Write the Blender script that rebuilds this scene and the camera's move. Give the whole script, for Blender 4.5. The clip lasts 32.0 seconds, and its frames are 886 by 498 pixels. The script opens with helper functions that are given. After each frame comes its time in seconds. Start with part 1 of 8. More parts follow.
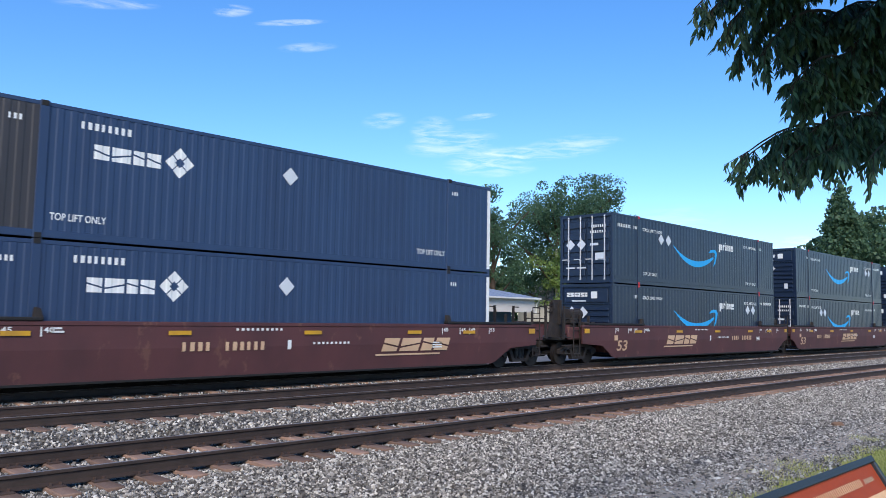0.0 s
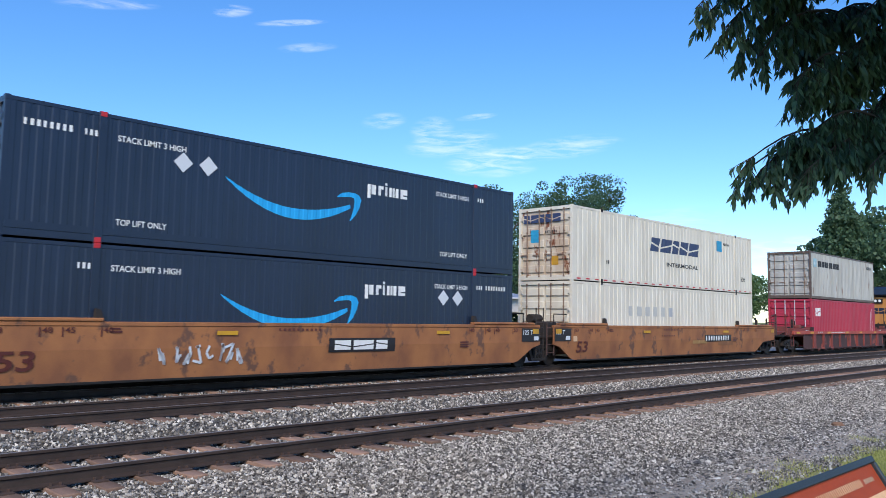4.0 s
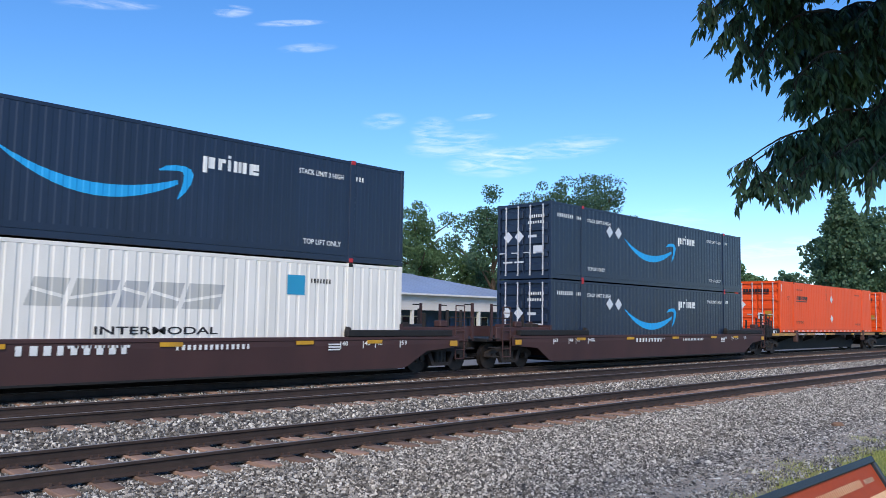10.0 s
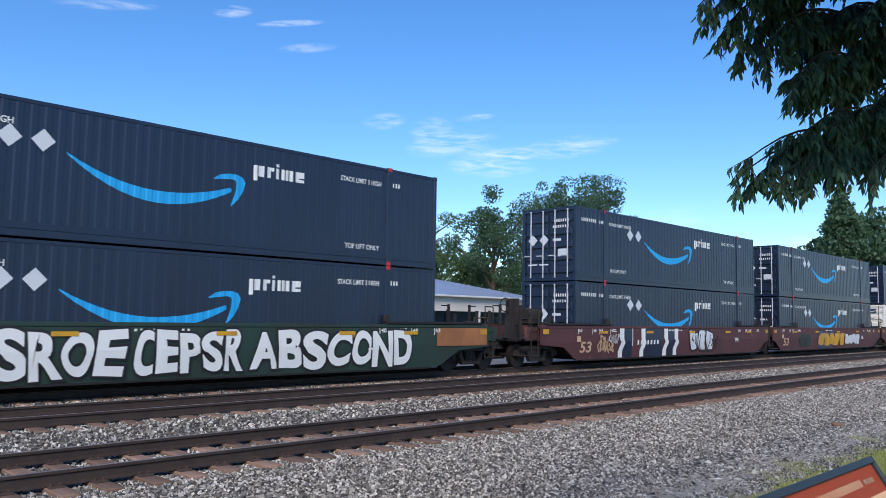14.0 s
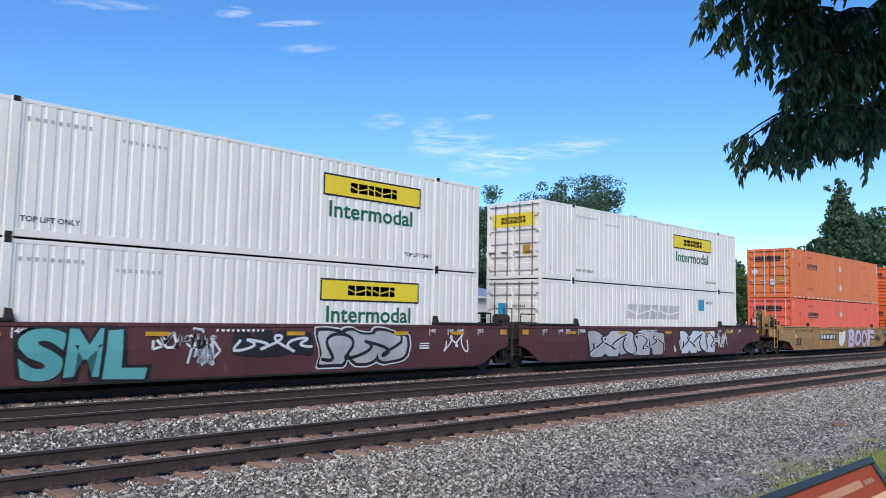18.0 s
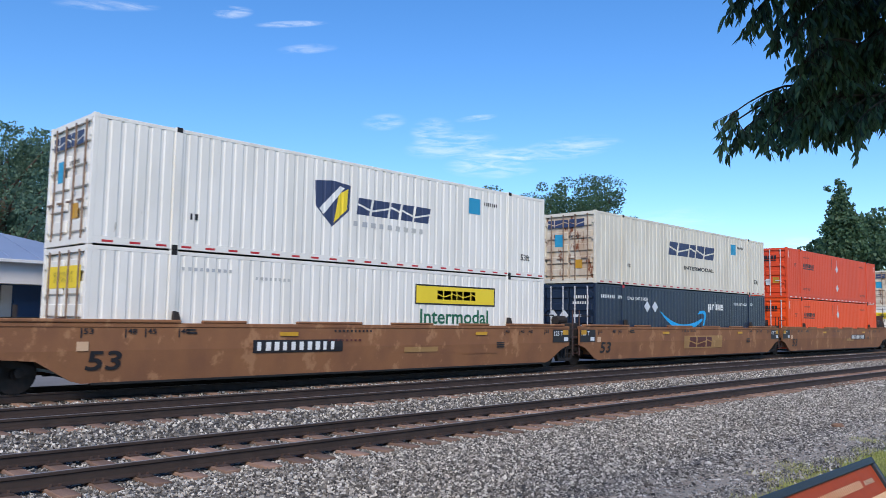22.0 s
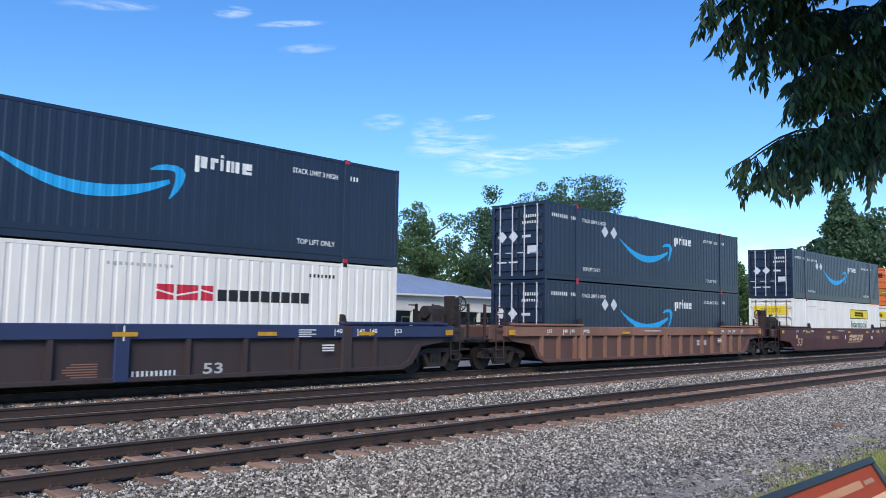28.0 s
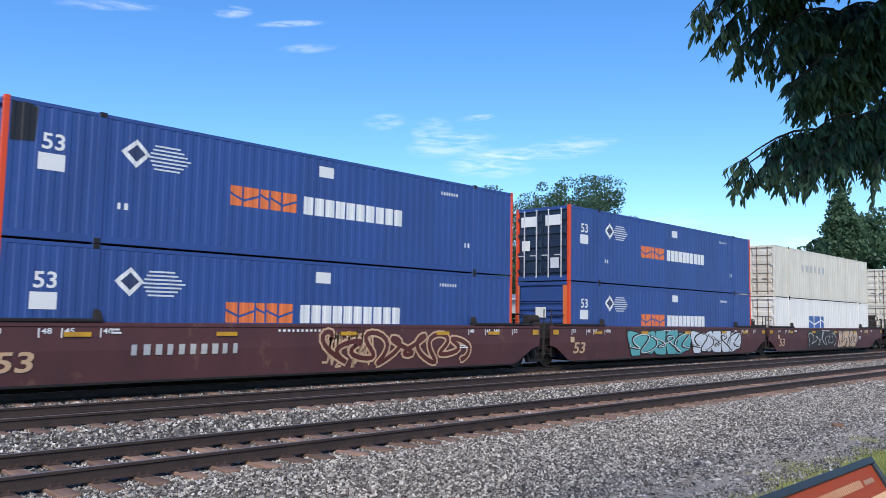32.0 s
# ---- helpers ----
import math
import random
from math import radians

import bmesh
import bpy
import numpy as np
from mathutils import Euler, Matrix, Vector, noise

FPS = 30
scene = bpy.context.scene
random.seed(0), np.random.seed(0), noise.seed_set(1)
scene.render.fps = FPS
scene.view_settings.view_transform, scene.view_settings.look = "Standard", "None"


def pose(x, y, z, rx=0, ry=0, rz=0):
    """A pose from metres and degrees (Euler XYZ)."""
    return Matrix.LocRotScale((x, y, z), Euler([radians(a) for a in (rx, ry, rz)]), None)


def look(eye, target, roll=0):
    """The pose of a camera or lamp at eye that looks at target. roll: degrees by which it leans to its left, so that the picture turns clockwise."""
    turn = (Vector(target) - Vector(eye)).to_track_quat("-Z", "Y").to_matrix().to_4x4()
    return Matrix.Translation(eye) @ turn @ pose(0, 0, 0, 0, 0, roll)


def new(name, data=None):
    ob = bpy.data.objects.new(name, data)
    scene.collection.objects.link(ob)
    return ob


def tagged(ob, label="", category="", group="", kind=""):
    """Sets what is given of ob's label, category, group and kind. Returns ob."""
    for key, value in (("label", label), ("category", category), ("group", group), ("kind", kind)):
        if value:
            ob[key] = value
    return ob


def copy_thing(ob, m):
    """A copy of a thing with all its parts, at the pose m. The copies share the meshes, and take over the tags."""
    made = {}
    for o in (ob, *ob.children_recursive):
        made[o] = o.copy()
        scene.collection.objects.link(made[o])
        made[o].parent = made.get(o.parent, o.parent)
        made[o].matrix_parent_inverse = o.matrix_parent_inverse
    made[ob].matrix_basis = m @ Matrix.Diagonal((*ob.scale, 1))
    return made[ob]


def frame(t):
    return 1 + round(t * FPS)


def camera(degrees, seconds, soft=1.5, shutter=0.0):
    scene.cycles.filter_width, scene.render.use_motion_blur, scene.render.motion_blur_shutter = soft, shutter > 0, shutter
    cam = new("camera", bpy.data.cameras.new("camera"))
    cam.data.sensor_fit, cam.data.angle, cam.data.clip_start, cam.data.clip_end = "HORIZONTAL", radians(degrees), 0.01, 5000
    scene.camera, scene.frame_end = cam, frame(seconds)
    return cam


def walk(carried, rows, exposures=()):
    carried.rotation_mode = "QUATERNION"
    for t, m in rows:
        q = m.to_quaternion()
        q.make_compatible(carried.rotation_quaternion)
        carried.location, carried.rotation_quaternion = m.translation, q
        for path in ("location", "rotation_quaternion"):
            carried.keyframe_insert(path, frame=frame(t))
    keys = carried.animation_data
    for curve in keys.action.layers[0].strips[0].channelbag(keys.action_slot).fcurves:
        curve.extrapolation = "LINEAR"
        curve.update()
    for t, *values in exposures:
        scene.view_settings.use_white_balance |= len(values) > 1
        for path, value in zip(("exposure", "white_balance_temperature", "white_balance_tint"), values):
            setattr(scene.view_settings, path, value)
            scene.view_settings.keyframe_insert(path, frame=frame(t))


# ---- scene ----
CAM = Vector((0.0, 0.0, 2.05))


def cam_pose(dip=0.0):
    """Standing camera: yaw 45.4 degrees from the track's normal, tilted up, leaning a little."""
    yaw, tilt = radians(45.404), radians(4.929 + dip)
    aim = Vector((math.sin(yaw) * math.cos(tilt), math.cos(yaw) * math.cos(tilt), math.sin(tilt)))
    return look(CAM, CAM + aim, 1.02)


cam = camera(58.99, 32.0, soft=0.45, shutter=0.04)
walk(cam, [(0, cam_pose(-0.03)), (8, cam_pose(0.0)), (15, cam_pose(0.02)), (19, cam_pose(0.045)), (22, cam_pose(0.07)), (25.5, cam_pose(0.08)), (28.5, cam_pose(0.055)), (32, cam_pose(0.05))], exposures=[(0, 0.21), (3, 0.19), (7, 0.12), (10, 0.11), (12.5, 0.05), (18, 0.02), (25, 0.02), (28, 0.11), (32, 0.14)])

# ---- world and light ----
world = bpy.data.worlds.new("sky")
scene.world = world
world.use_nodes = True
wn, wl = world.node_tree.nodes, world.node_tree.links
wn.clear()
w_out = wn.new("ShaderNodeOutputWorld")
w_bg = wn.new("ShaderNodeBackground")
w_sky = wn.new("ShaderNodeTexSky")
w_sky.sky_type = "NISHITA"
w_sky.sun_disc = False
SUN_EL, SUN_AZ = radians(36), radians(230)
w_sky.sun_elevation, w_sky.sun_rotation = SUN_EL, SUN_AZ
w_sky.altitude, w_sky.air_density, w_sky.dust_density, w_sky.ozone_density = 100, 1.0, 0.1, 3.7
w_bg.inputs[1].default_value = 0.168
# thin drifting cirrus
w_tc = wn.new("ShaderNodeTexCoord")
w_map = wn.new("ShaderNodeMapping")
w_map.inputs["Rotation"].default_value = (0, 0, radians(-40))
w_map.inputs["Scale"].default_value = (9.0, 9.0, 60.0)
w_noise = wn.new("ShaderNodeTexNoise")
w_noise.inputs["Scale"].default_value, w_noise.inputs["Detail"].default_value = 2.4, 8
w_noise.inputs["Roughness"].default_value, w_noise.inputs["Distortion"].default_value = 0.62, 0.5
w_ramp = wn.new("ShaderNodeValToRGB")
w_ramp.color_ramp.elements[0].position, w_ramp.color_ramp.elements[1].position = 0.40, 0.68
w_mix = wn.new("ShaderNodeMixRGB")
w_mix.inputs[2].default_value = (6.2, 6.6, 7.2, 1)


def cloud_wisp(direction, half_long, half_high, strength):
    """A soft-edged lens-shaped patch of sky that holds wisps; strength 0..1."""
    d = Vector(direction).normalized()
    side = d.cross(Vector((0, 0, 1))).normalized()
    rise = (side.cross(d) - side * 0.12).normalized()
    last = None
    for axis, half in ((side, half_long), (rise, half_high)):
        dot = wn.new("ShaderNodeVectorMath")
        dot.operation = "DOT_PRODUCT"
        dot.inputs[1].default_value = axis / half
        wl.new(w_tc.outputs["Generated"], dot.inputs[0])
        off = wn.new("ShaderNodeMath")
        off.operation = "SUBTRACT"
        off.inputs[1].default_value = axis.dot(d) / half
        wl.new(dot.outputs["Value"], off.inputs[0])
        sq = wn.new("ShaderNodeMath")
        sq.operation = "MULTIPLY"
        wl.new(off.outputs[0], sq.inputs[0]), wl.new(off.outputs[0], sq.inputs[1])
        if last is None:
            last = sq.outputs[0]
        else:
            both = wn.new("ShaderNodeMath")
            wl.new(last, both.inputs[0]), wl.new(sq.outputs[0], both.inputs[1])
            last = both.outputs[0]
    front = wn.new("ShaderNodeVectorMath")
    front.operation = "DOT_PRODUCT"
    front.inputs[1].default_value = d
    wl.new(w_tc.outputs["Generated"], front.inputs[0])
    gate = wn.new("ShaderNodeMath")
    gate.operation = "GREATER_THAN"
    wl.new(front.outputs["Value"], gate.inputs[0])
    span = wn.new("ShaderNodeMapRange")
    span.interpolation_type = "SMOOTHSTEP"
    span.inputs[1].default_value, span.inputs[2].default_value = 1.7, 0.1
    span.inputs[3].default_value, span.inputs[4].default_value = 0.0, strength
    wl.new(last, span.inputs[0])
    out = wn.new("ShaderNodeMath")
    out.operation = "MULTIPLY"
    wl.new(span.outputs[0], out.inputs[0]), wl.new(gate.outputs[0], out.inputs[1])
    return out.outputs[0]


total = None
for wisp in (((0.3410, 0.8748, 0.3441), 0.047, 0.0053, 0.5), ((0.4613, 0.8129, 0.3555), 0.021, 0.0065, 0.8), ((0.5215, 0.7784, 0.3494), 0.037, 0.0034, 0.9),
             ((0.5442, 0.7740, 0.3236), 0.031, 0.0054, 0.5), ((0.6347, 0.7335, 0.2431), 0.024, 0.009, 0.6), ((0.6807, 0.6940, 0.2346), 0.024, 0.014, 0.7),
             ((0.7157, 0.6519, 0.2504), 0.023, 0.0036, 0.7), ((0.7013, 0.6788, 0.2178), 0.050, 0.014, 0.8), ((0.7386, 0.6446, 0.1975), 0.050, 0.015, 0.9),
             ((0.7931, 0.5707, 0.2130), 0.059, 0.0119, 0.8), ((0.7546, 0.6299, 0.1836), 0.032, 0.0057, 0.4), ((0.9297, 0.3581, 0.0865), 0.06, 0.011, 1.0),
             ((0.8723, 0.4752, 0.1158), 0.06, 0.02, 0.3), ((-0.6, 0.5, 0.45), 0.3, 0.08, 0.8), ((0.5, -0.6, 0.5), 0.4, 0.1, 0.8), ((-0.6, -0.5, 0.6), 0.3, 0.1, 0.7)):
    o = cloud_wisp(*wisp)
    if total is None:
        total = o
    else:
        add = wn.new("ShaderNodeMath")
        add.operation, add.use_clamp = "ADD", True
        wl.new(total, add.inputs[0]), wl.new(o, add.inputs[1])
        total = add.outputs[0]
w_mul = wn.new("ShaderNodeMath")
w_mul.operation = "MULTIPLY"
wl.new(w_tc.outputs["Generated"], w_map.inputs[0])
wl.new(w_map.outputs[0], w_noise.inputs["Vector"])
wl.new(w_noise.outputs[0], w_ramp.inputs[0])
wl.new(w_ramp.outputs[0], w_mul.inputs[0]), wl.new(total, w_mul.inputs[1])
w_thin = wn.new("ShaderNodeMath")
w_thin.operation = "MULTIPLY"
w_thin.inputs[1].default_value = 0.55
w_sat = wn.new("ShaderNodeHueSaturation")
w_sat.inputs["Saturation"].default_value = 1.22
wl.new(w_mul.outputs[0], w_thin.inputs[0])
wl.new(w_thin.outputs[0], w_mix.inputs[0]), wl.new(w_sky.outputs[0], w_sat.inputs["Color"])
w_tint = wn.new("ShaderNodeMixRGB")
w_tint.blend_type = "MULTIPLY"
w_tint.inputs[0].default_value, w_tint.inputs[2].default_value = 1.0, (0.93, 0.98, 1.10, 1)
wl.new(w_sat.outputs[0], w_tint.inputs[1])
wl.new(w_tint.outputs[0], w_mix.inputs[1])
wl.new(w_mix.outputs[0], w_bg.inputs[0]), wl.new(w_bg.outputs[0], w_out.inputs[0])

sun_data = bpy.data.lights.new("sun", "SUN")
sun_data.energy, sun_data.angle, sun_data.color = 3.25, radians(25), (1.0, 0.88, 0.72)
sun = new("sun", sun_data)
sun_dir = Vector((math.sin(SUN_AZ) * math.cos(SUN_EL), math.cos(SUN_AZ) * math.cos(SUN_EL), math.sin(SUN_EL)))
sun.matrix_basis = look(sun_dir * 100, (0, 0, 0))

# ---- materials ----


def rgb(r, g, b):
    """Linear colour from display values 0..255."""
    return tuple(((c / 255 + 0.055) / 1.055) ** 2.4 if c > 10 else c / 255 / 12.92 for c in (r, g, b)) + (1,)


def mat(name, base, second=None, rough=0.6, metal=0.0, scale=3.0, stretch=(1, 1, 1), amount=0.5, fine=40.0, fine_amount=0.15, bump=0.1, third=None, third_cut=0.62, random_tint=0.0, spec=0.5):
    """Painted or mineral surface: broad stains, fine grain, relief, and an optional patchy third tone."""
    m = bpy.data.materials.new(name)
    m.use_nodes = True
    n, l = m.node_tree.nodes, m.node_tree.links
    b = n["Principled BSDF"]
    b.inputs["Roughness"].default_value, b.inputs["Metallic"].default_value = rough, metal
    b.inputs["Specular IOR Level"].default_value = spec
    tc = n.new("ShaderNodeTexCoord")
    mp = n.new("ShaderNodeMapping")
    mp.inputs["Scale"].default_value = stretch
    l.new(tc.outputs["Object"], mp.inputs[0])
    broad = n.new("ShaderNodeTexNoise")
    broad.inputs["Scale"].default_value, broad.inputs["Detail"].default_value = scale, 5
    l.new(mp.outputs[0], broad.inputs["Vector"])
    grain = n.new("ShaderNodeTexNoise")
    grain.inputs["Scale"].default_value, grain.inputs["Detail"].default_value = fine, 3
    l.new(tc.outputs["Object"], grain.inputs["Vector"])
    second = second or tuple(c * 0.7 for c in base[:3]) + (1,)
    ramp = n.new("ShaderNodeMapRange")
    ramp.inputs[1].default_value, ramp.inputs[2].default_value = 0.38, 0.68
    ramp.inputs[3].default_value, ramp.inputs[4].default_value = 0.0, amount
    l.new(broad.outputs[0], ramp.inputs[0])
    mix = n.new("ShaderNodeMixRGB")
    mix.inputs[1].default_value, mix.inputs[2].default_value = base, second
    l.new(ramp.outputs[0], mix.inputs[0])
    last = mix.outputs[0]
    if third:
        cut = n.new("ShaderNodeMapRange")
        cut.inputs[1].default_value, cut.inputs[2].default_value = third_cut, third_cut + 0.06
        patch = n.new("ShaderNodeTexNoise")
        patch.inputs["Scale"].default_value, patch.inputs["Detail"].default_value = scale * 1.7, 8
        patch.inputs["Roughness"].default_value = 0.65
        l.new(mp.outputs[0], patch.inputs["Vector"])
        l.new(patch.outputs[0], cut.inputs[0])
        mix3 = n.new("ShaderNodeMixRGB")
        mix3.inputs[2].default_value = third
        l.new(cut.outputs[0], mix3.inputs[0])
        l.new(last, mix3.inputs[1])
        last = mix3.outputs[0]
    gm = n.new("ShaderNodeMapRange")
    gm.inputs[3].default_value, gm.inputs[4].default_value = 1 - fine_amount, 1 + fine_amount
    l.new(grain.outputs[0], gm.inputs[0])
    hsv = n.new("ShaderNodeHueSaturation")
    l.new(last, hsv.inputs["Color"])
    if random_tint:
        info = n.new("ShaderNodeObjectInfo")
        rm = n.new("ShaderNodeMapRange")
        rm.inputs[3].default_value, rm.inputs[4].default_value = 1 - random_tint, 1 + random_tint
        l.new(info.outputs["Random"], rm.inputs[0])
        mul = n.new("ShaderNodeMath")
        mul.operation = "MULTIPLY"
        l.new(rm.outputs[0], mul.inputs[0]), l.new(gm.outputs[0], mul.inputs[1])
        l.new(mul.outputs[0], hsv.inputs["Value"])
    else:
        l.new(gm.outputs[0], hsv.inputs["Value"])
    l.new(hsv.outputs[0], b.inputs["Base Color"])
    if bump:
        bp = n.new("ShaderNodeBump")
        bp.inputs["Strength"].default_value, bp.inputs["Distance"].default_value = bump, 0.01
        l.new(grain.outputs[0], bp.inputs["Height"])
        l.new(bp.outputs[0], b.inputs["Normal"])
    return m


def paint(name, r, g, b, **kw):
    opts = dict(rough=0.5, scale=1.1, stretch=(1, 1, 0.25), amount=0.35, fine=60, fine_amount=0.06, bump=0.03)
    opts.update(kw)
    return mat(name, rgb(r, g, b), **opts)


M = {}
M["navy"] = paint("dark_navy_paint", 29, 43, 67, rough=0.34, amount=0.5, second=rgb(24, 34, 52), third=rgb(54, 66, 84), third_cut=0.7)
M["umax"] = paint("blue_slate_paint", 42, 64, 98, amount=0.45, second=rgb(36, 52, 82))
M["brown_panel"] = paint("grey_brown_panel", 58, 56, 60)
M["white"] = paint("white_container_paint", 232, 230, 225, amount=0.4, second=rgb(202, 200, 192), third=rgb(170, 162, 148), third_cut=0.67, scale=1.6, fine_amount=0.09)
M["cream"] = paint("cream_white_paint", 217, 212, 199, amount=0.5, second=rgb(186, 178, 162), third=rgb(150, 124, 100), third_cut=0.69, scale=1.6, fine_amount=0.09)
M["orange"] = paint("orange_paint", 234, 82, 22, amount=0.3, second=rgb(210, 74, 26))
M["burnt_orange"] = paint("burnt_orange_paint", 226, 108, 52, amount=0.45, second=rgb(204, 90, 44), fine_amount=0.08)
M["red_orange"] = paint("red_orange_paint", 218, 74, 34, amount=0.3, second=rgb(194, 64, 34))
M["peach"] = paint("faded_peach_paint", 214, 134, 96, amount=0.4, second=rgb(196, 116, 84))
M["tan_orange"] = paint("sun_faded_orange_paint", 222, 120, 64, amount=0.4, second=rgb(202, 102, 56))
M["salmon"] = paint("faded_salmon_red_paint", 234, 104, 78, amount=0.35, second=rgb(212, 88, 66))
M["teal"] = paint("dark_teal_paint", 35, 60, 70, amount=0.5, second=rgb(30, 46, 54))
M["pacer"] = paint("royal_blue_paint", 48, 78, 142, amount=0.45, second=rgb(42, 64, 112), third=rgb(60, 62, 76), third_cut=0.7)
M["maersk"] = paint("weathered_grey_paint", 180, 180, 175, amount=0.65, second=rgb(146, 143, 136), third=rgb(118, 94, 80), third_cut=0.6, scale=2.4, stretch=(1, 1, 0.14), fine_amount=0.12)
M["maersk_frame"] = paint("rusted_grey_brown_steel", 96, 82, 74, amount=0.6, second=rgb(70, 50, 40))
M["cai"] = paint("crimson_paint", 170, 48, 70, amount=0.5, second=rgb(142, 40, 58), fine_amount=0.1)
M["rusty_end"] = paint("rust_streaked_cream", 205, 196, 180, amount=0.7, second=rgb(170, 140, 112), third=rgb(122, 72, 46), third_cut=0.56, scale=2.2)
M["maroon"] = paint("dirty_maroon_paint", 86, 50, 52, amount=0.55, second=rgb(64, 40, 43), third=rgb(104, 70, 62), third_cut=0.6, rough=0.65, scale=1.4, stretch=(0.8, 1, 0.5), fine_amount=0.12)
M["fec"] = paint("dark_brown_car_paint", 70, 46, 46, amount=0.5, second=rgb(50, 34, 36), rough=0.65)
M["chord_tan"] = paint("faded_tan_chord_paint", 178, 128, 88, amount=0.65, second=rgb(146, 98, 72), third=rgb(120, 84, 68), third_cut=0.6, rough=0.75, scale=1.5, stretch=(0.8, 1, 0.6), fine_amount=0.14)
M["rust_tan"] = paint("rusty_orange_brown_paint", 160, 106, 66, amount=0.75, second=rgb(116, 74, 54), third=rgb(104, 74, 60), third_cut=0.56, rough=0.75, scale=1.5, stretch=(0.8, 1, 0.6), fine_amount=0.14)
M["ttx_tan"] = paint("grimy_brown_tan_paint", 138, 94, 62, amount=0.6, second=rgb(112, 74, 54), third=rgb(160, 116, 82), third_cut=0.56, rough=0.75, scale=1.5, stretch=(0.8, 1, 0.6), fine_amount=0.14)
M["khaki"] = paint("faded_khaki_yellow_paint", 164, 128, 80, amount=0.5, second=rgb(136, 106, 70), third=rgb(186, 150, 104), third_cut=0.57, rough=0.7, scale=1.5, stretch=(0.8, 1, 0.6), fine_amount=0.14)
M["green_car"] = paint("dark_green_car_paint", 36, 60, 52, amount=0.6, second=rgb(44, 44, 40), rough=0.65)
M["rib_brown"] = paint("rusted_brown_panel", 82, 58, 54, amount=0.6, second=rgb(60, 44, 44), third=rgb(118, 78, 56), third_cut=0.66, rough=0.8)
M["rib_rust"] = paint("rusted_red_brown_panel", 126, 82, 58, amount=0.6, second=rgb(102, 66, 52), third=rgb(156, 98, 64), third_cut=0.64, rough=0.8)
M["rib_umber"] = paint("rusted_umber_panel", 98, 72, 66, amount=0.6, second=rgb(80, 58, 56), third=rgb(128, 90, 70), third_cut=0.66, rough=0.8)
M["rib_black"] = paint("sooty_black_panel", 60, 50, 52, amount=0.6, second=rgb(46, 40, 44), third=rgb(84, 64, 60), third_cut=0.66, rough=0.8)
M["rib_chord"] = paint("grimy_brown_chord", 138, 102, 86, amount=0.6, second=rgb(106, 76, 66), third=rgb(160, 120, 92), third_cut=0.64, rough=0.8)
M["blue_chord"] = paint("faded_navy_chord", 44, 56, 92, amount=0.4)
M["red_panel"] = paint("sooty_brown_panel_with_worn_red", 74, 52, 52, amount=0.7, second=rgb(60, 46, 48), third=rgb(150, 76, 66), third_cut=0.55, rough=0.8, scale=0.8, stretch=(0.8, 1, 0.7), fine_amount=0.14)
M["red_car"] = paint("worn_red_car_paint", 134, 62, 57, amount=0.8, second=rgb(92, 54, 52), third=rgb(88, 58, 56), third_cut=0.58, rough=0.75, scale=1.0, stretch=(0.8, 1, 0.8), fine_amount=0.14)
M["red_chord"] = paint("faded_red_chord_paint", 172, 80, 70, amount=0.6, second=rgb(140, 66, 58), third=rgb(90, 60, 58), third_cut=0.6, rough=0.7, scale=1.8)
M["soot"] = mat("sooty_undergear_steel", rgb(38, 35, 36), rgb(56, 46, 42), rough=0.8, scale=6, amount=0.6, bump=0.2)
M["dark"] = mat("near_black_steel", rgb(22, 22, 24), rgb(36, 33, 33), rough=0.75, scale=4, amount=0.5)
M["wheel"] = mat("worn_wheel_steel", rgb(36, 33, 33), rgb(58, 48, 44), rough=0.6, metal=0.4, scale=8, amount=0.6)
M["rod_rust"] = mat("rust_stained_rod_steel", rgb(132, 112, 98), rgb(92, 72, 60), rough=0.7, scale=7, amount=0.7)
M["galv"] = mat("galvanised_rod_steel", rgb(206, 208, 214), rgb(160, 158, 160), rough=0.5, metal=0.15, scale=9, amount=0.5)
M["ink_white"] = paint("white_lettering_paint", 226, 228, 228, amount=0.2)
M["ink_pale"] = paint("pale_grey_reflector", 206, 212, 220, amount=0.2)
M["ink_black"] = paint("black_lettering_paint", 34, 32, 36, amount=0.2)
M["ink_brown"] = paint("dark_brown_lettering", 88, 42, 38, amount=0.2)
M["ink_navy"] = paint("navy_lettering_paint", 50, 62, 96, amount=0.2)
M["ink_ghost"] = paint("faded_lettering_trace", 186, 186, 182, amount=0.5, second=rgb(150, 158, 176))
M["ink_blue"] = paint("mid_blue_lettering", 62, 98, 160, amount=0.35)
M["ink_cyan"] = paint("bright_cyan_paint", 30, 162, 226, amount=0.15)
M["ink_sticker"] = paint("blue_rental_sticker", 42, 148, 190, amount=0.2)
M["ink_tan"] = paint("tan_lettering_paint", 206, 172, 140, amount=0.4)
M["ink_gold"] = paint("gold_yellow_lettering", 214, 176, 92, amount=0.2)
M["ink_lemon"] = paint("pale_lemon_lettering", 226, 222, 130, amount=0.2)
M["ink_yellow"] = paint("yellow_sign_paint", 236, 208, 48, amount=0.2)
M["ink_green"] = paint("dark_green_lettering", 24, 98, 72, amount=0.2)
M["ink_red"] = paint("signal_red_paint", 196, 40, 62, amount=0.2)
M["ink_orange"] = paint("orange_lettering_paint", 222, 116, 62, amount=0.3)
M["ink_amber"] = paint("amber_reflector", 206, 156, 36, amount=0.7, second=rgb(150, 112, 50), scale=2.0)
M["stripe_red"] = paint("red_reflective_tape", 186, 40, 50)
M["ink_teal"] = paint("teal_spray_paint", 96, 170, 172, amount=0.4, second=rgb(66, 140, 146))
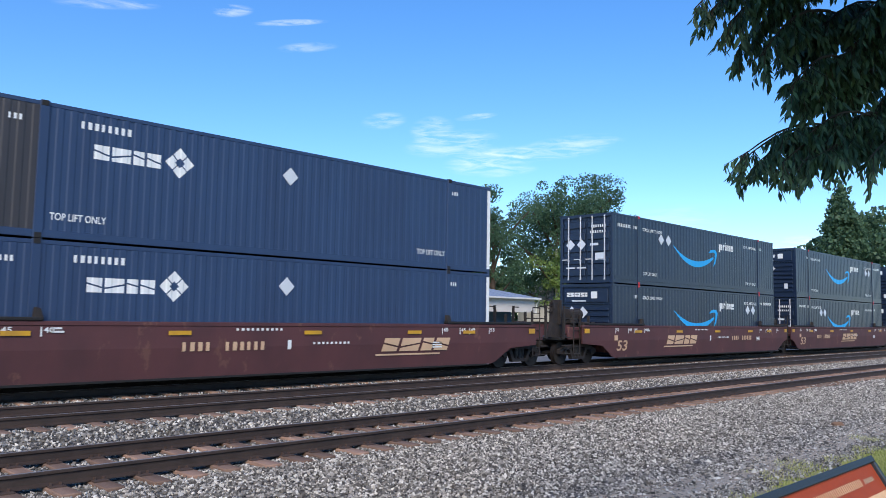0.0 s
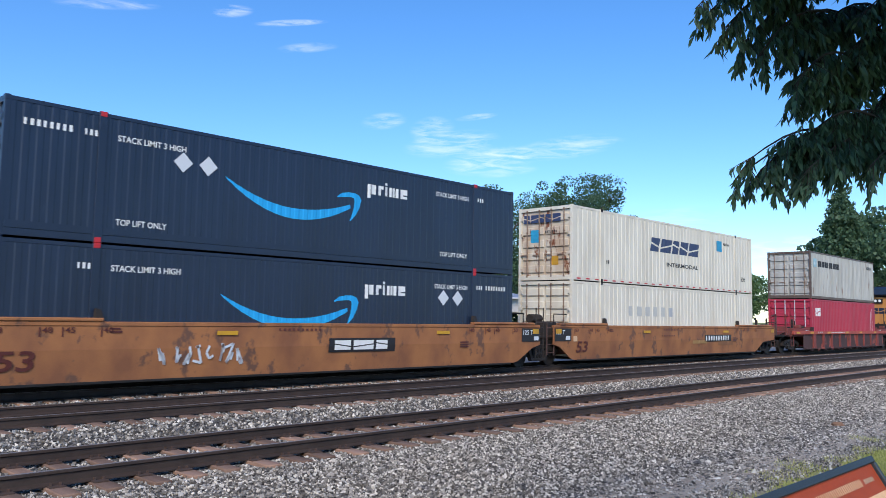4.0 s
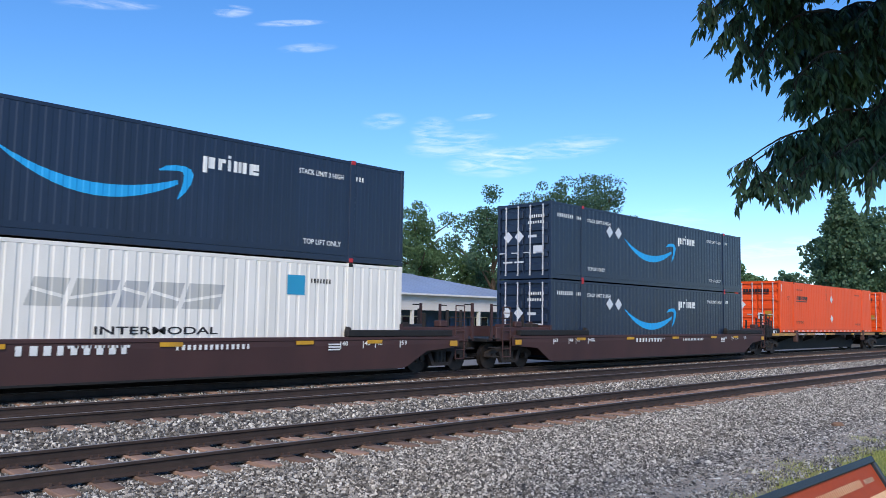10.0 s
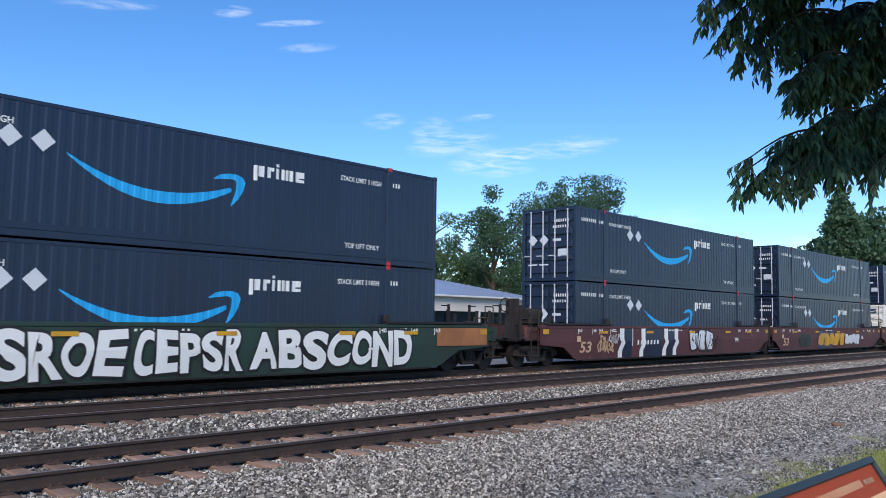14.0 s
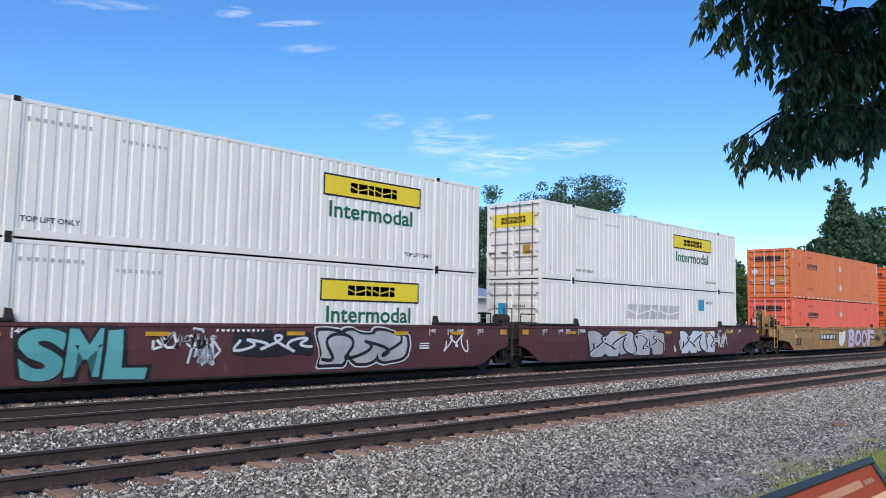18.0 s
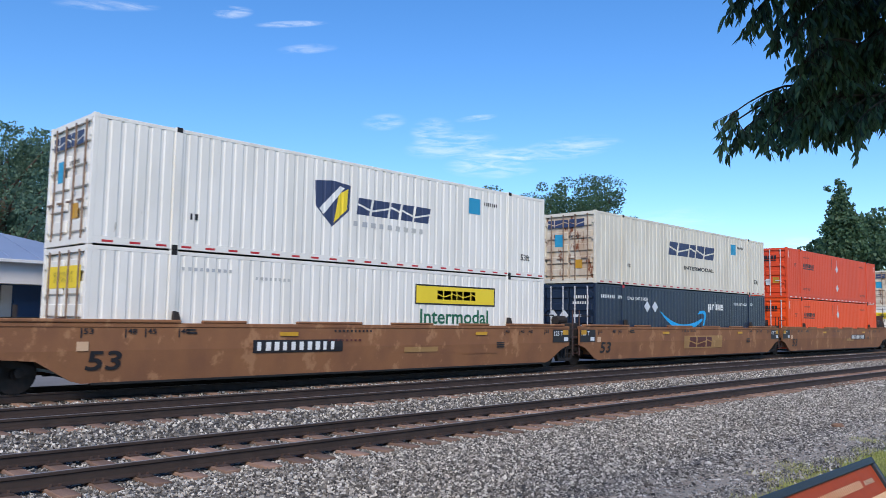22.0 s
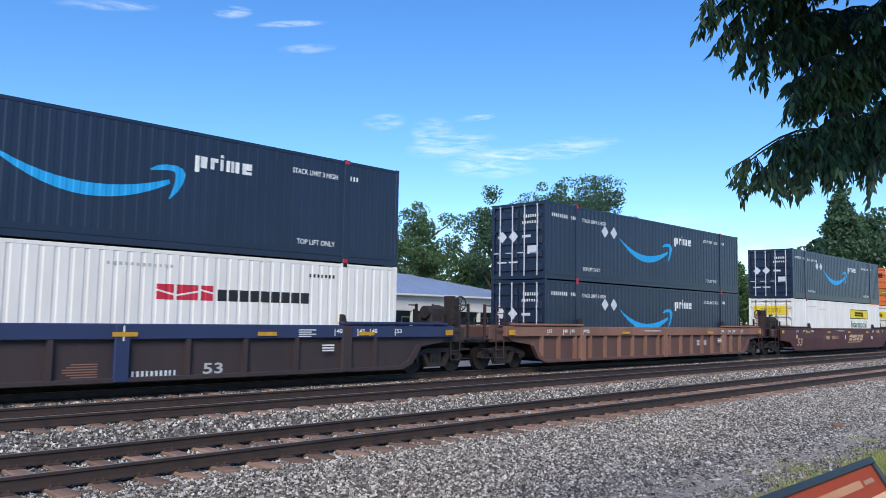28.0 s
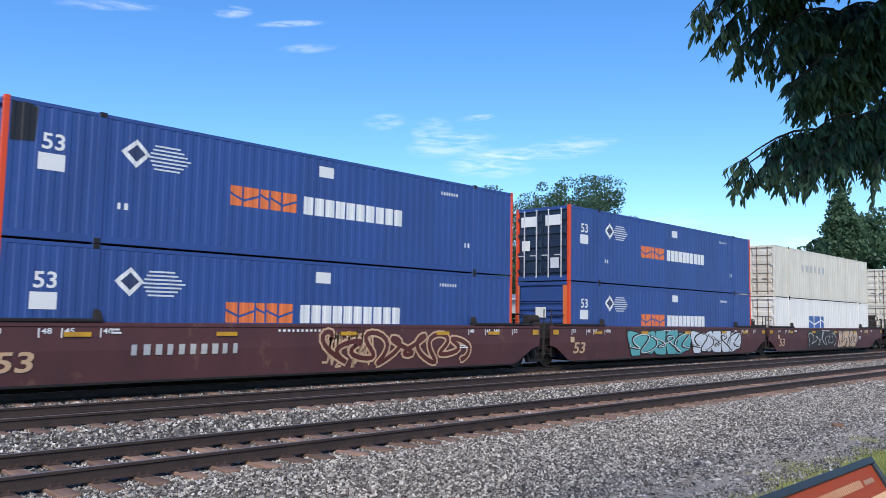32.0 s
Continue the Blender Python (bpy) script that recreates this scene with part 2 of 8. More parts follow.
M["ink_cream"] = paint("cream_spray_paint", 222, 212, 202, amount=0.6, second=rgb(176, 166, 160), stretch=(0.4, 1, 1.5))
M["ink_faded"] = paint("sun_bleached_blue_sticker", 140, 182, 196, amount=0.5, second=rgb(176, 190, 190))
M["ink_lilac"] = paint("lilac_silver_spray_paint", 204, 188, 206, amount=0.4, second=rgb(176, 160, 184))
M["ink_silver"] = paint("silver_spray_paint", 186, 188, 190, amount=0.6, second=rgb(132, 132, 138))
M["loco_blue"] = paint("dark_locomotive_blue", 22, 41, 64, amount=0.5, second=rgb(28, 36, 54), third=rgb(52, 58, 70), third_cut=0.7, rough=0.45)
M["loco_yellow"] = paint("weathered_loco_yellow", 188, 130, 68, amount=0.6, second=rgb(150, 98, 58), scale=1.8, fine_amount=0.12)
M["loco_stripe"] = paint("bright_yellow_edge_paint", 224, 158, 52, amount=0.5, second=rgb(190, 128, 52), scale=2.4)
M["loco_grey"] = mat("sooty_grey_truck_paint", rgb(56, 50, 48), rgb(38, 34, 34), rough=0.8, scale=4, amount=0.7, bump=0.2)
M["loco_roof"] = paint("dusty_white_cab_roof", 196, 192, 184, amount=0.4)
M["glass"] = mat("dark_cab_glass", rgb(20, 24, 30), rgb(14, 18, 22), rough=0.12, bump=0, fine_amount=0.02, spec=0.4)

# ---- building blocks ----


TINY = {"number_stencil", "small_lettering", "reflective_tape", "heading_print", "text_print", "graffiti", "reflector", "end_marking", "brand_marking", "lettering"}


def part(name, bm, material, parent=None, label=""):
    """Links a bmesh as one mesh object under a thing or a part."""
    me = bpy.data.meshes.new(name)
    bm.normal_update()
    bm.to_mesh(me)
    bm.free()
    for m in material if isinstance(material, (list, tuple)) else (material,):
        me.materials.append(m)
    ob = new(name, me)
    if parent:
        ob.parent = parent
    if name in TINY:
        return tagged(ob, label, kind="stuff")
    return tagged(ob, label) if label else ob


def shared(name, me, parent, m=None):
    """Another object on a mesh that is there already."""
    ob = new(name, me)
    ob.parent = parent
    if m is not None:
        ob.matrix_basis = m
    return ob


def thing(name, label, category, group="", kind=""):
    return tagged(new(name), label, category, group, kind)


def bx(bm, x0, x1, y0, y1, z0, z1, bevel=0.0):
    r = bmesh.ops.create_cube(bm, size=1.0, matrix=Matrix.Translation(((x0 + x1) / 2, (y0 + y1) / 2, (z0 + z1) / 2)) @ Matrix.Diagonal((x1 - x0, y1 - y0, z1 - z0, 1)))
    if bevel:
        es = {e for v in r["verts"] for e in v.link_edges}
        bmesh.ops.bevel(bm, geom=list(es), offset=bevel, segments=1, affect="EDGES")
    return bm


def box(*a, bevel=0.0):
    return bx(bmesh.new(), *a, bevel=bevel)


def rod(bm, p0, p1, r, n=8, r2=None):
    p0, p1 = Vector(p0), Vector(p1)
    d = p1 - p0
    m = Matrix.Translation((p0 + p1) / 2) @ d.to_track_quat("Z", "Y").to_matrix().to_4x4()
    bmesh.ops.create_cone(bm, cap_ends=True, segments=n, radius1=r, radius2=r if r2 is None else r2, depth=d.length, matrix=m)
    return bm


def poly(bm, pts, y0, y1):
    """A plate: outline in x, z, from y0 to y1."""
    a = [bm.verts.new((x, y0, z)) for x, z in pts]
    b = [bm.verts.new((x, y1, z)) for x, z in pts]
    n = len(pts)
    fs = [bm.faces.new(a), bm.faces.new(b[::-1])]
    for i in range(n):
        fs.append(bm.faces.new((a[i], b[i], b[(i + 1) % n], a[(i + 1) % n])))
    bmesh.ops.recalc_face_normals(bm, faces=fs)
    return bm


def plate(pts, y0, y1):
    return poly(bmesh.new(), pts, y0, y1)


def tube_path(bm, pts, r, n=6):
    for a, b in zip(pts, pts[1:]):
        rod(bm, a, b, r, n)
    return bm


TEXTS = {}
BOLD = 0.018


def text_shape(words, bold=BOLD):
    """Flat outline of words with the built-in font: vertices (0..1 wide, 0..1 high), faces."""
    key = (words, bold)
    if key not in TEXTS:
        c = bpy.data.curves.new("words", "FONT")
        c.body, c.size, c.resolution_u, c.offset = words, 1.0, 3 if abs(bold) < 0.04 else 8, bold
        o = new("words", c)
        me = bpy.data.meshes.new_from_object(o.evaluated_get(bpy.context.evaluated_depsgraph_get()))
        v = np.array([tuple(q.co) for q in me.vertices])[:, :2]
        lo, hi = v.min(0), v.max(0)
        if bold != BOLD:
            text_shape(words)
            lo, hi = TEXTS[(words, "box")]
        else:
            TEXTS[(words, "box")] = (lo, hi)
        v = (v - lo) / (hi - lo)
        TEXTS[key] = (v, [tuple(p.vertices) for p in me.polygons])
        bpy.data.objects.remove(o), bpy.data.curves.remove(c), bpy.data.meshes.remove(me)
    return TEXTS[key]


def letters(bm, words, x0, x1, z0, z1, y=-0.004, slant=0.0, bold=BOLD):
    v, faces = text_shape(words, bold)
    vs = [bm.verts.new((x0 + a * (x1 - x0) + slant * b * (z1 - z0), y, z0 + b * (z1 - z0))) for a, b in v]
    for f in faces:
        try:
            bm.faces.new([vs[i] for i in f])
        except ValueError:
            pass
    return bm


def quad(bm, x0, x1, z0, z1, y=-0.004, slant=0.0):
    s = slant * (z1 - z0)
    bm.faces.new([bm.verts.new((a, y, b)) for a, b in ((x0, z0), (x1, z0), (x1 + s, z1), (x0 + s, z1))])
    return bm


def flat(bm, pts, y=-0.004):
    bm.faces.new([bm.verts.new((a, y, b)) for a, b in pts])
    return bm


def word_blocks(bm, x0, x1, z0, z1, n, slant=0.0, y=-0.004, gap=0.15):
    """A brand word as plain blocks side by side; the larger ones are parted by a slanting slit."""
    widths = [(1.0, 1.25, 0.8)[i % 3] if n < 8 else 1.0 for i in range(n)]
    w, h = (x1 - x0) / sum(widths), z1 - z0
    a = x0
    for i, k in enumerate(widths):
        b = a + (k - gap) * w
        if n > 6:
            quad(bm, a, b, z0, z1, y, slant)
        else:
            l, r = ((0.62, 0.34), (0.30, 0.58), (0.70, 0.50))[i % 3]
            g = 0.06
            at = lambda x, f: (x + slant * f * h, z0 + f * h)
            flat(bm, [at(a, 0), at(b, 0), at(b, r - g), at(a, l - g)], y)
            flat(bm, [at(a, l + g), at(b, r + g), at(b, 1), at(a, 1)], y)
        a += k * w
    return bm


def bars(bm, x0, x1, z0, z1, n, y=-0.004, seed=1):
    """Small unreadable writing: a row of plain bars of one height."""
    rng = random.Random(seed)
    w = (x1 - x0) / n
    for i in range(n):
        quad(bm, x0 + i * w, x0 + (i + rng.uniform(0.42, 0.60)) * w, z0, z1, y)
    return bm


def drape(bm, breaks, profile, off=0.003):
    """Lays flat paint onto a corrugated sheet."""
    xs = [v.co.x for v in bm.verts]
    lo, hi = min(xs), max(xs)
    for x in breaks:
        if lo < x < hi:
            bmesh.ops.bisect_plane(bm, geom=bm.verts[:] + bm.edges[:] + bm.faces[:], plane_co=(x, 0, 0), plane_no=(1, 0, 0), dist=1e-5)
    for v in bm.verts:
        v.co.y = profile(v.co.x) - off + (v.co.y + 0.004)
    return bm


# near tracks, then the train's track: rail centre lines and rail-top heights
TRACKS = [(10.53, 0.178), (14.62, 0.308), (18.57, 0.308)]
FACE, RAIL = 17.27, 0.308
KEYED = []


def ride(ob, s, y=FACE, z=RAIL):
    """Puts a thing on the train: s metres along it."""
    ob.matrix_basis = pose(s, y, z)
    KEYED.append((ob, s, y, z))
    return ob

# ---- containers ----
LEN, WID, HGT = 16.154, 2.591, 2.896
WAVE = {"deep": (0.28, 0.105, 0.036, 0.012), "groove": (0.31, 0.19, 0.030, 0.017), "iso": (0.276, 0.075, 0.066, 0.028)}


def wave_maker(kind, x0, x1):
    """Break points along a corrugated sheet, and its depth at any of them."""
    pitch, top, slope, depth = WAVE[kind]
    knots = [0, top, top + slope, pitch - slope, pitch]
    breaks, i = [x0], 0
    while True:
        done = False
        for k in knots[:-1]:
            x = x0 + i * pitch + k
            if x >= x1 - 1e-4:
                done = True
                break
            if x > breaks[-1] + 1e-4:
                breaks.append(x)
        if done:
            break
        i += 1
    breaks.append(x1)

    def profile(x):
        return float(np.interp((x - x0) % pitch if x < x1 - 1e-6 else 0, knots, [0, 0, depth, depth, 0]))
    return breaks, profile


def sheet(kind, x0, x1, z0, z1, back=0.06):
    """Corrugated wall along x, outer face at y = 0, closed behind."""
    breaks, profile = wave_maker(kind, x0, x1)
    bm = bmesh.new()
    lo = [bm.verts.new((x, profile(x), z0)) for x in breaks]
    hi = [bm.verts.new((x, profile(x), z1)) for x in breaks]
    lb = [bm.verts.new((x, back, z0)) for x in (x0, x1)]
    hb = [bm.verts.new((x, back, z1)) for x in (x0, x1)]
    for i in range(len(breaks) - 1):
        bm.faces.new((lo[i], lo[i + 1], hi[i + 1], hi[i]))
    bm.faces.new((lb[1], lb[0], hb[0], hb[1]))
    bm.faces.new((lo[0], hi[0], hb[0], lb[0])), bm.faces.new((lo[-1], lb[1], hb[1], hi[-1]))
    bm.faces.new(lo[::-1] + lb), bm.faces.new(hi + hb[::-1])
    return bm


def end_doors(c, length, m, dirt, rod_mat):
    """Two doors on the end at x = 0, each with two locking rods, handles and hinges."""
    mid = WID / 2
    for k, (y0, y1) in enumerate(((0.13, mid - 0.012), (mid + 0.012, WID - 0.13))):
        bm = bmesh.new()
        bx(bm, 0.075, 0.1, y0, y1, 0.2, HGT - 0.16)
        for i in range(5):
            z = 0.3 + i * 0.5
            bx(bm, 0.016, 0.08, y0 + 0.05, y1 - 0.05, z, z + 0.3, bevel=0.028)
        yy = y0 + 0.02 if k == 0 else y1 - 0.02
        for z in (0.35, 1.0, 1.75, 2.4):
            bx(bm, -0.012, 0.03, yy - 0.05, yy + 0.05, z, z + 0.13)
        d = part("door", bm, dirt, c)
        for f in (0.22, 0.74):
            y = y0 + f * (y1 - y0)
            bm = rod(bmesh.new(), (0.0, y, 0.14), (0.0, y, HGT - 0.1), 0.026, 6)
            for z in (0.16, 0.95, 1.9, HGT - 0.13):
                bx(bm, -0.02, 0.04, y - 0.036, y + 0.036, z - 0.022, z + 0.022)
            bx(bm, -0.035, -0.015, y - 0.02, y + 0.3, 0.98, 1.02)
            part("locking_rod", bm, rod_mat, d)


def end_wall(c, m):
    """Blank end with pressed horizontal ribs at x = 0."""
    bm = bmesh.new()
    bx(bm, 0.075, 0.095, 0.13, WID - 0.13, 0.18, HGT - 0.14)
    part("end_wall", bm, m, c)
    for i in range(7):
        z = 0.30 + i * 0.245
        part("pressed_rib", box(0.014, 0.075, 0.20, WID - 0.20, z, z + 0.135, bevel=0.03), m, c)
    part("end_frame", box(0.02, 0.075, 0.13, WID - 0.13, 2.05, 2.1), m, c)
    part("marking_plate", box(0.016, 0.075, 0.24, WID - 0.24, 2.12, 2.66, bevel=0.02), m, c)


def side_paint(c, name, bm, material, breaks=None, profile=None, label=""):
    if breaks:
        drape(bm, breaks, profile)
    return part(name, bm, material, c, label)


def container(label, body, frame=None, wave="deep", length=LEN, doors=True, dirt=None, casting="dark", art=(), end_art=(), skirt=False, left_panel=None, unit=False, posts=None):
    """One box. Origin: near lower corner at the end that comes first along the train; x along, y across, z up."""
    c = thing("intermodal_container", label, "container", "containers on the train")
    fm, bmat = M[frame or body], M[body]
    e = (length - 12.192) / 2
    x0, x1 = 0.1, length - 0.1
    breaks, profile = wave_maker(wave, x0, x1)
    z0, z1 = 0.17, HGT - 0.11
    if left_panel:
        part("side_panel", sheet(wave, x0, e, z0, z1), M[left_panel], c, "grey-brown replacement side panel")
        part("side_panel", sheet(wave, e, x1, z0, z1), bmat, c)
        breaks, profile = wave_maker(wave, e, x1)
    else:
        part("side_panel", sheet(wave, x0, x1, z0, z1), bmat, c)
    far = sheet(wave, x0, x1, z0, z1)
    bmesh.ops.transform(far, matrix=Matrix.Translation((length, WID, 0)) @ Matrix.Rotation(math.pi, 4, "Z"), verts=far.verts)
    part("side_panel", far, bmat, c)
    roof = box(0.08, length - 0.08, 0.06, WID - 0.06, HGT - 0.07, HGT - 0.045)
    for i in range(int(length / 0.42)):
        bx(roof, 0.2 + i * 0.42, 0.36 + i * 0.42, 0.2, WID - 0.2, HGT - 0.045, HGT - 0.025)
    part("roof", roof, bmat, c)
    part("floor", box(0.08, length - 0.08, 0.05, WID - 0.05, 0.1, 0.16), M["dark"], c)
    for y in (0.0, WID - 0.07):
        part("top_rail", box(0.1, length - 0.1, y - 0.003, y + 0.07, HGT - 0.11, HGT - 0.02, bevel=0.008), fm, c)
        part("bottom_rail", box(0.1, length - 0.1, y - 0.003, y + 0.07, 0.02, 0.18, bevel=0.008), fm, c)
        if skirt and y == 0:
            part("lower_lip", box(0.12, length - 0.12, -0.012, 0.012, 0.185, 0.33), fm, c)
    part("end_header", box(0.0, 0.09, 0.12, WID - 0.12, HGT - 0.15, HGT - 0.02), fm, c)
    part("end_sill", box(0.0, 0.09, 0.12, WID - 0.12, 0.02, 0.2), fm, c)
    for x in (0.0, length - 0.12):
        for y in (-0.004, WID - 0.116):
            bm = box(x, x + 0.12, y, y + 0.12, 0.0, HGT, bevel=0.01)
            for z in (0.0, HGT - 0.118):
                bx(bm, x - 0.004 if x == 0 else x + 0.008, x + 0.112 if x == 0 else x + 0.124, y - 0.004, y + 0.124, z, z + 0.118, bevel=0.01)
            part("corner_post", bm, M[posts] if posts else fm, c)
    if length > 13:
        for x in (e - 0.09, length - e - 0.09):
            part("lifting_post", box(x, x + 0.19, -0.026, 0.07, 0.0, HGT, bevel=0.008), fm, c)
            for z in (0.0, HGT - 0.115):
                part("corner_casting", box(x + 0.02, x + 0.17, -0.034, 0.07, z, z + 0.12, bevel=0.01), M[casting], c)
    bm = box(length - 0.09, length - 0.05, 0.12, WID - 0.12, 0.05, HGT - 0.03)
    part("end_panel", bm, bmat, c)
    if unit:
        part("cooling_unit", box(0.03, 0.4, 0.14, WID - 0.14, 0.25, 2.62, bevel=0.04), M["ink_white"], c)
        part("unit_grille", plate([(0.26, 2.46), (1.62, 2.38), (1.70, 1.25), (0.26, 0.62)], -0.02, 0.03), M["dark"], c, "dark slatted cooling grille").matrix_basis = pose(0, 0, 0, 0, 0, 90)
        part("unit_vent", box(0.0, 0.03, 1.85, 2.3, 1.9, 2.25, bevel=0.01), M["dark"], c)
        part("fuel_tank", box(0.0, 0.3, 0.4, 1.2, 0.3, 0.7, bevel=0.05), M["ink_white"], c)
    elif doors:
        end_doors(c, length, bmat, M[dirt or body], M["rod_rust" if body in ("white", "cream", "maersk") else "galv"])
    else:
        end_wall(c, M[dirt or body])
    for item in art:
        kind, material, rest = item[0].rstrip("2"), M[item[1]], item[2:]
        bm = bmesh.new()
        if kind == "text":
            letters(bm, *rest[:5], bold=rest[5] if len(rest) > 5 else BOLD)
            nm, dr = "lettering", False
        elif kind == "bars":
            bars(bm, *rest[:4], n=rest[4])
            nm, dr = "small_lettering", False
        elif kind == "word":
            word_blocks(bm, *rest[:4], n=rest[4], slant=rest[5] if len(rest) > 5 else 0)
            nm, dr = "brand_marking", True
        elif kind == "quad":
            quad(bm, *rest[:4])
            nm, dr = "painted_panel", False
        elif kind == "diamond":
            x, z, r = rest
            poly(bm, [(x - r, z), (x, z - r), (x + r, z), (x, z + r)], -0.016, -0.002)
            nm, dr = "diamond_plate", False
        elif kind == "smile":
            smile(bm)
            nm, dr = "curved_arrow_marking", True
        elif kind == "script":
            small_word(bm, *rest[:4])
            nm, dr = "brand_marking", True
        elif kind == "flat":
            flat(bm, rest[0])
            nm, dr = "painted_shape", True
        elif kind == "tape":
            x, n = rest[0], 0
            while x < length - 0.3:
                quad(bm, x, x + rest[1], 0.06, 0.11, -0.006)
                x += rest[2]
            nm, dr = "reflective_tape", False
        if item[0].endswith("2"):
            bmesh.ops.translate(bm, verts=bm.verts, vec=(0, -0.003, 0))
        dr = dr and item[0] != "word2"
        side_paint(c, nm, bm, material, breaks if dr else None, profile if dr else None)
    for item in end_art:
        kind, material, y0, y1, z0, z1 = item[:6]
        bm = bmesh.new()
        if kind == "word":
            word_blocks(bm, y0, y1, z0, z1, item[6], y=0)
        elif kind == "bars":
            bars(bm, y0, y1, z0, z1, 7, y=0)
        elif kind == "diamond":
            flat(bm, [(y0, (z0 + z1) / 2), ((y0 + y1) / 2, z0), (y1, (z0 + z1) / 2), ((y0 + y1) / 2, z1)], 0)
        else:
            quad(bm, y0, y1, z0, z1, 0)
        for v in bm.verts:
            v.co = (0.009, WID - v.co.x, v.co.z)
        part("end_marking", bm, M[material], c)
    return c


def smile(bm):
    """A long upturned curve that ends in an arrow head, as flat quads."""
    up, dn = [], []
    for i in range(23):
        u = i / 22
        x, t = 5.0 + u * 3.94, 5.07 + u * 3.9
        up.append((x, 1.32 + (0.126 if x < 7.15 else 0.099) * (x - 7.15) ** 2))
        dn.append((t, 1.04 + (0.180 if t < 7.15 else 0.150) * (t - 7.15) ** 2))
    for i in range(22):
        flat(bm, [dn[i], dn[i + 1], up[i + 1], up[i]])
    outer = [(8.47, 1.82), (8.64, 1.93), (8.88, 1.98), (9.10, 1.98), (9.27, 1.93), (9.34, 1.80), (9.29, 1.58), (9.17, 1.38), (8.97, 1.17)]
    inner = [(8.49, 1.79), (8.66, 1.82), (8.84, 1.84), (8.98, 1.85), (9.06, 1.83), (9.09, 1.76), (9.08, 1.60), (9.04, 1.42), (8.95, 1.18)]
    for i in range(8):
        flat(bm, [inner[i], inner[i + 1], outer[i + 1], outer[i]])


def small_word(bm, x0, x1, z0, z1):
    """Plain upright strokes in the place of a lower-case word mark."""
    w = (x1 - x0)
    h = z1 - z0
    for a, b, c, d in ((0.0, 0.07, -0.42, 1), (0.09, 0.20, 0, 1), (0.26, 0.33, 0, 1), (0.33, 0.39, 0.66, 1), (0.43, 0.49, 0, 1), (0.43, 0.49, 1.14, 1.4), (0.54, 0.60, 0, 1), (0.62, 0.68, 0, 1), (0.70, 0.77, 0, 1),
                       (0.82, 0.90, 0, 1), (0.90, 1.0, 0, 0.28), (0.90, 1.0, 0.42, 1)):
        quad(bm, x0 + a * w, x0 + b * w, z0 + c * h, z0 + d * h)
    return bm


def prime_art(front):
    number = [("bars", "ink_white", 0.37, 1.4, 2.33, 2.47, 8), ("bars", "ink_white", 1.6, 1.92, 2.33, 2.46, 3)]
    text = [("text", "ink_white", "STACK LIMIT 3 HIGH", 2.32, 3.95, 2.3, 2.44), ("text", "ink_white", "TOP LIFT ONLY", 2.36, 3.55, 0.42, 0.56),
            ("text", "ink_white", "STACK LIMIT 3 HIGH", 12.35, 13.85, 2.3, 2.44), ("text", "ink_white", "TOP LIFT ONLY", 12.55, 13.82, 0.42, 0.56),
            ("bars", "ink_white", 14.3, 14.62, 2.33, 2.46, 3), ("smile", "ink_cyan"), ("script", "ink_white", 9.57, 11.12, 2.03, 2.31)]
    if front:
        return number[1:] + text + [("diamond", "ink_pale", 12.75, 2.02, 0.24), ("diamond", "ink_pale", 13.4, 2.02, 0.24), ("bars", "ink_white", 14.75, 15.8, 2.33, 2.47, 8)]
    return number + text + [("diamond", "ink_pale", 3.89, 2.06, 0.24), ("diamond", "ink_pale", 4.54, 2.06, 0.24)]


def schneider_art(ink, mirrored=False, plates=True):
    a = [("text", ink, "TOP LIFT ONLY", 2.32, 3.5, 0.52, 0.66), ("text", ink, "TOP LIFT ONLY", 12.6, 13.8, 0.45, 0.58), ("bars", ink, 2.47, 3.4, 2.42, 2.5, 9),
         ("bars", ink, 12.6, 13.6, 2.42, 2.5, 9), ("quad", ink, 7.24, 7.3, 1.98, 2.66), ("tape", "ink_white", 0.3, 0.34, 0.72), ("quad", "ink_white", 0.2, 0.27, 2.3, 2.7), ("quad", "ink_white", 15.9, 15.97, 2.2, 2.7)]
    x = 12.12 if mirrored else 2.42
    a += [("word", ink, x, x + 1.7, 1.88, 2.1, 9, 0.12), ("quad", ink, x - 0.06, x + 1.66, 1.77, 1.83)]
    a.append(("text", ink, "53'", 14.6 if mirrored else 1.05, 14.95 if mirrored else 1.35, 1.86, 2.06))
    if plates:
        a += [("diamond", "ink_pale", 8.17, 2.06, 0.24), ("diamond", "ink_pale", 8.18, 0.84, 0.24), ("quad", "ink_pale", 8.15, 8.19, 2.3, 2.66)]
    return a


def jb_art(x=9.76, plain=False, tlo=True):
    a = [("quad", "ink_black", x, x + 3.69, 1.83, 2.45), ("quad2", "white" if plain else "ink_yellow", x + 0.05, x + 3.64, 1.88, 2.40), ("word2", "ink_black", x + 0.95, x + 2.75, 2.0, 2.28, 6),
         ("text", "ink_green", "Intermodal", x + 0.22, x + 3.36, 1.24, 1.70), ("bars", "ink_ghost", 2.2, 3.6, 2.44, 2.52, 9), ("bars", "ink_ghost", 4.2, 5.3, 2.3, 2.38, 8)]
    a += [("flat2", "ink_black" if not plain else "ink_ghost", [(x + 0.15, 2.36), (x + 0.75, 2.0), (x + 0.8, 1.92), (x + 0.68, 1.94)]), ("flat2", "ink_black" if not plain else "ink_ghost", [(x + 2.9, 2.36), (x + 3.5, 2.0), (x + 3.55, 1.92), (x + 3.43, 1.94)])]
    if tlo:
        a += [("text", "ink_black", "TOP LIFT ONLY", 2.18, 3.38, 0.34, 0.46), ("text", "ink_black", "TOP LIFT ONLY", 12.83, 13.98, 0.34, 0.46)]
    return a


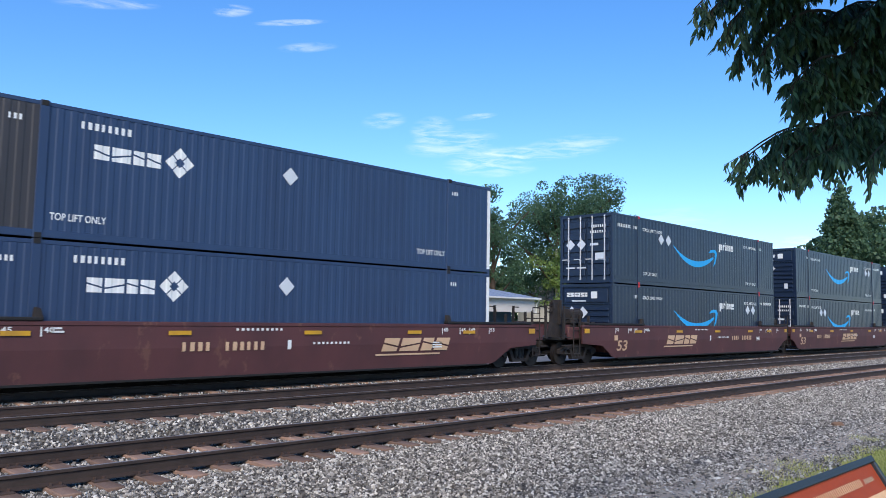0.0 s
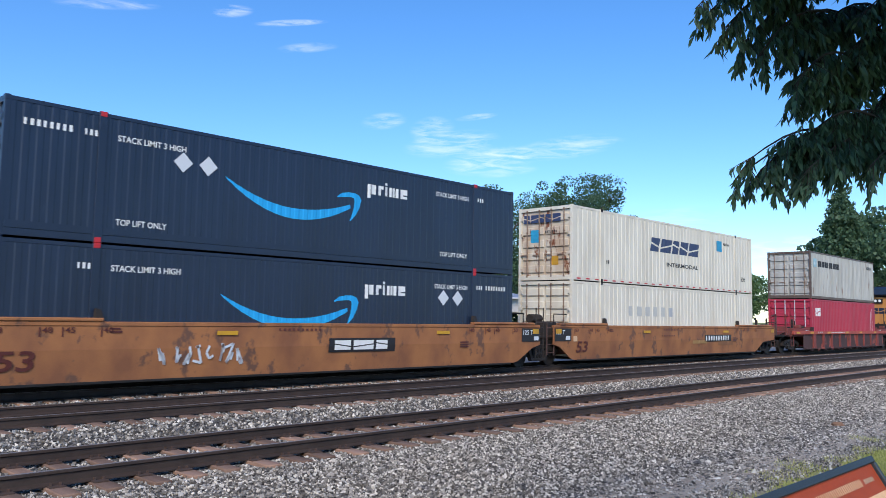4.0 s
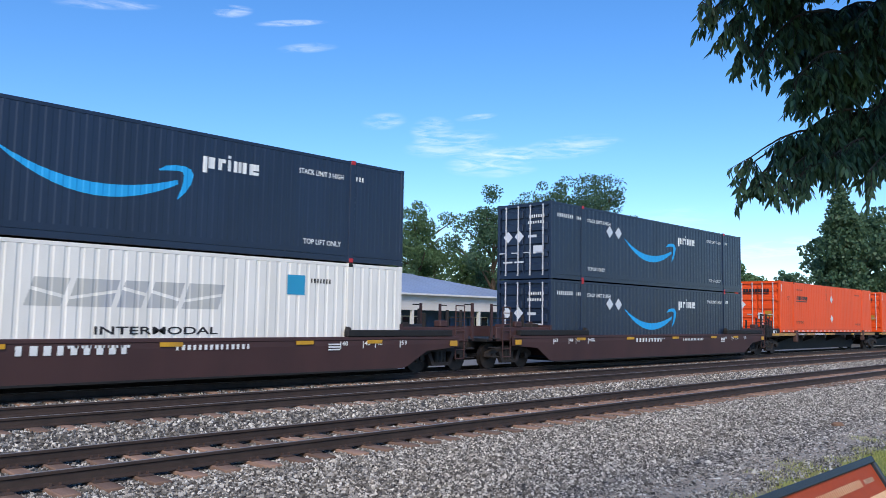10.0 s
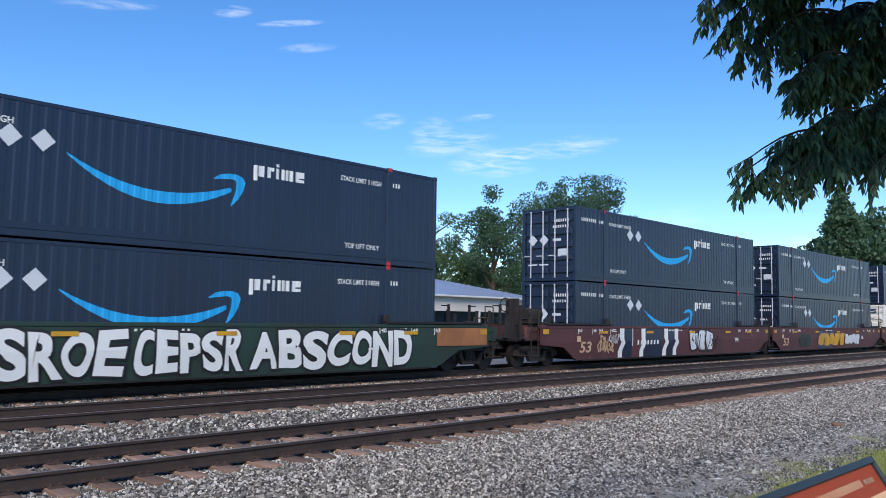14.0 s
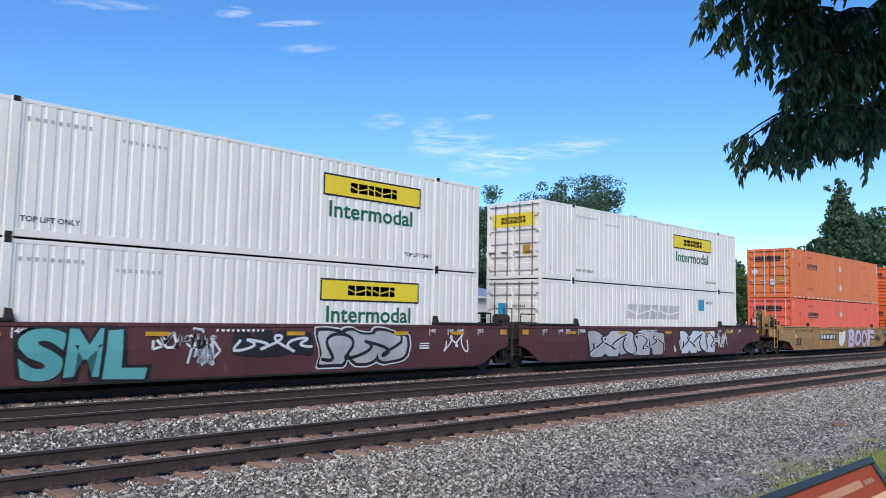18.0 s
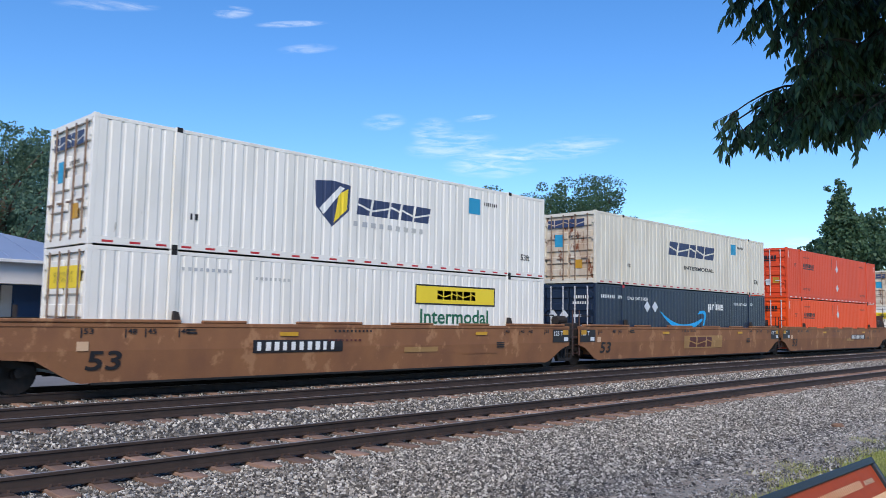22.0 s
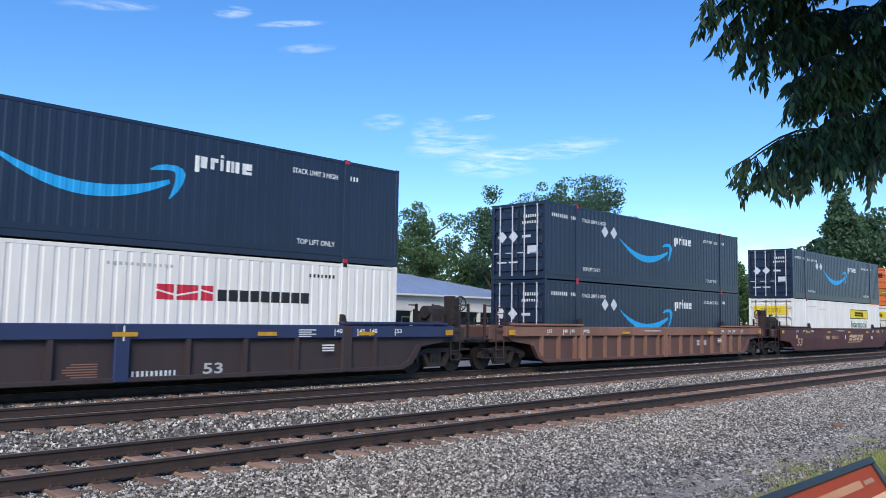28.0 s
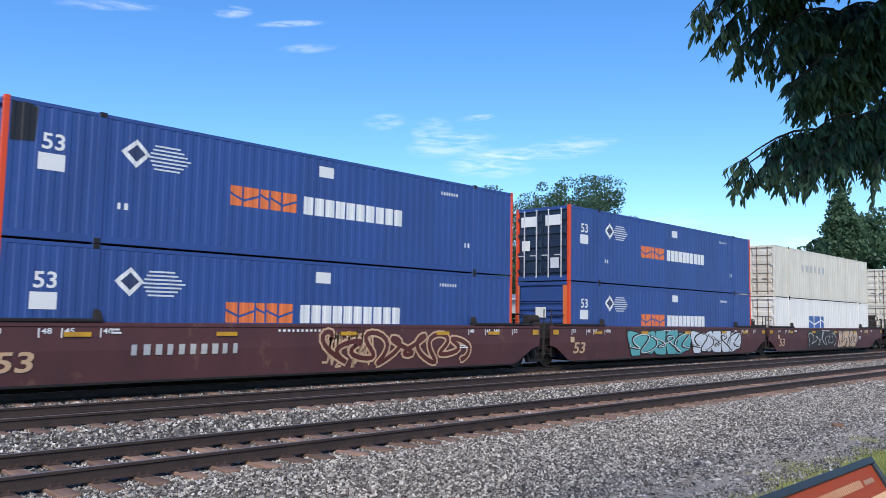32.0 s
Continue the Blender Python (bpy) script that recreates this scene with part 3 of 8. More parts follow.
def swift_art(ink="ink_navy", shield=False, word=True, sub=True, ink2="ink_black"):
    a = [("quad", "ink_sticker", 12.1, 12.66, 1.95, 2.47), ("bars", "ink_black", 12.85, 13.55, 2.28, 2.4, 7), ("text", "ink_black", "53ft", 14.8, 15.3, 0.58, 0.80),
         ("tape", "stripe_red", 0.3, 0.25, 0.62), ("bars", "ink_black", 2.35, 2.6, 0.75, 0.9, 2)]
    if shield:
        a += [("flat", "ink_navy", [(5.95, 2.2), (6.55, 2.27), (7.18, 2.2), (7.15, 1.5), (6.55, 0.98), (5.98, 1.5)]), ("flat2", "ink_yellow", [(6.6, 1.1), (7.05, 1.5), (7.08, 2.1), (6.75, 1.9)]),
              ("flat2", "ink_white", [(6.1, 1.45), (6.8, 2.15), (6.95, 2.1), (6.25, 1.3)]), ("word", ink, 7.4, 10.35, 1.42, 1.9, 5, 0.18), ("bars", "ink_ghost", 7.3, 10.2, 1.08, 1.22, 9)]
    else:
        if word:
            a.append(("word", ink, 5.75, 10.25, 1.52, 2.12, 5, 0.3))
        if sub:
            a.append(("text", ink2, "INTERMODAL", 7.2, 10.15, 0.92, 1.10))
    return a


def xpo_art(x):
    return [("word", "ink_red", x, x + 1.5, 1.74, 2.1, 3), ("word", "ink_black", x + 1.55, x + 4.3, 1.74, 2.02, 9), ("bars", "ink_black", 13.0, 13.9, 2.45, 2.54, 7), ("bars", "ink_black", 1.5, 1.8, 2.3, 2.42, 3),
            ("bars", "ink_ghost", 7.6, 9.2, 2.48, 2.55, 12), ("bars", "ink_black", 2.3, 2.55, 0.85, 1.0, 2), ("bars", "ink_black", 13.6, 13.85, 0.7, 0.85, 2)]


def pacer_art():
    a = [("text", "ink_white", "53", 0.76, 1.22, 1.9, 2.25), ("quad", "ink_white", 0.7, 1.24, 1.46, 1.82), ("flat", "ink_white", [(2.42, 2.12), (2.78, 1.78), (3.1, 2.12), (2.78, 2.44)]),
         ("flat2", "ink_navy", [(2.56, 2.12), (2.78, 1.92), (2.98, 2.12), (2.78, 2.32)]), ("word", "ink_orange", 5.18, 7.2, 1.22, 1.72, 5), ("word", "ink_white", 7.38, 11.0, 1.22, 1.70, 10),
         ("quad", "ink_white", 7.85, 8.35, 2.3, 2.6), ("bars", "ink_white", 12.6, 13.4, 2.4, 2.5, 7), ("bars", "ink_white", 13.7, 14.0, 0.8, 0.95, 2), ("bars", "ink_white", 2.4, 2.7, 0.8, 0.95, 2)]
    for i in range(7):
        a.append(("quad", "ink_pale", 3.05 + 0.05 * abs(i - 3), 4.1 - 0.09 * abs(i - 3), 1.8 + i * 0.09, 1.84 + i * 0.09))
    return a


def csx_art():
    return [("text", "ink_white", "How tomorrow moves", 4.17, 7.93, 1.5, 1.8, 0.008), ("flat", "ink_white", [(8.26, 2.36), (8.62, 2.36), (8.62, 2.28), (8.36, 2.28), (8.36, 1.0), (8.62, 1.0), (8.62, 0.92), (8.26, 0.92)]),
            ("flat", "ink_white", [(12.02, 2.36), (11.66, 2.36), (11.66, 2.28), (11.92, 2.28), (11.92, 1.0), (11.66, 1.0), (11.66, 0.92), (12.02, 0.92)]), ("word", "ink_lemon", 8.9, 11.5, 1.36, 2.15, 3),
            ("text", "ink_lemon", "INTERMODAL", 9.0, 11.4, 1.05, 1.25), ("bars", "ink_pale", 12.2, 13.6, 2.4, 2.5, 8), ("bars", "ink_pale", 7.4, 8.9, 2.62, 2.7, 10)]


AMZ_END = [("word", "ink_white", 0.35, 1.4, 2.35, 2.52, 6), ("quad", "ink_white", 1.55, 1.85, 2.28, 2.56), ("flatbar", "ink_pale", 0.6, 1.3, 2.15, 2.2), ("diamond", "ink_pale", 0.35, 0.85, 1.45, 1.95), ("diamond", "ink_pale", 0.9, 1.4, 1.45, 1.95), ("quad", "ink_pale", 1.9, 2.1, 0.5, 0.8)]
DOOR_END = [("diamond", "ink_pale", 0.3, 0.75, 1.4, 1.85), ("diamond", "ink_pale", 0.85, 1.3, 1.4, 1.85), ("quad", "ink_pale", 1.75, 2.2, 0.95, 1.25), ("bars", "ink_white", 1.55, 2.3, 2.3, 2.42), ("bars", "ink_white", 1.5, 2.3, 2.08, 2.18), ("quad", "ink_pale", 0.3, 0.75, 0.62, 0.68), ("quad", "ink_pale", 0.85, 1.3, 0.62, 0.68), ("quad", "ink_pale", 1.5, 1.9, 1.56, 1.66)]
SCH_END = [("word", "ink_black", 0.5, 2.0, 2.25, 2.45, 9), ("quad", "ink_black", 0.48, 1.98, 2.14, 2.19), ("quad", "ink_amber", 1.75, 2.1, 0.85, 1.2), ("diamond", "ink_pale", 0.25, 0.65, 1.35, 1.75), ("quad", "ink_pale", 1.35, 1.6, 0.75, 1.1)]
JB_END = [("quad", "ink_yellow", 0.3, 2.3, 1.95, 2.45), ("word", "ink_black", 0.7, 1.9, 2.07, 2.32, 6), ("quad", "ink_amber", 1.75, 2.1, 0.9, 1.25)]
SWIFT_END = [("word", "ink_navy", 0.25, 2.1, 2.28, 2.6, 5), ("quad", "ink_sticker", 0.6, 1.0, 1.5, 2.0), ("quad", "ink_amber", 1.6, 1.95, 0.6, 0.95), ("bars", "ink_black", 1.3, 1.9, 1.85, 1.95)]


BOX = {}


def box_kinds():
    BOX["prime"] = container("dark navy corrugated container with cyan curved arrow and rodded doors", "navy", casting="stripe_red", art=prime_art(False), end_art=DOOR_END, skirt=True)
    BOX["prime_front"] = container("dark navy corrugated container with cyan arrow and ribbed blank end", "navy", casting="stripe_red", doors=False, art=prime_art(True), end_art=AMZ_END, skirt=True)
    BOX["umax"] = container("slate-blue corrugated container with a white word mark and squares", "umax", left_panel=None, art=umax_art())
    BOX["umax_top"] = container("slate-blue corrugated container with one grey-brown end panel", "umax", left_panel="brown_panel", art=umax_art())
    BOX["swift_fade"] = container("weathered cream container with ghosted lettering and rusty end", "cream", wave="groove", doors=False, dirt="rusty_end", art=swift_art("ink_ghost"), end_art=SWIFT_END[1:2])
    BOX["swift_blue"] = container("white container with half-faded blue slanted word mark", "white", wave="groove", doors=False, dirt="rusty_end", art=swift_art("ink_blue", sub=False), end_art=SWIFT_END[1:2])
    BOX["swift"] = container("cream-white grooved container with slanted navy mark and rusty doors", "cream", wave="groove", dirt="rusty_end", art=swift_art(), end_art=SWIFT_END)
    BOX["swift_ghost_white"] = container("white container with a pale trace of removed lettering", "white", wave="groove", art=swift_art("ink_ghost"), end_art=SWIFT_END[1:])
    BOX["swift_shield"] = container("white container with a navy and yellow shield and word mark", "white", wave="groove", art=swift_art(shield=True), end_art=SWIFT_END)
    BOX["jb"] = container("white grooved container with a yellow sign over green lettering", "white", wave="groove", art=jb_art(), end_art=JB_END)
    BOX["jb_plain"] = container("white grooved container with pale bordered sign over green lettering", "white", wave="groove", art=jb_art(plain=True), end_art=JB_END)
    BOX["jb_unit"] = container("white container with dark cooling unit and yellow sign", "white", wave="groove", art=jb_art(x=2.8, tlo=False), unit=True)
    BOX["sch"] = container("bright orange corrugated container with black mark and white diamonds", "orange", art=schneider_art("ink_black"), end_art=SCH_END, skirt=True)
    BOX["sch_red"] = container("red-orange corrugated container with black mark and white diamonds", "red_orange", art=schneider_art("ink_black"), end_art=SCH_END, skirt=True)
    BOX["sch_peach"] = container("sun-faded peach-orange container with a brown-black word mark", "peach", art=schneider_art("ink_brown", plates=False), end_art=SCH_END[:2], skirt=True)
    BOX["sch_tan"] = container("sun-faded tan-orange container with worn black lettering", "tan_orange", art=schneider_art("ink_brown"), end_art=SCH_END, skirt=True)
    BOX["sch_salmon"] = container("faded salmon-red container with worn black lettering", "salmon", art=schneider_art("ink_black"), end_art=SCH_END, skirt=True)
    BOX["sch_back"] = container("burnt-orange container, blank end first, with black lettering", "burnt_orange", doors=False, art=schneider_art("ink_black", True), end_art=SCH_END[:2] + SCH_END[3:4], skirt=True)
    BOX["sch_peach_back"] = container("faded peach container with lettering near its other end", "peach", doors=True, art=schneider_art("ink_black", True, False), end_art=SCH_END, skirt=True)
    BOX["xpo_front"] = container("white grooved container with red and black mark, blank end", "white", wave="groove", doors=False, art=xpo_art(3.05), end_art=[("word", "ink_red", 0.6, 1.1, 2.28, 2.42, 3), ("word", "ink_black", 1.12, 2.0, 2.28, 2.40, 8)])
    BOX["xpo"] = container("white grooved container with red and black mark, doored end", "white", wave="groove", art=xpo_art(8.76), end_art=[("word", "ink_red", 0.5, 1.9, 1.75, 2.35, 3)])
    BOX["csx"] = container("dark teal container with pale lemon lettering in square brackets", "teal", casting="teal", art=csx_art(), end_art=[("quad", "ink_pale", 0.3, 0.75, 1.3, 2.0), ("quad", "ink_pale", 0.9, 1.3, 1.3, 2.0)])
    BOX["pacer"] = container("royal blue container with orange and white mark, orange ends", "pacer", frame="pacer", dirt="pacer", posts="red_orange", doors=False, art=pacer_art(), end_art=[("quad", "ink_orange", 0.0, 0.2, 0.1, 2.8), ("quad", "ink_orange", 2.3, 2.55, 0.1, 2.8), ("quad", "ink_white", 1.0, 1.5, 1.5, 1.9)])
    BOX["pacer_patch"] = container("royal blue container with a torn black patch near its end", "pacer", dirt="pacer", posts="red_orange", doors=False, art=pacer_art() + [("flat2", "ink_black", [(0.14, 1.98), (0.62, 2.02), (0.66, 2.74), (0.5, 2.8), (0.14, 2.8)])], end_art=[("quad", "ink_white", 1.0, 1.5, 1.5, 1.9)])
    BOX["pacer_doors"] = container("royal blue container with dark rodded doors and white hexagon plates", "pacer", dirt="navy", posts="red_orange", art=pacer_art(), end_art=[("quad", "ink_white", 0.25, 1.0, 2.15, 2.55), ("quad", "ink_white", 1.45, 2.2, 2.15, 2.55), ("quad", "ink_white", 0.3, 0.7, 1.2, 1.6), ("quad", "ink_pale", 1.7, 2.1, 0.5, 0.9)])
    BOX["white"] = container("plain weathered white grooved container", "cream", wave="groove", art=[("bars", "ink_ghost", 4.0, 8.0, 1.6, 2.0, 6)], end_art=[])
    BOX["white_csx"] = container("white grooved container with a small blue word mark", "white", wave="groove", art=[("word", "ink_blue", 5.0, 7.6, 1.2, 1.9, 3)], end_art=[])
    BOX["maersk"] = container("weathered grey forty-foot sea container with rusty brown frame", "maersk", frame="maersk_frame", wave="iso", length=12.192, art=[("word", "ink_black", 1.21, 5.09, 1.98, 2.34, 10), ("quad", "ink_faded", 0.46, 1.0, 1.95, 2.46), ("flat2", "ink_white", [(0.5, 2.2), (0.7, 2.27), (0.74, 2.44), (0.79, 2.27), (0.97, 2.2), (0.8, 2.14), (0.73, 1.98), (0.67, 2.14)]), ("bars", "ink_black", 10.6, 11.6, 2.3, 2.5, 8)], end_art=[])
    BOX["cai"] = container("crimson forty-foot sea container with white word mark", "cai", wave="iso", length=12.192, art=[("word", "ink_white", 0.64, 1.54, 1.86, 2.36, 3), ("bars", "ink_white", 11.2, 11.35, 0.6, 2.3, 1), ("bars", "ink_white", 11.5, 11.65, 0.9, 2.5, 1)], end_art=[])


def umax_art():
    a = [("bars", "ink_white", 2.74, 3.9, 2.44, 2.6, 8), ("word", "ink_white", 3.04, 4.62, 1.82, 2.14, 4), ("text", "ink_white", "TOP LIFT ONLY", 2.2, 3.38, 0.40, 0.56), ("text", "ink_white", "TOP LIFT ONLY", 12.79, 14.0, 0.42, 0.58),
         ("diamond", "ink_pale", 8.13, 2.14, 0.24), ("bars", "ink_white", 14.3, 14.6, 2.4, 2.52, 3), ("bars", "ink_white", 1.3, 1.6, 2.4, 2.52, 3)]
    for dx, dz in ((0, 0.19), (0.19, 0), (0, -0.19), (-0.19, 0)):
        x, z = 5.03 + dx, 2.02 + dz
        a.append(("flat", "ink_white", [(x - 0.17, z), (x, z - 0.17), (x + 0.17, z), (x, z + 0.17)]))
    a.append(("quad2", "ink_white", 16.0, 16.15, 0.13, 2.76))
    a.append(("flat2", "umax", [(4.91, 2.02), (5.03, 1.9), (5.15, 2.02), (5.03, 2.14)]))
    return a


box_kinds()

# ---- rail vehicles ----
MIDY = 1.30


def wheel_mesh(r=0.42):
    """Spoked-out disc with tread, flange and hub, axis along y, tread towards -y."""
    bm = bmesh.new()
    for y0, y1, r0, r1 in ((-0.07, 0.05, r, r), (0.05, 0.08, r + 0.028, r + 0.028), (-0.075, -0.07, r * 0.99, r * 0.97)):
        rod(bm, (0, y0, 0), (0, y1, 0), r0, 28, r1)
    ring = bmesh.ops.create_cone(bm, cap_ends=True, segments=24, radius1=r * 0.8, radius2=r * 0.45, depth=0.04, matrix=Matrix.Translation((0, -0.055, 0)) @ Matrix.Rotation(radians(-90), 4, "X"))
    rod(bm, (0, -0.13, 0), (0, -0.05, 0), 0.11, 16)
    me = bpy.data.meshes.new("wheel")
    bm.to_mesh(me)
    bm.free()
    me.materials.append(M["wheel"])
    return me


WHEEL = wheel_mesh(0.42)


def truck(car, x):
    """Two-axle freight bogie under a car: side frames, springs, wheels, axles."""
    t = part("truck", box(x - 0.22, x + 0.22, 0.3, 2 * MIDY - 0.3, 0.38, 0.72, bevel=0.03), M["soot"], car)
    for y in (0.26, 2 * MIDY - 0.42):
        bm = bmesh.new()
        poly(bm, [(x - 1.18, 0.42), (x - 1.18, 0.56), (x - 0.98, 0.64), (x - 0.45, 0.78), (x + 0.45, 0.78), (x + 0.98, 0.64), (x + 1.18, 0.56), (x + 1.18, 0.42), (x + 0.98, 0.40), (x + 0.86, 0.52), (x + 0.5, 0.6),
                  (x + 0.42, 0.64), (x - 0.42, 0.64), (x - 0.5, 0.6), (x - 0.86, 0.52), (x - 0.98, 0.40)], y, y + 0.16)
        poly(bm, [(x - 0.62, 0.62), (x - 0.40, 0.2), (x + 0.40, 0.2), (x + 0.62, 0.62), (x + 0.46, 0.62), (x + 0.32, 0.3), (x - 0.32, 0.3), (x - 0.46, 0.62)], y, y + 0.16)
        part("side_frame", bm, M["soot"], t)
        bm = bmesh.new()
        for i in range(3):
            rod(bm, (x - 0.18 + i * 0.18, y + 0.08, 0.28), (x - 0.18 + i * 0.18, y + 0.08, 0.66), 0.07, 8)
        part("spring_pack", bm, M["dark"], t)
        for sx in (-0.88, 0.88) if y < 1 else ():
            part("bearing_cap", rod(bmesh.new(), (x + sx, y - 0.05, 0.45), (x + sx, y, 0.45), 0.1, 12), M["wheel"], t)
    for sx in (-0.88, 0.88):
        shared("wheel", WHEEL, t, pose(x + sx, MIDY - 0.75, 0.42))
        shared("wheel", WHEEL, t, pose(x + sx, MIDY + 0.75, 0.42, 0, 0, 180))
        part("axle", rod(bmesh.new(), (x + sx, 0.6, 0.42), (x + sx, 2 * MIDY - 0.6, 0.42), 0.08, 8), M["dark"], t)
    return t


def blobs(bm, x0, x1, z0, z1, n, seed, grow=0.0, y=-0.18, fold=0.9):
    """Fat rounded paint shapes side by side along a car's flank."""
    rng = random.Random(seed)
    w = (x1 - x0) / n
    for i in range(n):
        cx, cz = x0 + (i + 0.5) * w, (z0 + z1) / 2 + rng.uniform(-0.04, 0.04)
        ph, ph3 = rng.uniform(0, 6.28), rng.uniform(0, 6.28)
        pts = []
        for k in range(22):
            a = k / 22 * 2 * math.pi
            q = 1 + 0.16 * math.sin(a * 2 + ph) + 0.13 * math.sin(a * 3 + ph3) + rng.uniform(-0.03, 0.03)
            px = cx + math.copysign(abs(math.cos(a)) ** 0.6, math.cos(a)) * (w * 0.52 + grow) * q
            pz = min(z1 + grow, max(z0 - grow, cz + math.copysign(abs(math.sin(a)) ** 0.6, math.sin(a)) * ((z1 - z0) * 0.5 + grow) * q))
            pts.append((px, pz))
        flat(bm, pts, y - 0.0006 * (i % 3))
    return bm


def wild(bm, x0, x1, z0, z1, n, seed, thick, y):
    """One sprayed line that loops on and on along a flank, as a bent ribbon."""
    rng = random.Random(seed)
    w, inset = (x1 - x0) / n, thick * 0.5
    f1, f2, skew, mid, half = rng.uniform(0, 6.3), rng.uniform(0, 6.3), rng.uniform(0.25, 0.45), (z0 + z1) / 2, (z1 - z0) / 2
    fine = []
    for k in range(n * 16 + 1):
        u = k / 16
        x = x0 + w * u + skew * w * math.sin(u * 9.1 + f1)
        fine.append((min(x1, max(x0, x)), mid + half * math.sin(u * 5.3 + f2) * (0.72 + 0.28 * math.sin(u * 2.3 + f1))))
    for k, ((ax, az), (cx, cz)) in enumerate(zip(fine, fine[1:])):
        d = Vector((cx - ax, cz - az))
        if d.length < 0.01:
            continue
        d.normalize()
        e, m = d * inset * 0.5, Vector((-d.y, d.x)) * inset
        flat(bm, [(px, min(1.43, max(0.23, pz))) for px, pz in ((ax - e.x - m.x, az - e.y - m.y), (cx + e.x - m.x, cz + e.y - m.y), (cx + e.x + m.x, cz + e.y + m.y), (ax - e.x + m.x, az - e.y + m.y))], y - 0.00012 * (k % 25))
    return bm


def warp(bm, seed):
    """Swells and leans lettering as a spray can does."""
    for v in bm.verts:
        x, z = v.co.x, v.co.z
        v.co.z = min(1.43, max(0.23, z + 0.03 * math.sin(x * 2.3 + seed) * (1 if z > 0.8 else -1)))
        v.co.x = x + 0.05 * math.sin(z * 4.2 + x * 1.7 + seed)
    return bm


def bubble(bm, words, x0, x1, z0, z1, bold, layer, y):
    """Fat letters that lap over one another; layer 0 is the outline, 1 the fill."""
    w = (x1 - x0) / len(words)
    for i, ch in enumerate(words):
        dz = 0.03 * math.sin(i * 2.1)
        letters(bm, ch, x0 + (i + 0.05) * w, x0 + (i + 0.95) * w, z0 + dz, z1 + dz, y - 0.0011 * i - 0.0006 * layer, bold=bold)
    return warp(bm, len(words))


def flank(bm):
    """Shifts paint that lies on the folded flank: below the fold the sheet leans inwards."""
    for v in bm.verts:
        if v.co.z < 0.9:
            v.co.y += (0.9 - v.co.z) * 0.10
    return bm


def split_fold(bm):
    bmesh.ops.bisect_plane(bm, geom=bm.verts[:] + bm.edges[:] + bm.faces[:], plane_co=(0, 0, 0.9), plane_no=(0, 0, 1), dist=1e-5)
    return flank(bm)


def car_paint(car, bm, m, name="lettering"):
    return part(name, split_fold(bm), M[m], car)


# cars, by their order in the train, and the end (-1, 1) that carries a tall hand-brake stand
STANDS = {(1, -1), (4, -1), (8, -1), (17, -1), (20, -1), (23, -1), (28, 1), (33, 1), (35, -1), (40, 1)}


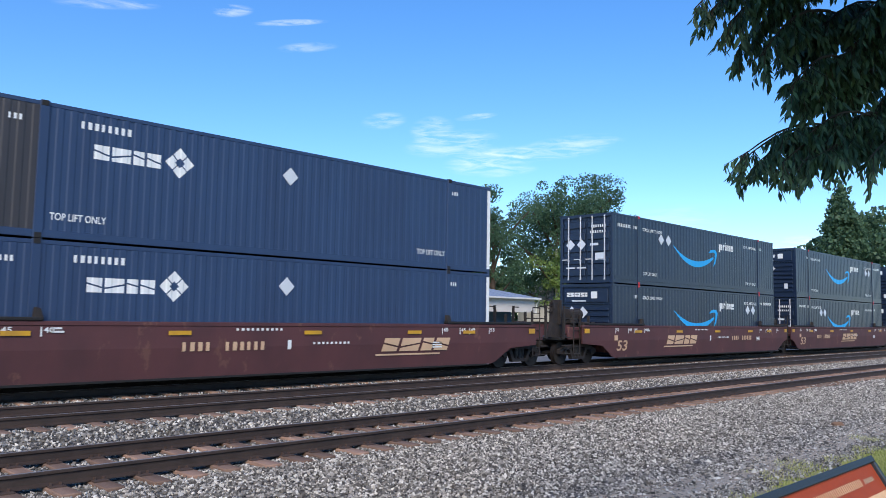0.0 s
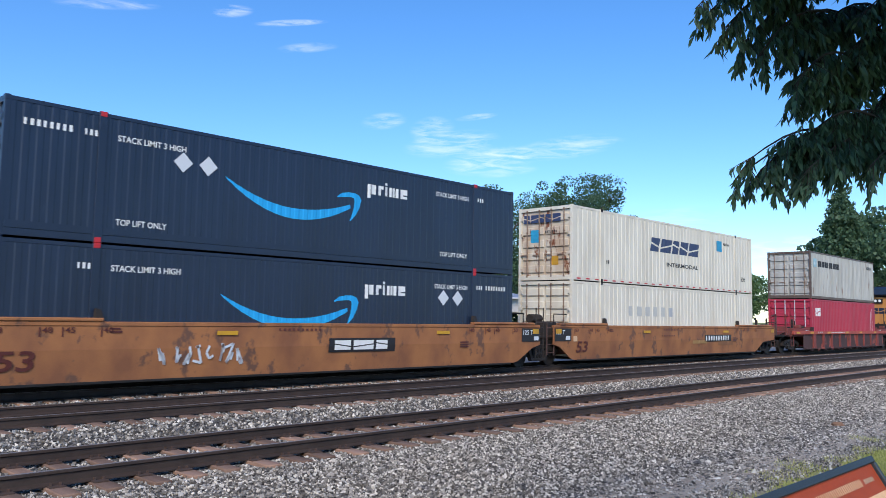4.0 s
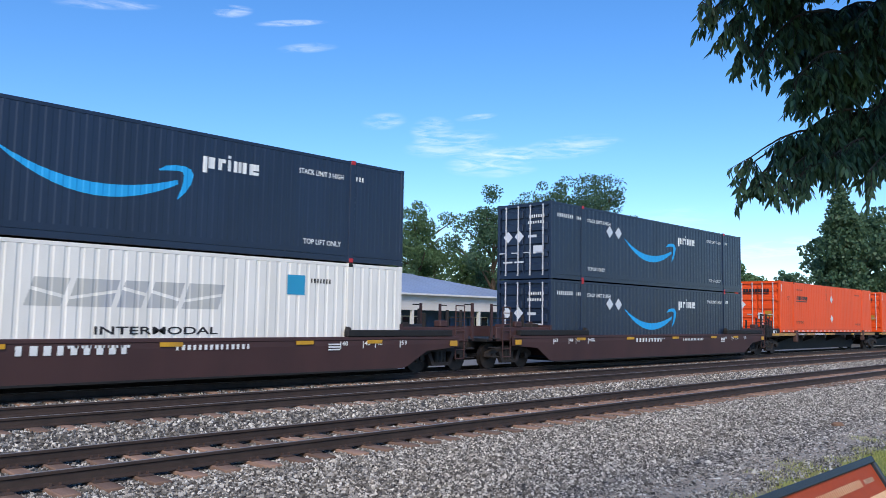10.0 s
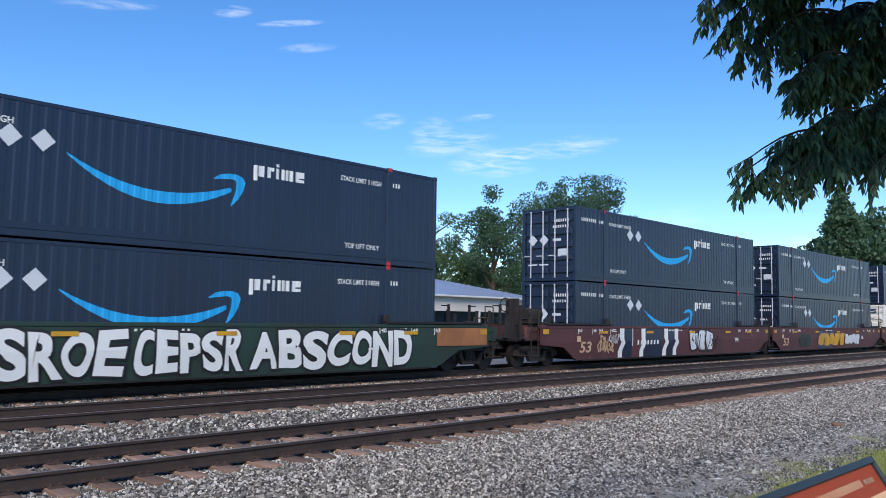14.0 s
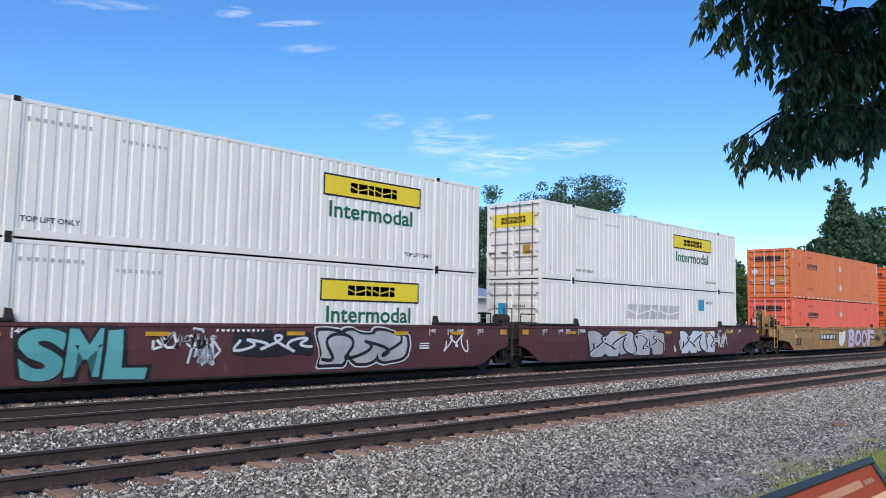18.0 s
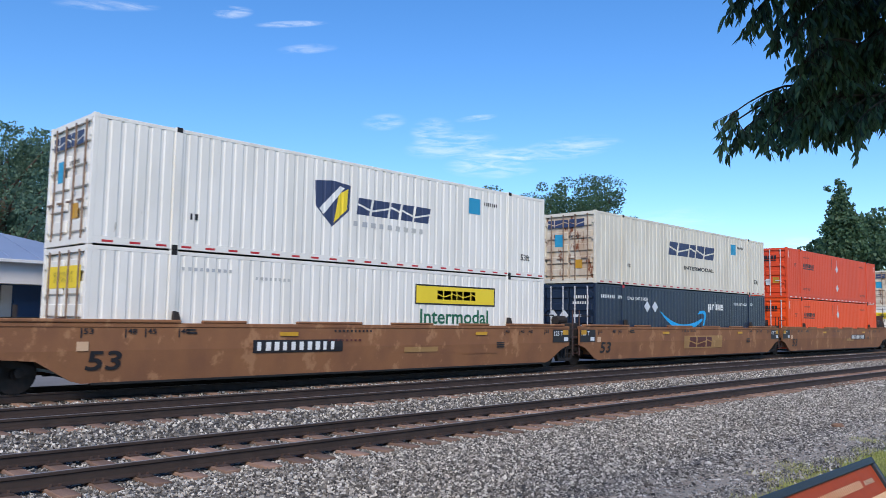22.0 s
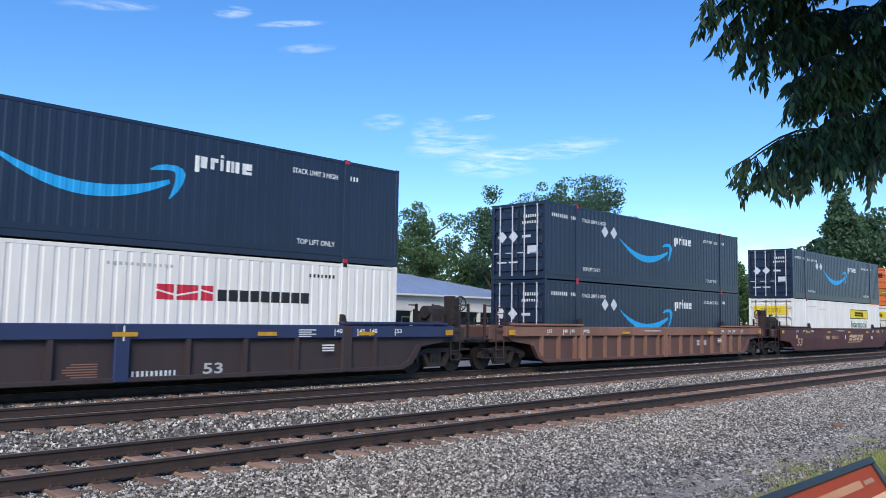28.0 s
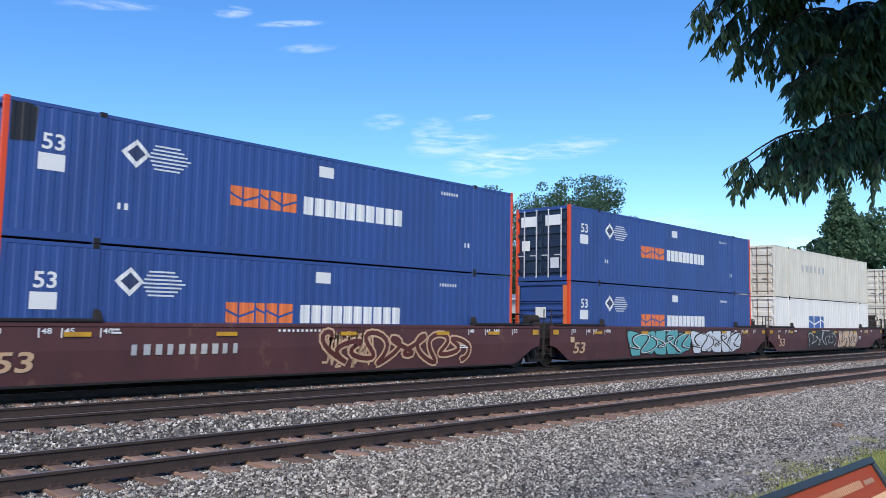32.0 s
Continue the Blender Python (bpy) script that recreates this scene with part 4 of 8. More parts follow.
def end_gear(car, side, x_in, x_out, body, coupled, seed=0, low=False):
    """Platform, bulkhead, rails, steps and coupler at one end; side is -1 or 1."""
    s = side
    a, b = sorted((x_in, x_out))
    gear = {"rust_tan": "rib_brown", "ttx_tan": "rib_brown", "green_car": "soot", "maroon": "soot", "rib_rust": "fec", "rib_umber": "fec", "rib_black": "soot"}.get(body, body)
    if coupled:
        part("end_platform", box(a, b - 0 if s < 0 else b, 0.15, 2 * MIDY - 0.15, 0.92, 1.04, bevel=0.02), M["dark"], car)
        bm = box(a + 0.35 if s < 0 else a, b if s < 0 else b - 0.35, 0.02, 0.12, 0.95, 1.42, bevel=0.02)
        part("end_sill", bm, M[body], car)
        part("end_sill", box(a + 0.35 if s < 0 else a, b if s < 0 else b - 0.35, 2 * MIDY - 0.12, 2 * MIDY - 0.02, 0.95, 1.42), M[body], car)
        part("centre_sill", box(min(x_out + 0.0, x_in), max(x_out, x_in), MIDY - 0.28, MIDY + 0.28, 0.62, 0.96, bevel=0.03), M["soot"], car)
        bm = bmesh.new()
        xo = x_out + s * 0.05
        bx(bm, min(x_out - s * 0.1, x_out + s * 0.42), max(x_out - s * 0.1, x_out + s * 0.42), MIDY - 0.1, MIDY + 0.1, 0.72, 0.92, bevel=0.03)
        bx(bm, min(x_out + s * 0.3, x_out + s * 0.62), max(x_out + s * 0.3, x_out + s * 0.62), MIDY - 0.17, MIDY + 0.17, 0.64, 1.0, bevel=0.05)
        part("coupler", bm, M["soot"], car)
        for y in (0.08, 2 * MIDY - 0.08):
            bm = bmesh.new()
            tube_path(bm, [(x_out - s * 0.12, y, 1.0), (x_out - s * 0.12, y, 2.15), (x_out - s * 0.5, y, 2.15)], 0.02)
            part("grab_rail", bm, M["dark"], car)
        for k in range(3):
            part("step", box(min(x_out - s * 0.1, x_out - s * 0.5), max(x_out - s * 0.1, x_out - s * 0.5), 0.0, 0.16, 0.42 + k * 0.3, 0.45 + k * 0.3), M["soot"], car)
        bm = bmesh.new()
        xa, xb = x_out - s * 0.62, x_out - s * 1.02
        tube_path(bm, [(xa, -0.03, 0.42), (xa, -0.03, 2.1), (xb, -0.03, 2.1), (xb, -0.03, 0.42), (xa, -0.03, 0.42)], 0.02)
        for k in range(5):
            rod(bm, (xa, -0.03, 0.7 + 0.3 * k), (xb, -0.03, 0.7 + 0.3 * k), 0.014, 6)
        part("ladder", bm, M[gear], car)
        part("brake_pipe", tube_path(bmesh.new(), [(x_in, 0.3, 1.15), (x_out - s * 0.9, 0.3, 1.22), (x_out - s * 0.5, 0.5, 1.05)], 0.03), M["dark"], car)
        part("draft_bracket", plate([(x_in, 1.04), (x_in, 1.62), (x_in + s * 0.5, 1.5), (x_in + s * 1.2, 1.2), (x_in + s * 1.4, 1.04)], MIDY - 0.5, MIDY - 0.42), M[gear], car)
        part("control_box", box(min(x_in + s * 0.2, x_in + s * 0.6), max(x_in + s * 0.2, x_in + s * 0.6), 0.35, 0.8, 1.04, 1.55, bevel=0.03), M["soot"], car)
        part("placard", box(min(x_in + s * 0.75, x_in + s * 0.95), max(x_in + s * 0.75, x_in + s * 0.95), -0.005, 0.01, 1.1, 1.3), M["ink_pale"], car)
        for k, (fx, yp, zt) in enumerate(((0.14, 0.06, 2.2), (0.14, 2 * MIDY - 0.1, 2.2), (1.25, 0.12, 1.95), (2.1, 0.3, 1.85), (0.7, MIDY + 0.7, 2.0))):
            xp = x_out - s * fx
            part("end_post", box(xp - 0.035, xp + 0.035, yp - 0.03, yp + 0.05, 0.98, zt), M[gear if k < 2 else "soot"], car)
        part("side_rail", tube_path(bmesh.new(), [(x_out - s * 0.14, 0.04, 1.72), (x_out - s * 1.25, 0.1, 1.72)], 0.018), M["soot"], car)
        part("lever_bank", box(min(x_in + s * 0.9, x_in + s * 1.5), max(x_in + s * 0.9, x_in + s * 1.5), 0.5, 0.95, 1.04, 1.42, bevel=0.04), M["soot"], car)
        part("stake_pocket", box(min(x_in + s * 1.6, x_in + s * 1.95), max(x_in + s * 1.6, x_in + s * 1.95), 0.0, 0.3, 1.42, 1.62, bevel=0.03), M[gear], car)
        part("sign_frame", tube_path(bmesh.new(), [(x_in + s * 0.55, 0.0, 1.06), (x_in + s * 0.95, 0.0, 1.06), (x_in + s * 0.95, 0.0, 1.3), (x_in + s * 0.55, 0.0, 1.3), (x_in + s * 0.55, 0.0, 1.06)], 0.012, 4), M["ink_pale"], car)
        if (seed, s) in STANDS:
            at = lambda u: x_out - s * u
            part("brake_stand", plate([(at(-0.1), 1.04), (at(0.8), 1.04), (at(0.66), 1.5), (at(0.44), 1.8), (at(0.42), 2.36), (at(0.08), 2.36), (at(0.06), 1.6)], 0.52, 0.7), M[gear], car)
            part("stand_flange", box(min(at(0.38), at(0.48)), max(at(0.38), at(0.48)), 0.4, 0.85, 1.5, 2.44, bevel=0.01), M[gear], car)
            w = bmesh.new()
            hub = Vector((at(-0.06), 0.6, 2.2))
            tube_path(w, [hub + Vector((0, 0.24 * math.cos(k * 0.393), 0.24 * math.sin(k * 0.393))) for k in range(17)], 0.022)
            for k in range(3):
                rod(w, hub, hub + Vector((0, math.cos(k * 2.09), math.sin(k * 2.09))) * 0.24, 0.016, 6)
            rod(w, hub, hub + Vector((s * -0.2, 0, 0)), 0.03, 6)
            part("brake_wheel", w, M["soot"], car)
            part("valve_box", box(min(at(0.95), at(1.6)), max(at(0.95), at(1.6)), 0.3, 0.85, 1.5, 2.06, bevel=0.06), M["soot"], car)
            part("air_reservoir", rod(bmesh.new(), (at(0.9), 0.5, 1.9), (at(1.72), 0.5, 1.9), 0.2, 14), M[gear], car)
            part("box_bracket", plate([(at(0.9), 1.04), (at(1.7), 1.04), (at(1.55), 1.5), (at(1.0), 1.5)], 0.34, 0.42), M[gear], car)
        else:
            part("valve_box", box(min(x_in + s * 1.55, x_in + s * 1.75), max(x_in + s * 1.55, x_in + s * 1.75), 0.2, 0.5, 1.04, 1.4, bevel=0.02), M["soot"], car)
            part("air_reservoir", rod(bmesh.new(), (x_in + s * 1.5, 0.75, 1.28), (x_in + s * 0.6, 0.75, 1.28), 0.21, 14), M["dark"], car)
        part("uncoupling_rod", tube_path(bmesh.new(), [(x_out - s * 0.02, 0.05, 1.0), (x_out - s * 0.02, MIDY - 0.2, 1.0), (x_out + s * 0.35, MIDY - 0.1, 0.95)], 0.016), M["dark"], car)
        part("air_hose", tube_path(bmesh.new(), [(x_out + s * 0.05, MIDY - 0.3, 0.85), (x_out + s * 0.25, MIDY - 0.32, 0.5), (x_out + s * 0.5, MIDY - 0.3, 0.42)], 0.028), M["dark"], car)
    else:
        part("end_platform", box(a, b, 0.25, 2 * MIDY - 0.25, 0.8, 0.95, bevel=0.02), M["dark"], car)
        for y in () if low else (0.2, 2 * MIDY - 0.3):
            bm = tube_path(bmesh.new(), [((x_in + x_out) / 2, y, 0.9), ((x_in + x_out) / 2, y, 1.9), (x_in, y, 1.9)], 0.022)
            part("grab_rail", bm, M["dark"], car)
        if low:
            return
        bm = bmesh.new()
        xa, xb = (x_out + 0.02, x_out + 0.44) if s < 0 else (x_out - 0.44, x_out - 0.02)
        for x in (xa, xb):
            rod(bm, (x, -0.08, 0.42), (x, -0.08, 2.1 if seed % 2 else 1.5), 0.022, 6)
        for k in range(4):
            rod(bm, (xa, -0.08, 0.5 + k * 0.3), (xb, -0.08, 0.5 + k * 0.3), 0.016, 6)
        part("ladder", bm, M["soot" if s > 0 else gear], car)
        if s < 0:
            part("deck_box", box(x_out + 0.55, x_out + 1.15, 0.3, 0.9, 0.95, 1.62, bevel=0.05), M["soot"], car)
            part("brake_drum", rod(bmesh.new(), (x_out + 0.5, 1.1, 1.72), (x_out + 1.1, 1.1, 1.72), 0.17, 12), M["soot"], car)
    if low:
        return
    part("bulkhead", box(min(x_in, x_in - s * 0.12), max(x_in, x_in - s * 0.12), -0.02, 2 * MIDY + 0.02, 0.4, 1.5), M[body], car)


def flank_sheet(xl, xr, y0, y1, mirror=False, top=1.46):
    bm = bmesh.new()
    poly(bm, [(xl, 0.9), (xl, top), (xr, top), (xr, 0.9)], y0, y1)
    lo = bmesh.new()
    pts = [(xl, 0.9), (xr, 0.9), (xr, 0.80), (LEN + 0.95, 0.70), (LEN + 0.22, 0.27), (LEN, 0.21), (0.0, 0.21), (-0.22, 0.27), (-0.95, 0.70), (xl, 0.80)]
    poly(bm, pts, y0, y1)
    for v in bm.verts:
        if v.co.z < 0.9:
            v.co.y += (0.9 - v.co.z) * (0.10 if not mirror else -0.10)
    lo.free()
    return bm


def well_car(label, kind, body, left, right, chord=None, panel=None, ink="ink_white", logo=None, art=None, seed=0, top=1.5):
    """One platform of a double-stack car. x = 0 is where its container begins."""
    c = thing("well_car", label, "rail car", "cars of the train")
    if body == "rust_tan":
        ink = "ink_brown"
    xl = -1.35 if left == "a" else -2.35
    xr = LEN + (1.35 if right == "a" else 2.35)
    ym, far = -0.17, 2 * MIDY + 0.17
    rng = random.Random(seed)
    if body == "fec":
        top = 1.14
    dz = top - 1.5
    if kind == "smooth":
        part("side_wall", flank_sheet(xl, xr, ym, ym + 0.05, top=top - 0.04), M[body], c)
        part("side_wall", flank_sheet(xl, xr, far - 0.05, far, True, top - 0.04), M[body], c)
        for y in (ym - 0.02, far - 0.12):
            part("top_chord", box(xl + 0.02, xr - 0.02, y, y + 0.14, top - 0.1, top, bevel=0.015), M[chord or body], c)
            part("bottom_flange", box(0.2, LEN - 0.2, y + 0.07, y + 0.2, 0.17, 0.22), M["dark"], c)
    else:
        panel = panel or body
        for sgn, y in ((1, ym), (-1, far)):
            lo, hi = sorted((y + sgn * 0.12, y + sgn * 0.16))
            part("side_panel", plate([(-0.15, 0.27), (LEN + 0.15, 0.27), (LEN + 0.5, 0.42), (LEN + 0.85, 0.84), (xr - 0.5, 0.96), (xr - 0.05, 1.14), (xl + 0.05, 1.14), (xl + 0.5, 0.96), (-0.85, 0.84), (-0.5, 0.42)], lo, hi), M[panel], c)
            lo, hi = sorted((y, y + sgn * 0.2))
            part("top_chord", box(xl, xr, lo, hi, 1.13, 1.48, bevel=0.02), M[chord or body], c)
            lo, hi = sorted((y + sgn * 0.0, y + sgn * 0.14))
            bc = box(-0.15, LEN + 0.15, lo, hi, 0.19, 0.30, bevel=0.015)
            poly(bc, [(LEN + 0.13, 0.19), (LEN + 0.13, 0.30), (LEN + 0.45, 0.48), (LEN + 0.8, 0.92), (LEN + 0.9, 0.82), (LEN + 0.55, 0.36)], lo, hi)
            poly(bc, [(-0.13, 0.19), (-0.13, 0.30), (-0.45, 0.48), (-0.8, 0.92), (-0.9, 0.82), (-0.55, 0.36)], lo, hi)
            part("bottom_chord", bc, M[body], c)
            ribs = (-0.1, 3.75, 5.15, 6.6, 9.75, 11.2, 12.6, LEN + 0.0) if body not in ("rib_rust", "rib_umber") else [-0.4 + 1.02 * k for k in range(17)]
            if chord == "blue_chord":
                ribs = (0.7, 3.4, 4.95, 6.42, 9.48, 11.0, 12.52, 15.2)
            for x in ribs if sgn > 0 else ribs[::4]:
                lo, hi = sorted((y + sgn * 0.005, y + sgn * 0.13))
                part("rib", box(x, x + 0.11, lo, hi, 0.29, 1.14), M["chord_tan" if body == "rib_rust" else "rib_chord" if body == "rib_umber" else "rib_umber" if body == "rib_brown" else body], c)
            for x in (1.75, 7.8, 14.05) if chord == "blue_chord" else (2.0, 8.25, 14.0):
                lo, hi = sorted((y - sgn * 0.015, y + sgn * 0.13))
                part("main_post", box(x, x + 0.34, lo, hi, 0.2, 1.46, bevel=0.02), M["rib_chord" if body == "rib_brown" else body if chord == "blue_chord" and x != 7.8 else chord or body], c)
    for x0, x1 in ((xl + 0.35, 2.15), (LEN - 2.15, xr - 0.35)):
        part("walkway", box(x0, x1, ym - 0.05, 0.02 - 0.03, top, 1.58 + dz * 0.7, bevel=0.02), M["dark" if body in ("maroon", "fec", "green_car") else (chord or body)], c)
        part("container_guide", plate([(x1 - 0.18 if x0 < 5 else x0, 1.58 + dz), (x1 if x0 < 5 else x0 + 0.18, 1.58 + dz), (x1 - 0.06 if x0 < 5 else x0 + 0.12, 1.76 + dz), (x1 - 0.16 if x0 < 5 else x0 + 0.02, 1.78 + dz)], ym, ym + 0.12), M["soot"], c)
        part("walkway", box(x0, x1, 2 * MIDY + 0.03, far + 0.05, top, 1.58 + dz * 0.7), M["dark"], c)
    for x in (0.3, 15.5):
        part("floor_beam", box(x, x + 0.4, 0.0, 2 * MIDY, 0.2, 0.29), M["dark"], c)
    if body in ("ttx_tan", "khaki"):
        for x0, x1 in ((2.7, 3.9), (5.4, 7.6), (8.7, 10.4), (11.6, 13.0)):
            part("top_pad", box(x0, x1, ym - 0.03, ym + 0.1, 1.5, 1.57, bevel=0.025), M[body], c)
    end_gear(c, -1, -0.06, -1.67 if left == "a" else -3.35, body, left == "c", seed)
    end_gear(c, 1, LEN + 0.06, LEN + (1.67 if right == "a" else 3.35), body, right == "c", seed)
    truck(c, -1.67 if left == "a" else -2.0)
    if right == "c":
        truck(c, LEN + 2.0)
    # markings
    if kind == "smooth" and body in ("khaki", "ttx_tan", "rust_tan"):
        for end, p0, p1 in ((left, xl + 0.03, -0.3), (right, LEN + 0.3, xr - 0.03)):
            if end == "a":
                part("end_patch", quad(bmesh.new(), p0, p1, 0.92, 1.38, ym - 0.021), M["ink_black"], c, "black painted end patch")
                part("lettering", letters(bmesh.new(), "125 T", p0 + 0.08, p0 + 0.62, 1.16, 1.32, ym - 0.024), M["ink_pale"], c)
                part("reflector", quad(bmesh.new(), p1 - 0.34, p1 - 0.08, 0.96, 1.1, ym - 0.024), M["ink_pale"], c)
    bm = bmesh.new()
    for x in (1.35, 4.85, 8.6, 12.3, 14.7) if body in ("maroon", "fec", "green_car") else (4.7, 7.72, 11.35, 14.6) if chord == "blue_chord" else (4.85, 12.3):
        quad(bm, x, x + 0.56, 1.2 + dz * 0.7, 1.3 + dz * 0.7, ym - 0.037)
    quad(bm, xl + 0.08, xl + 0.42, 1.19 + dz, 1.36 + dz, ym - 0.037)
    quad(bm, xr - 0.45, xr - 0.12, 1.19 + dz, 1.36 + dz, ym - 0.037)
    part("reflector", bm, M["ink_amber"], c, "amber reflective patches")
    y = ym - 0.022
    bm = bmesh.new()
    for x, feet in ((-0.1, "53"), (0.85, "48"), (1.3, "45"), (2.1, "40"), (LEN - 2.4, "40"), (LEN - 1.6, "45"), (LEN - 1.15, "48"), (LEN - 0.2, "53")):
        quad(bm, x, x + 0.03, 1.18 + dz, 1.38 + dz, y)
        letters(bm, feet, x + 0.06, x + 0.27, 1.26 + dz, 1.38 + dz, y)
    bars(bm, 2.3, 2.9, 1.26 + dz, 1.30 + dz, 1, y), bars(bm, 2.3, 2.8, 1.33 + dz, 1.37 + dz, 1, y)
    for k in range(3):
        bars(bm, LEN - 2.5 - 0.3, LEN - 1.9, 0.82 - k * 0.07 + 0.1, 0.86 - k * 0.07 + 0.1, 1, y)
    if chord != "blue_chord":
        bars(bm, 6.6, 8.0, 1.30 + dz, 1.36 + dz, 10, y)
    part("small_lettering", bm, M[ink], c)
    if kind == "smooth" and body not in ("fec", "green_car") and seed not in (20, 21, 22):
        bm = letters(bmesh.new(), "53", 0.04, 0.78, 0.48, 0.90, y, slant=0.12, bold=0.02)
        car_paint(c, bm, "ink_tan" if body == "maroon" else ink)
        bm = quad(bmesh.new(), -0.17, 0.08, 0.9, 1.1, y)
        car_paint(c, bm, "ink_tan")
    elif kind != "smooth" and body == "rib_black":
        part("lettering", letters(bmesh.new(), "53", 9.98, 10.5, 0.3, 0.56, ym + 0.115), M["ink_ghost"], c, "faded grey numerals")
        part("brand_marking", bars(bmesh.new(), 8.25, 9.35, 0.27, 0.42, 10, ym + 0.115), M["ink_pale"], c)
        logo_bm = bmesh.new()
        for k in range(6):
            quad(logo_bm, 6.72 + 0.09 * abs(k - 2.5), 7.5, 0.32 + 0.055 * k, 0.345 + 0.055 * k, ym + 0.115)
        part("brand_marking", logo_bm, M["rib_chord"], c, "faint red-brown striped mark")
        bm = bmesh.new()
        for k in range(4):
            quad(bm, 12.6, 13.0 + 0.15 * (k % 2), 1.17 + 0.055 * k, 1.195 + 0.055 * k, ym - 0.006)
        quad(bm, 7.96, 8.0, 1.1, 1.44, ym - 0.019)
        part("small_lettering", bm, M["ink_white"], c)
    for a in art or ():
        k, m = a[0], a[1]
        bm = bmesh.new()
        yy = y if kind == "smooth" else ym + 0.114
        if k == "word":
            word_blocks(bm, *a[2:6], n=a[6], slant=a[7] if len(a) > 7 else 0, y=yy)
            nm = "brand_marking"
        elif k == "text":
            letters(bm, a[2], *a[3:7], y=yy)
            nm = "lettering"
        elif k == "bubble":
            bubble(bm, *a[2:9], y=yy)
            nm = "graffiti"
        elif k == "wild":
            wild(bm, *a[2:9], y=yy - a[9])
            nm = "graffiti"
        elif k == "bars":
            bars(bm, *a[2:6], n=a[6], y=yy)
            nm = "number_stencil"
        elif k == "quad":
            quad(bm, *a[2:6], y=yy + 0.001)
            nm = "painted_panel"
        elif k == "zig":
            x = a[2]
            flat(bm, [(x + 0.1, 1.4), (x + 0.42, 1.4), (x + 0.42, 0.95), (x + 0.52, 0.82), (x + 0.3, 0.5), (x + 0.34, 0.24), (x + 0.02, 0.24), (x, 0.5), (x + 0.22, 0.85), (x + 0.1, 0.98)], yy - 0.003)
            nm = "graffiti"
        elif k == "blob":
            blobs(bm, *a[2:6], n=a[6], seed=a[7], grow=a[8] if len(a) > 8 else 0, y=yy + 0.002 - (a[9] if len(a) > 9 else 0))
            nm = "graffiti"
        elif k == "scrawl":
            rs = random.Random(a[7])
            for i in range(a[6]):
                x = a[2] + (a[3] - a[2]) * i / a[6]
                pts = [(x + rs.uniform(0, 0.3), a[4] + (a[5] - a[4]) * rs.random()) for _ in range(5)]
                for (ax, az), (bx2, bz) in zip(pts, pts[1:]):
                    d = Vector((bx2 - ax, 0, bz - az))
                    if d.length < 0.02:
                        continue
                    nrm = Vector((-d.z, 0, d.x)).normalized() * 0.03
                    flat(bm, [(ax - nrm.x, az - nrm.z), (bx2 - nrm.x, bz - nrm.z), (bx2 + nrm.x, bz + nrm.z), (ax + nrm.x, az + nrm.z)], yy - 0.004)
            nm = "graffiti"
        if kind == "smooth":
            car_paint(c, bm, m, nm)
        else:
            part(nm, bm, M[m], c)
    return c


def bnsf_art(logo_x=3.9, num_x=10.5, ink="ink_tan"):
    return [("word", "ink_tan", logo_x + 0.1, logo_x + 2.9, 0.70, 1.08, 4, 0.35), ("quad", "ink_tan", logo_x - 0.1, logo_x + 2.5, 0.58, 0.63), ("bars", "ink_tan", num_x, num_x + 0.8, 0.82, 1.03, 4), ("bars", "ink_tan", num_x + 1.12, num_x + 2.3, 0.82, 1.03, 6),
            ("bars", "ink_white", 8.1, 8.35, 0.82, 1.06, 1), ("bars", "ink_white", 8.9, 10.2, 0.94, 1.0, 9)]


def dttx_art(x=3.0, black=True):
    a = []
    if black:
        a.append(("quad", "ink_black", x - 0.12, x + 2.7, 0.78, 1.10))
    a += [("bars", "ink_white" if black else "ink_brown", x, x + 2.55, 0.83, 1.05, 10), ("bars", "ink_brown", 6.4, 7.6, 1.05, 1.1, 8), ("quad", "khaki", 9.2, 10.6, 0.7, 0.85), ("quad", "ttx_tan", 11.8, 13.4, 0.6, 0.8)]
    return a


def tags(seed, x0=1.0, x1=15.0, fill="ink_pale", edge="ink_black", zones=None):
    """A sprayed piece: an outlined field of lapping shapes with dark and light line work over it."""
    a = []
    for z0, z1, n, f in zones or ((x0, x1, 8, fill),):
        a.append(("blob", edge, z0, z1, 0.32, 1.30, n, seed, 0.07))
        a.append(("blob", f, z0, z1, 0.32, 1.30, n, seed, 0.01, 0.004))
        a.append(("wild", edge, z0, z1, 0.38, 1.26, n, seed, 0.10, 0.006))
        a.append(("wild", "ink_white", z0 + 0.08, z1 + 0.08, 0.40, 1.24, n, seed, 0.03, 0.010))
    return a


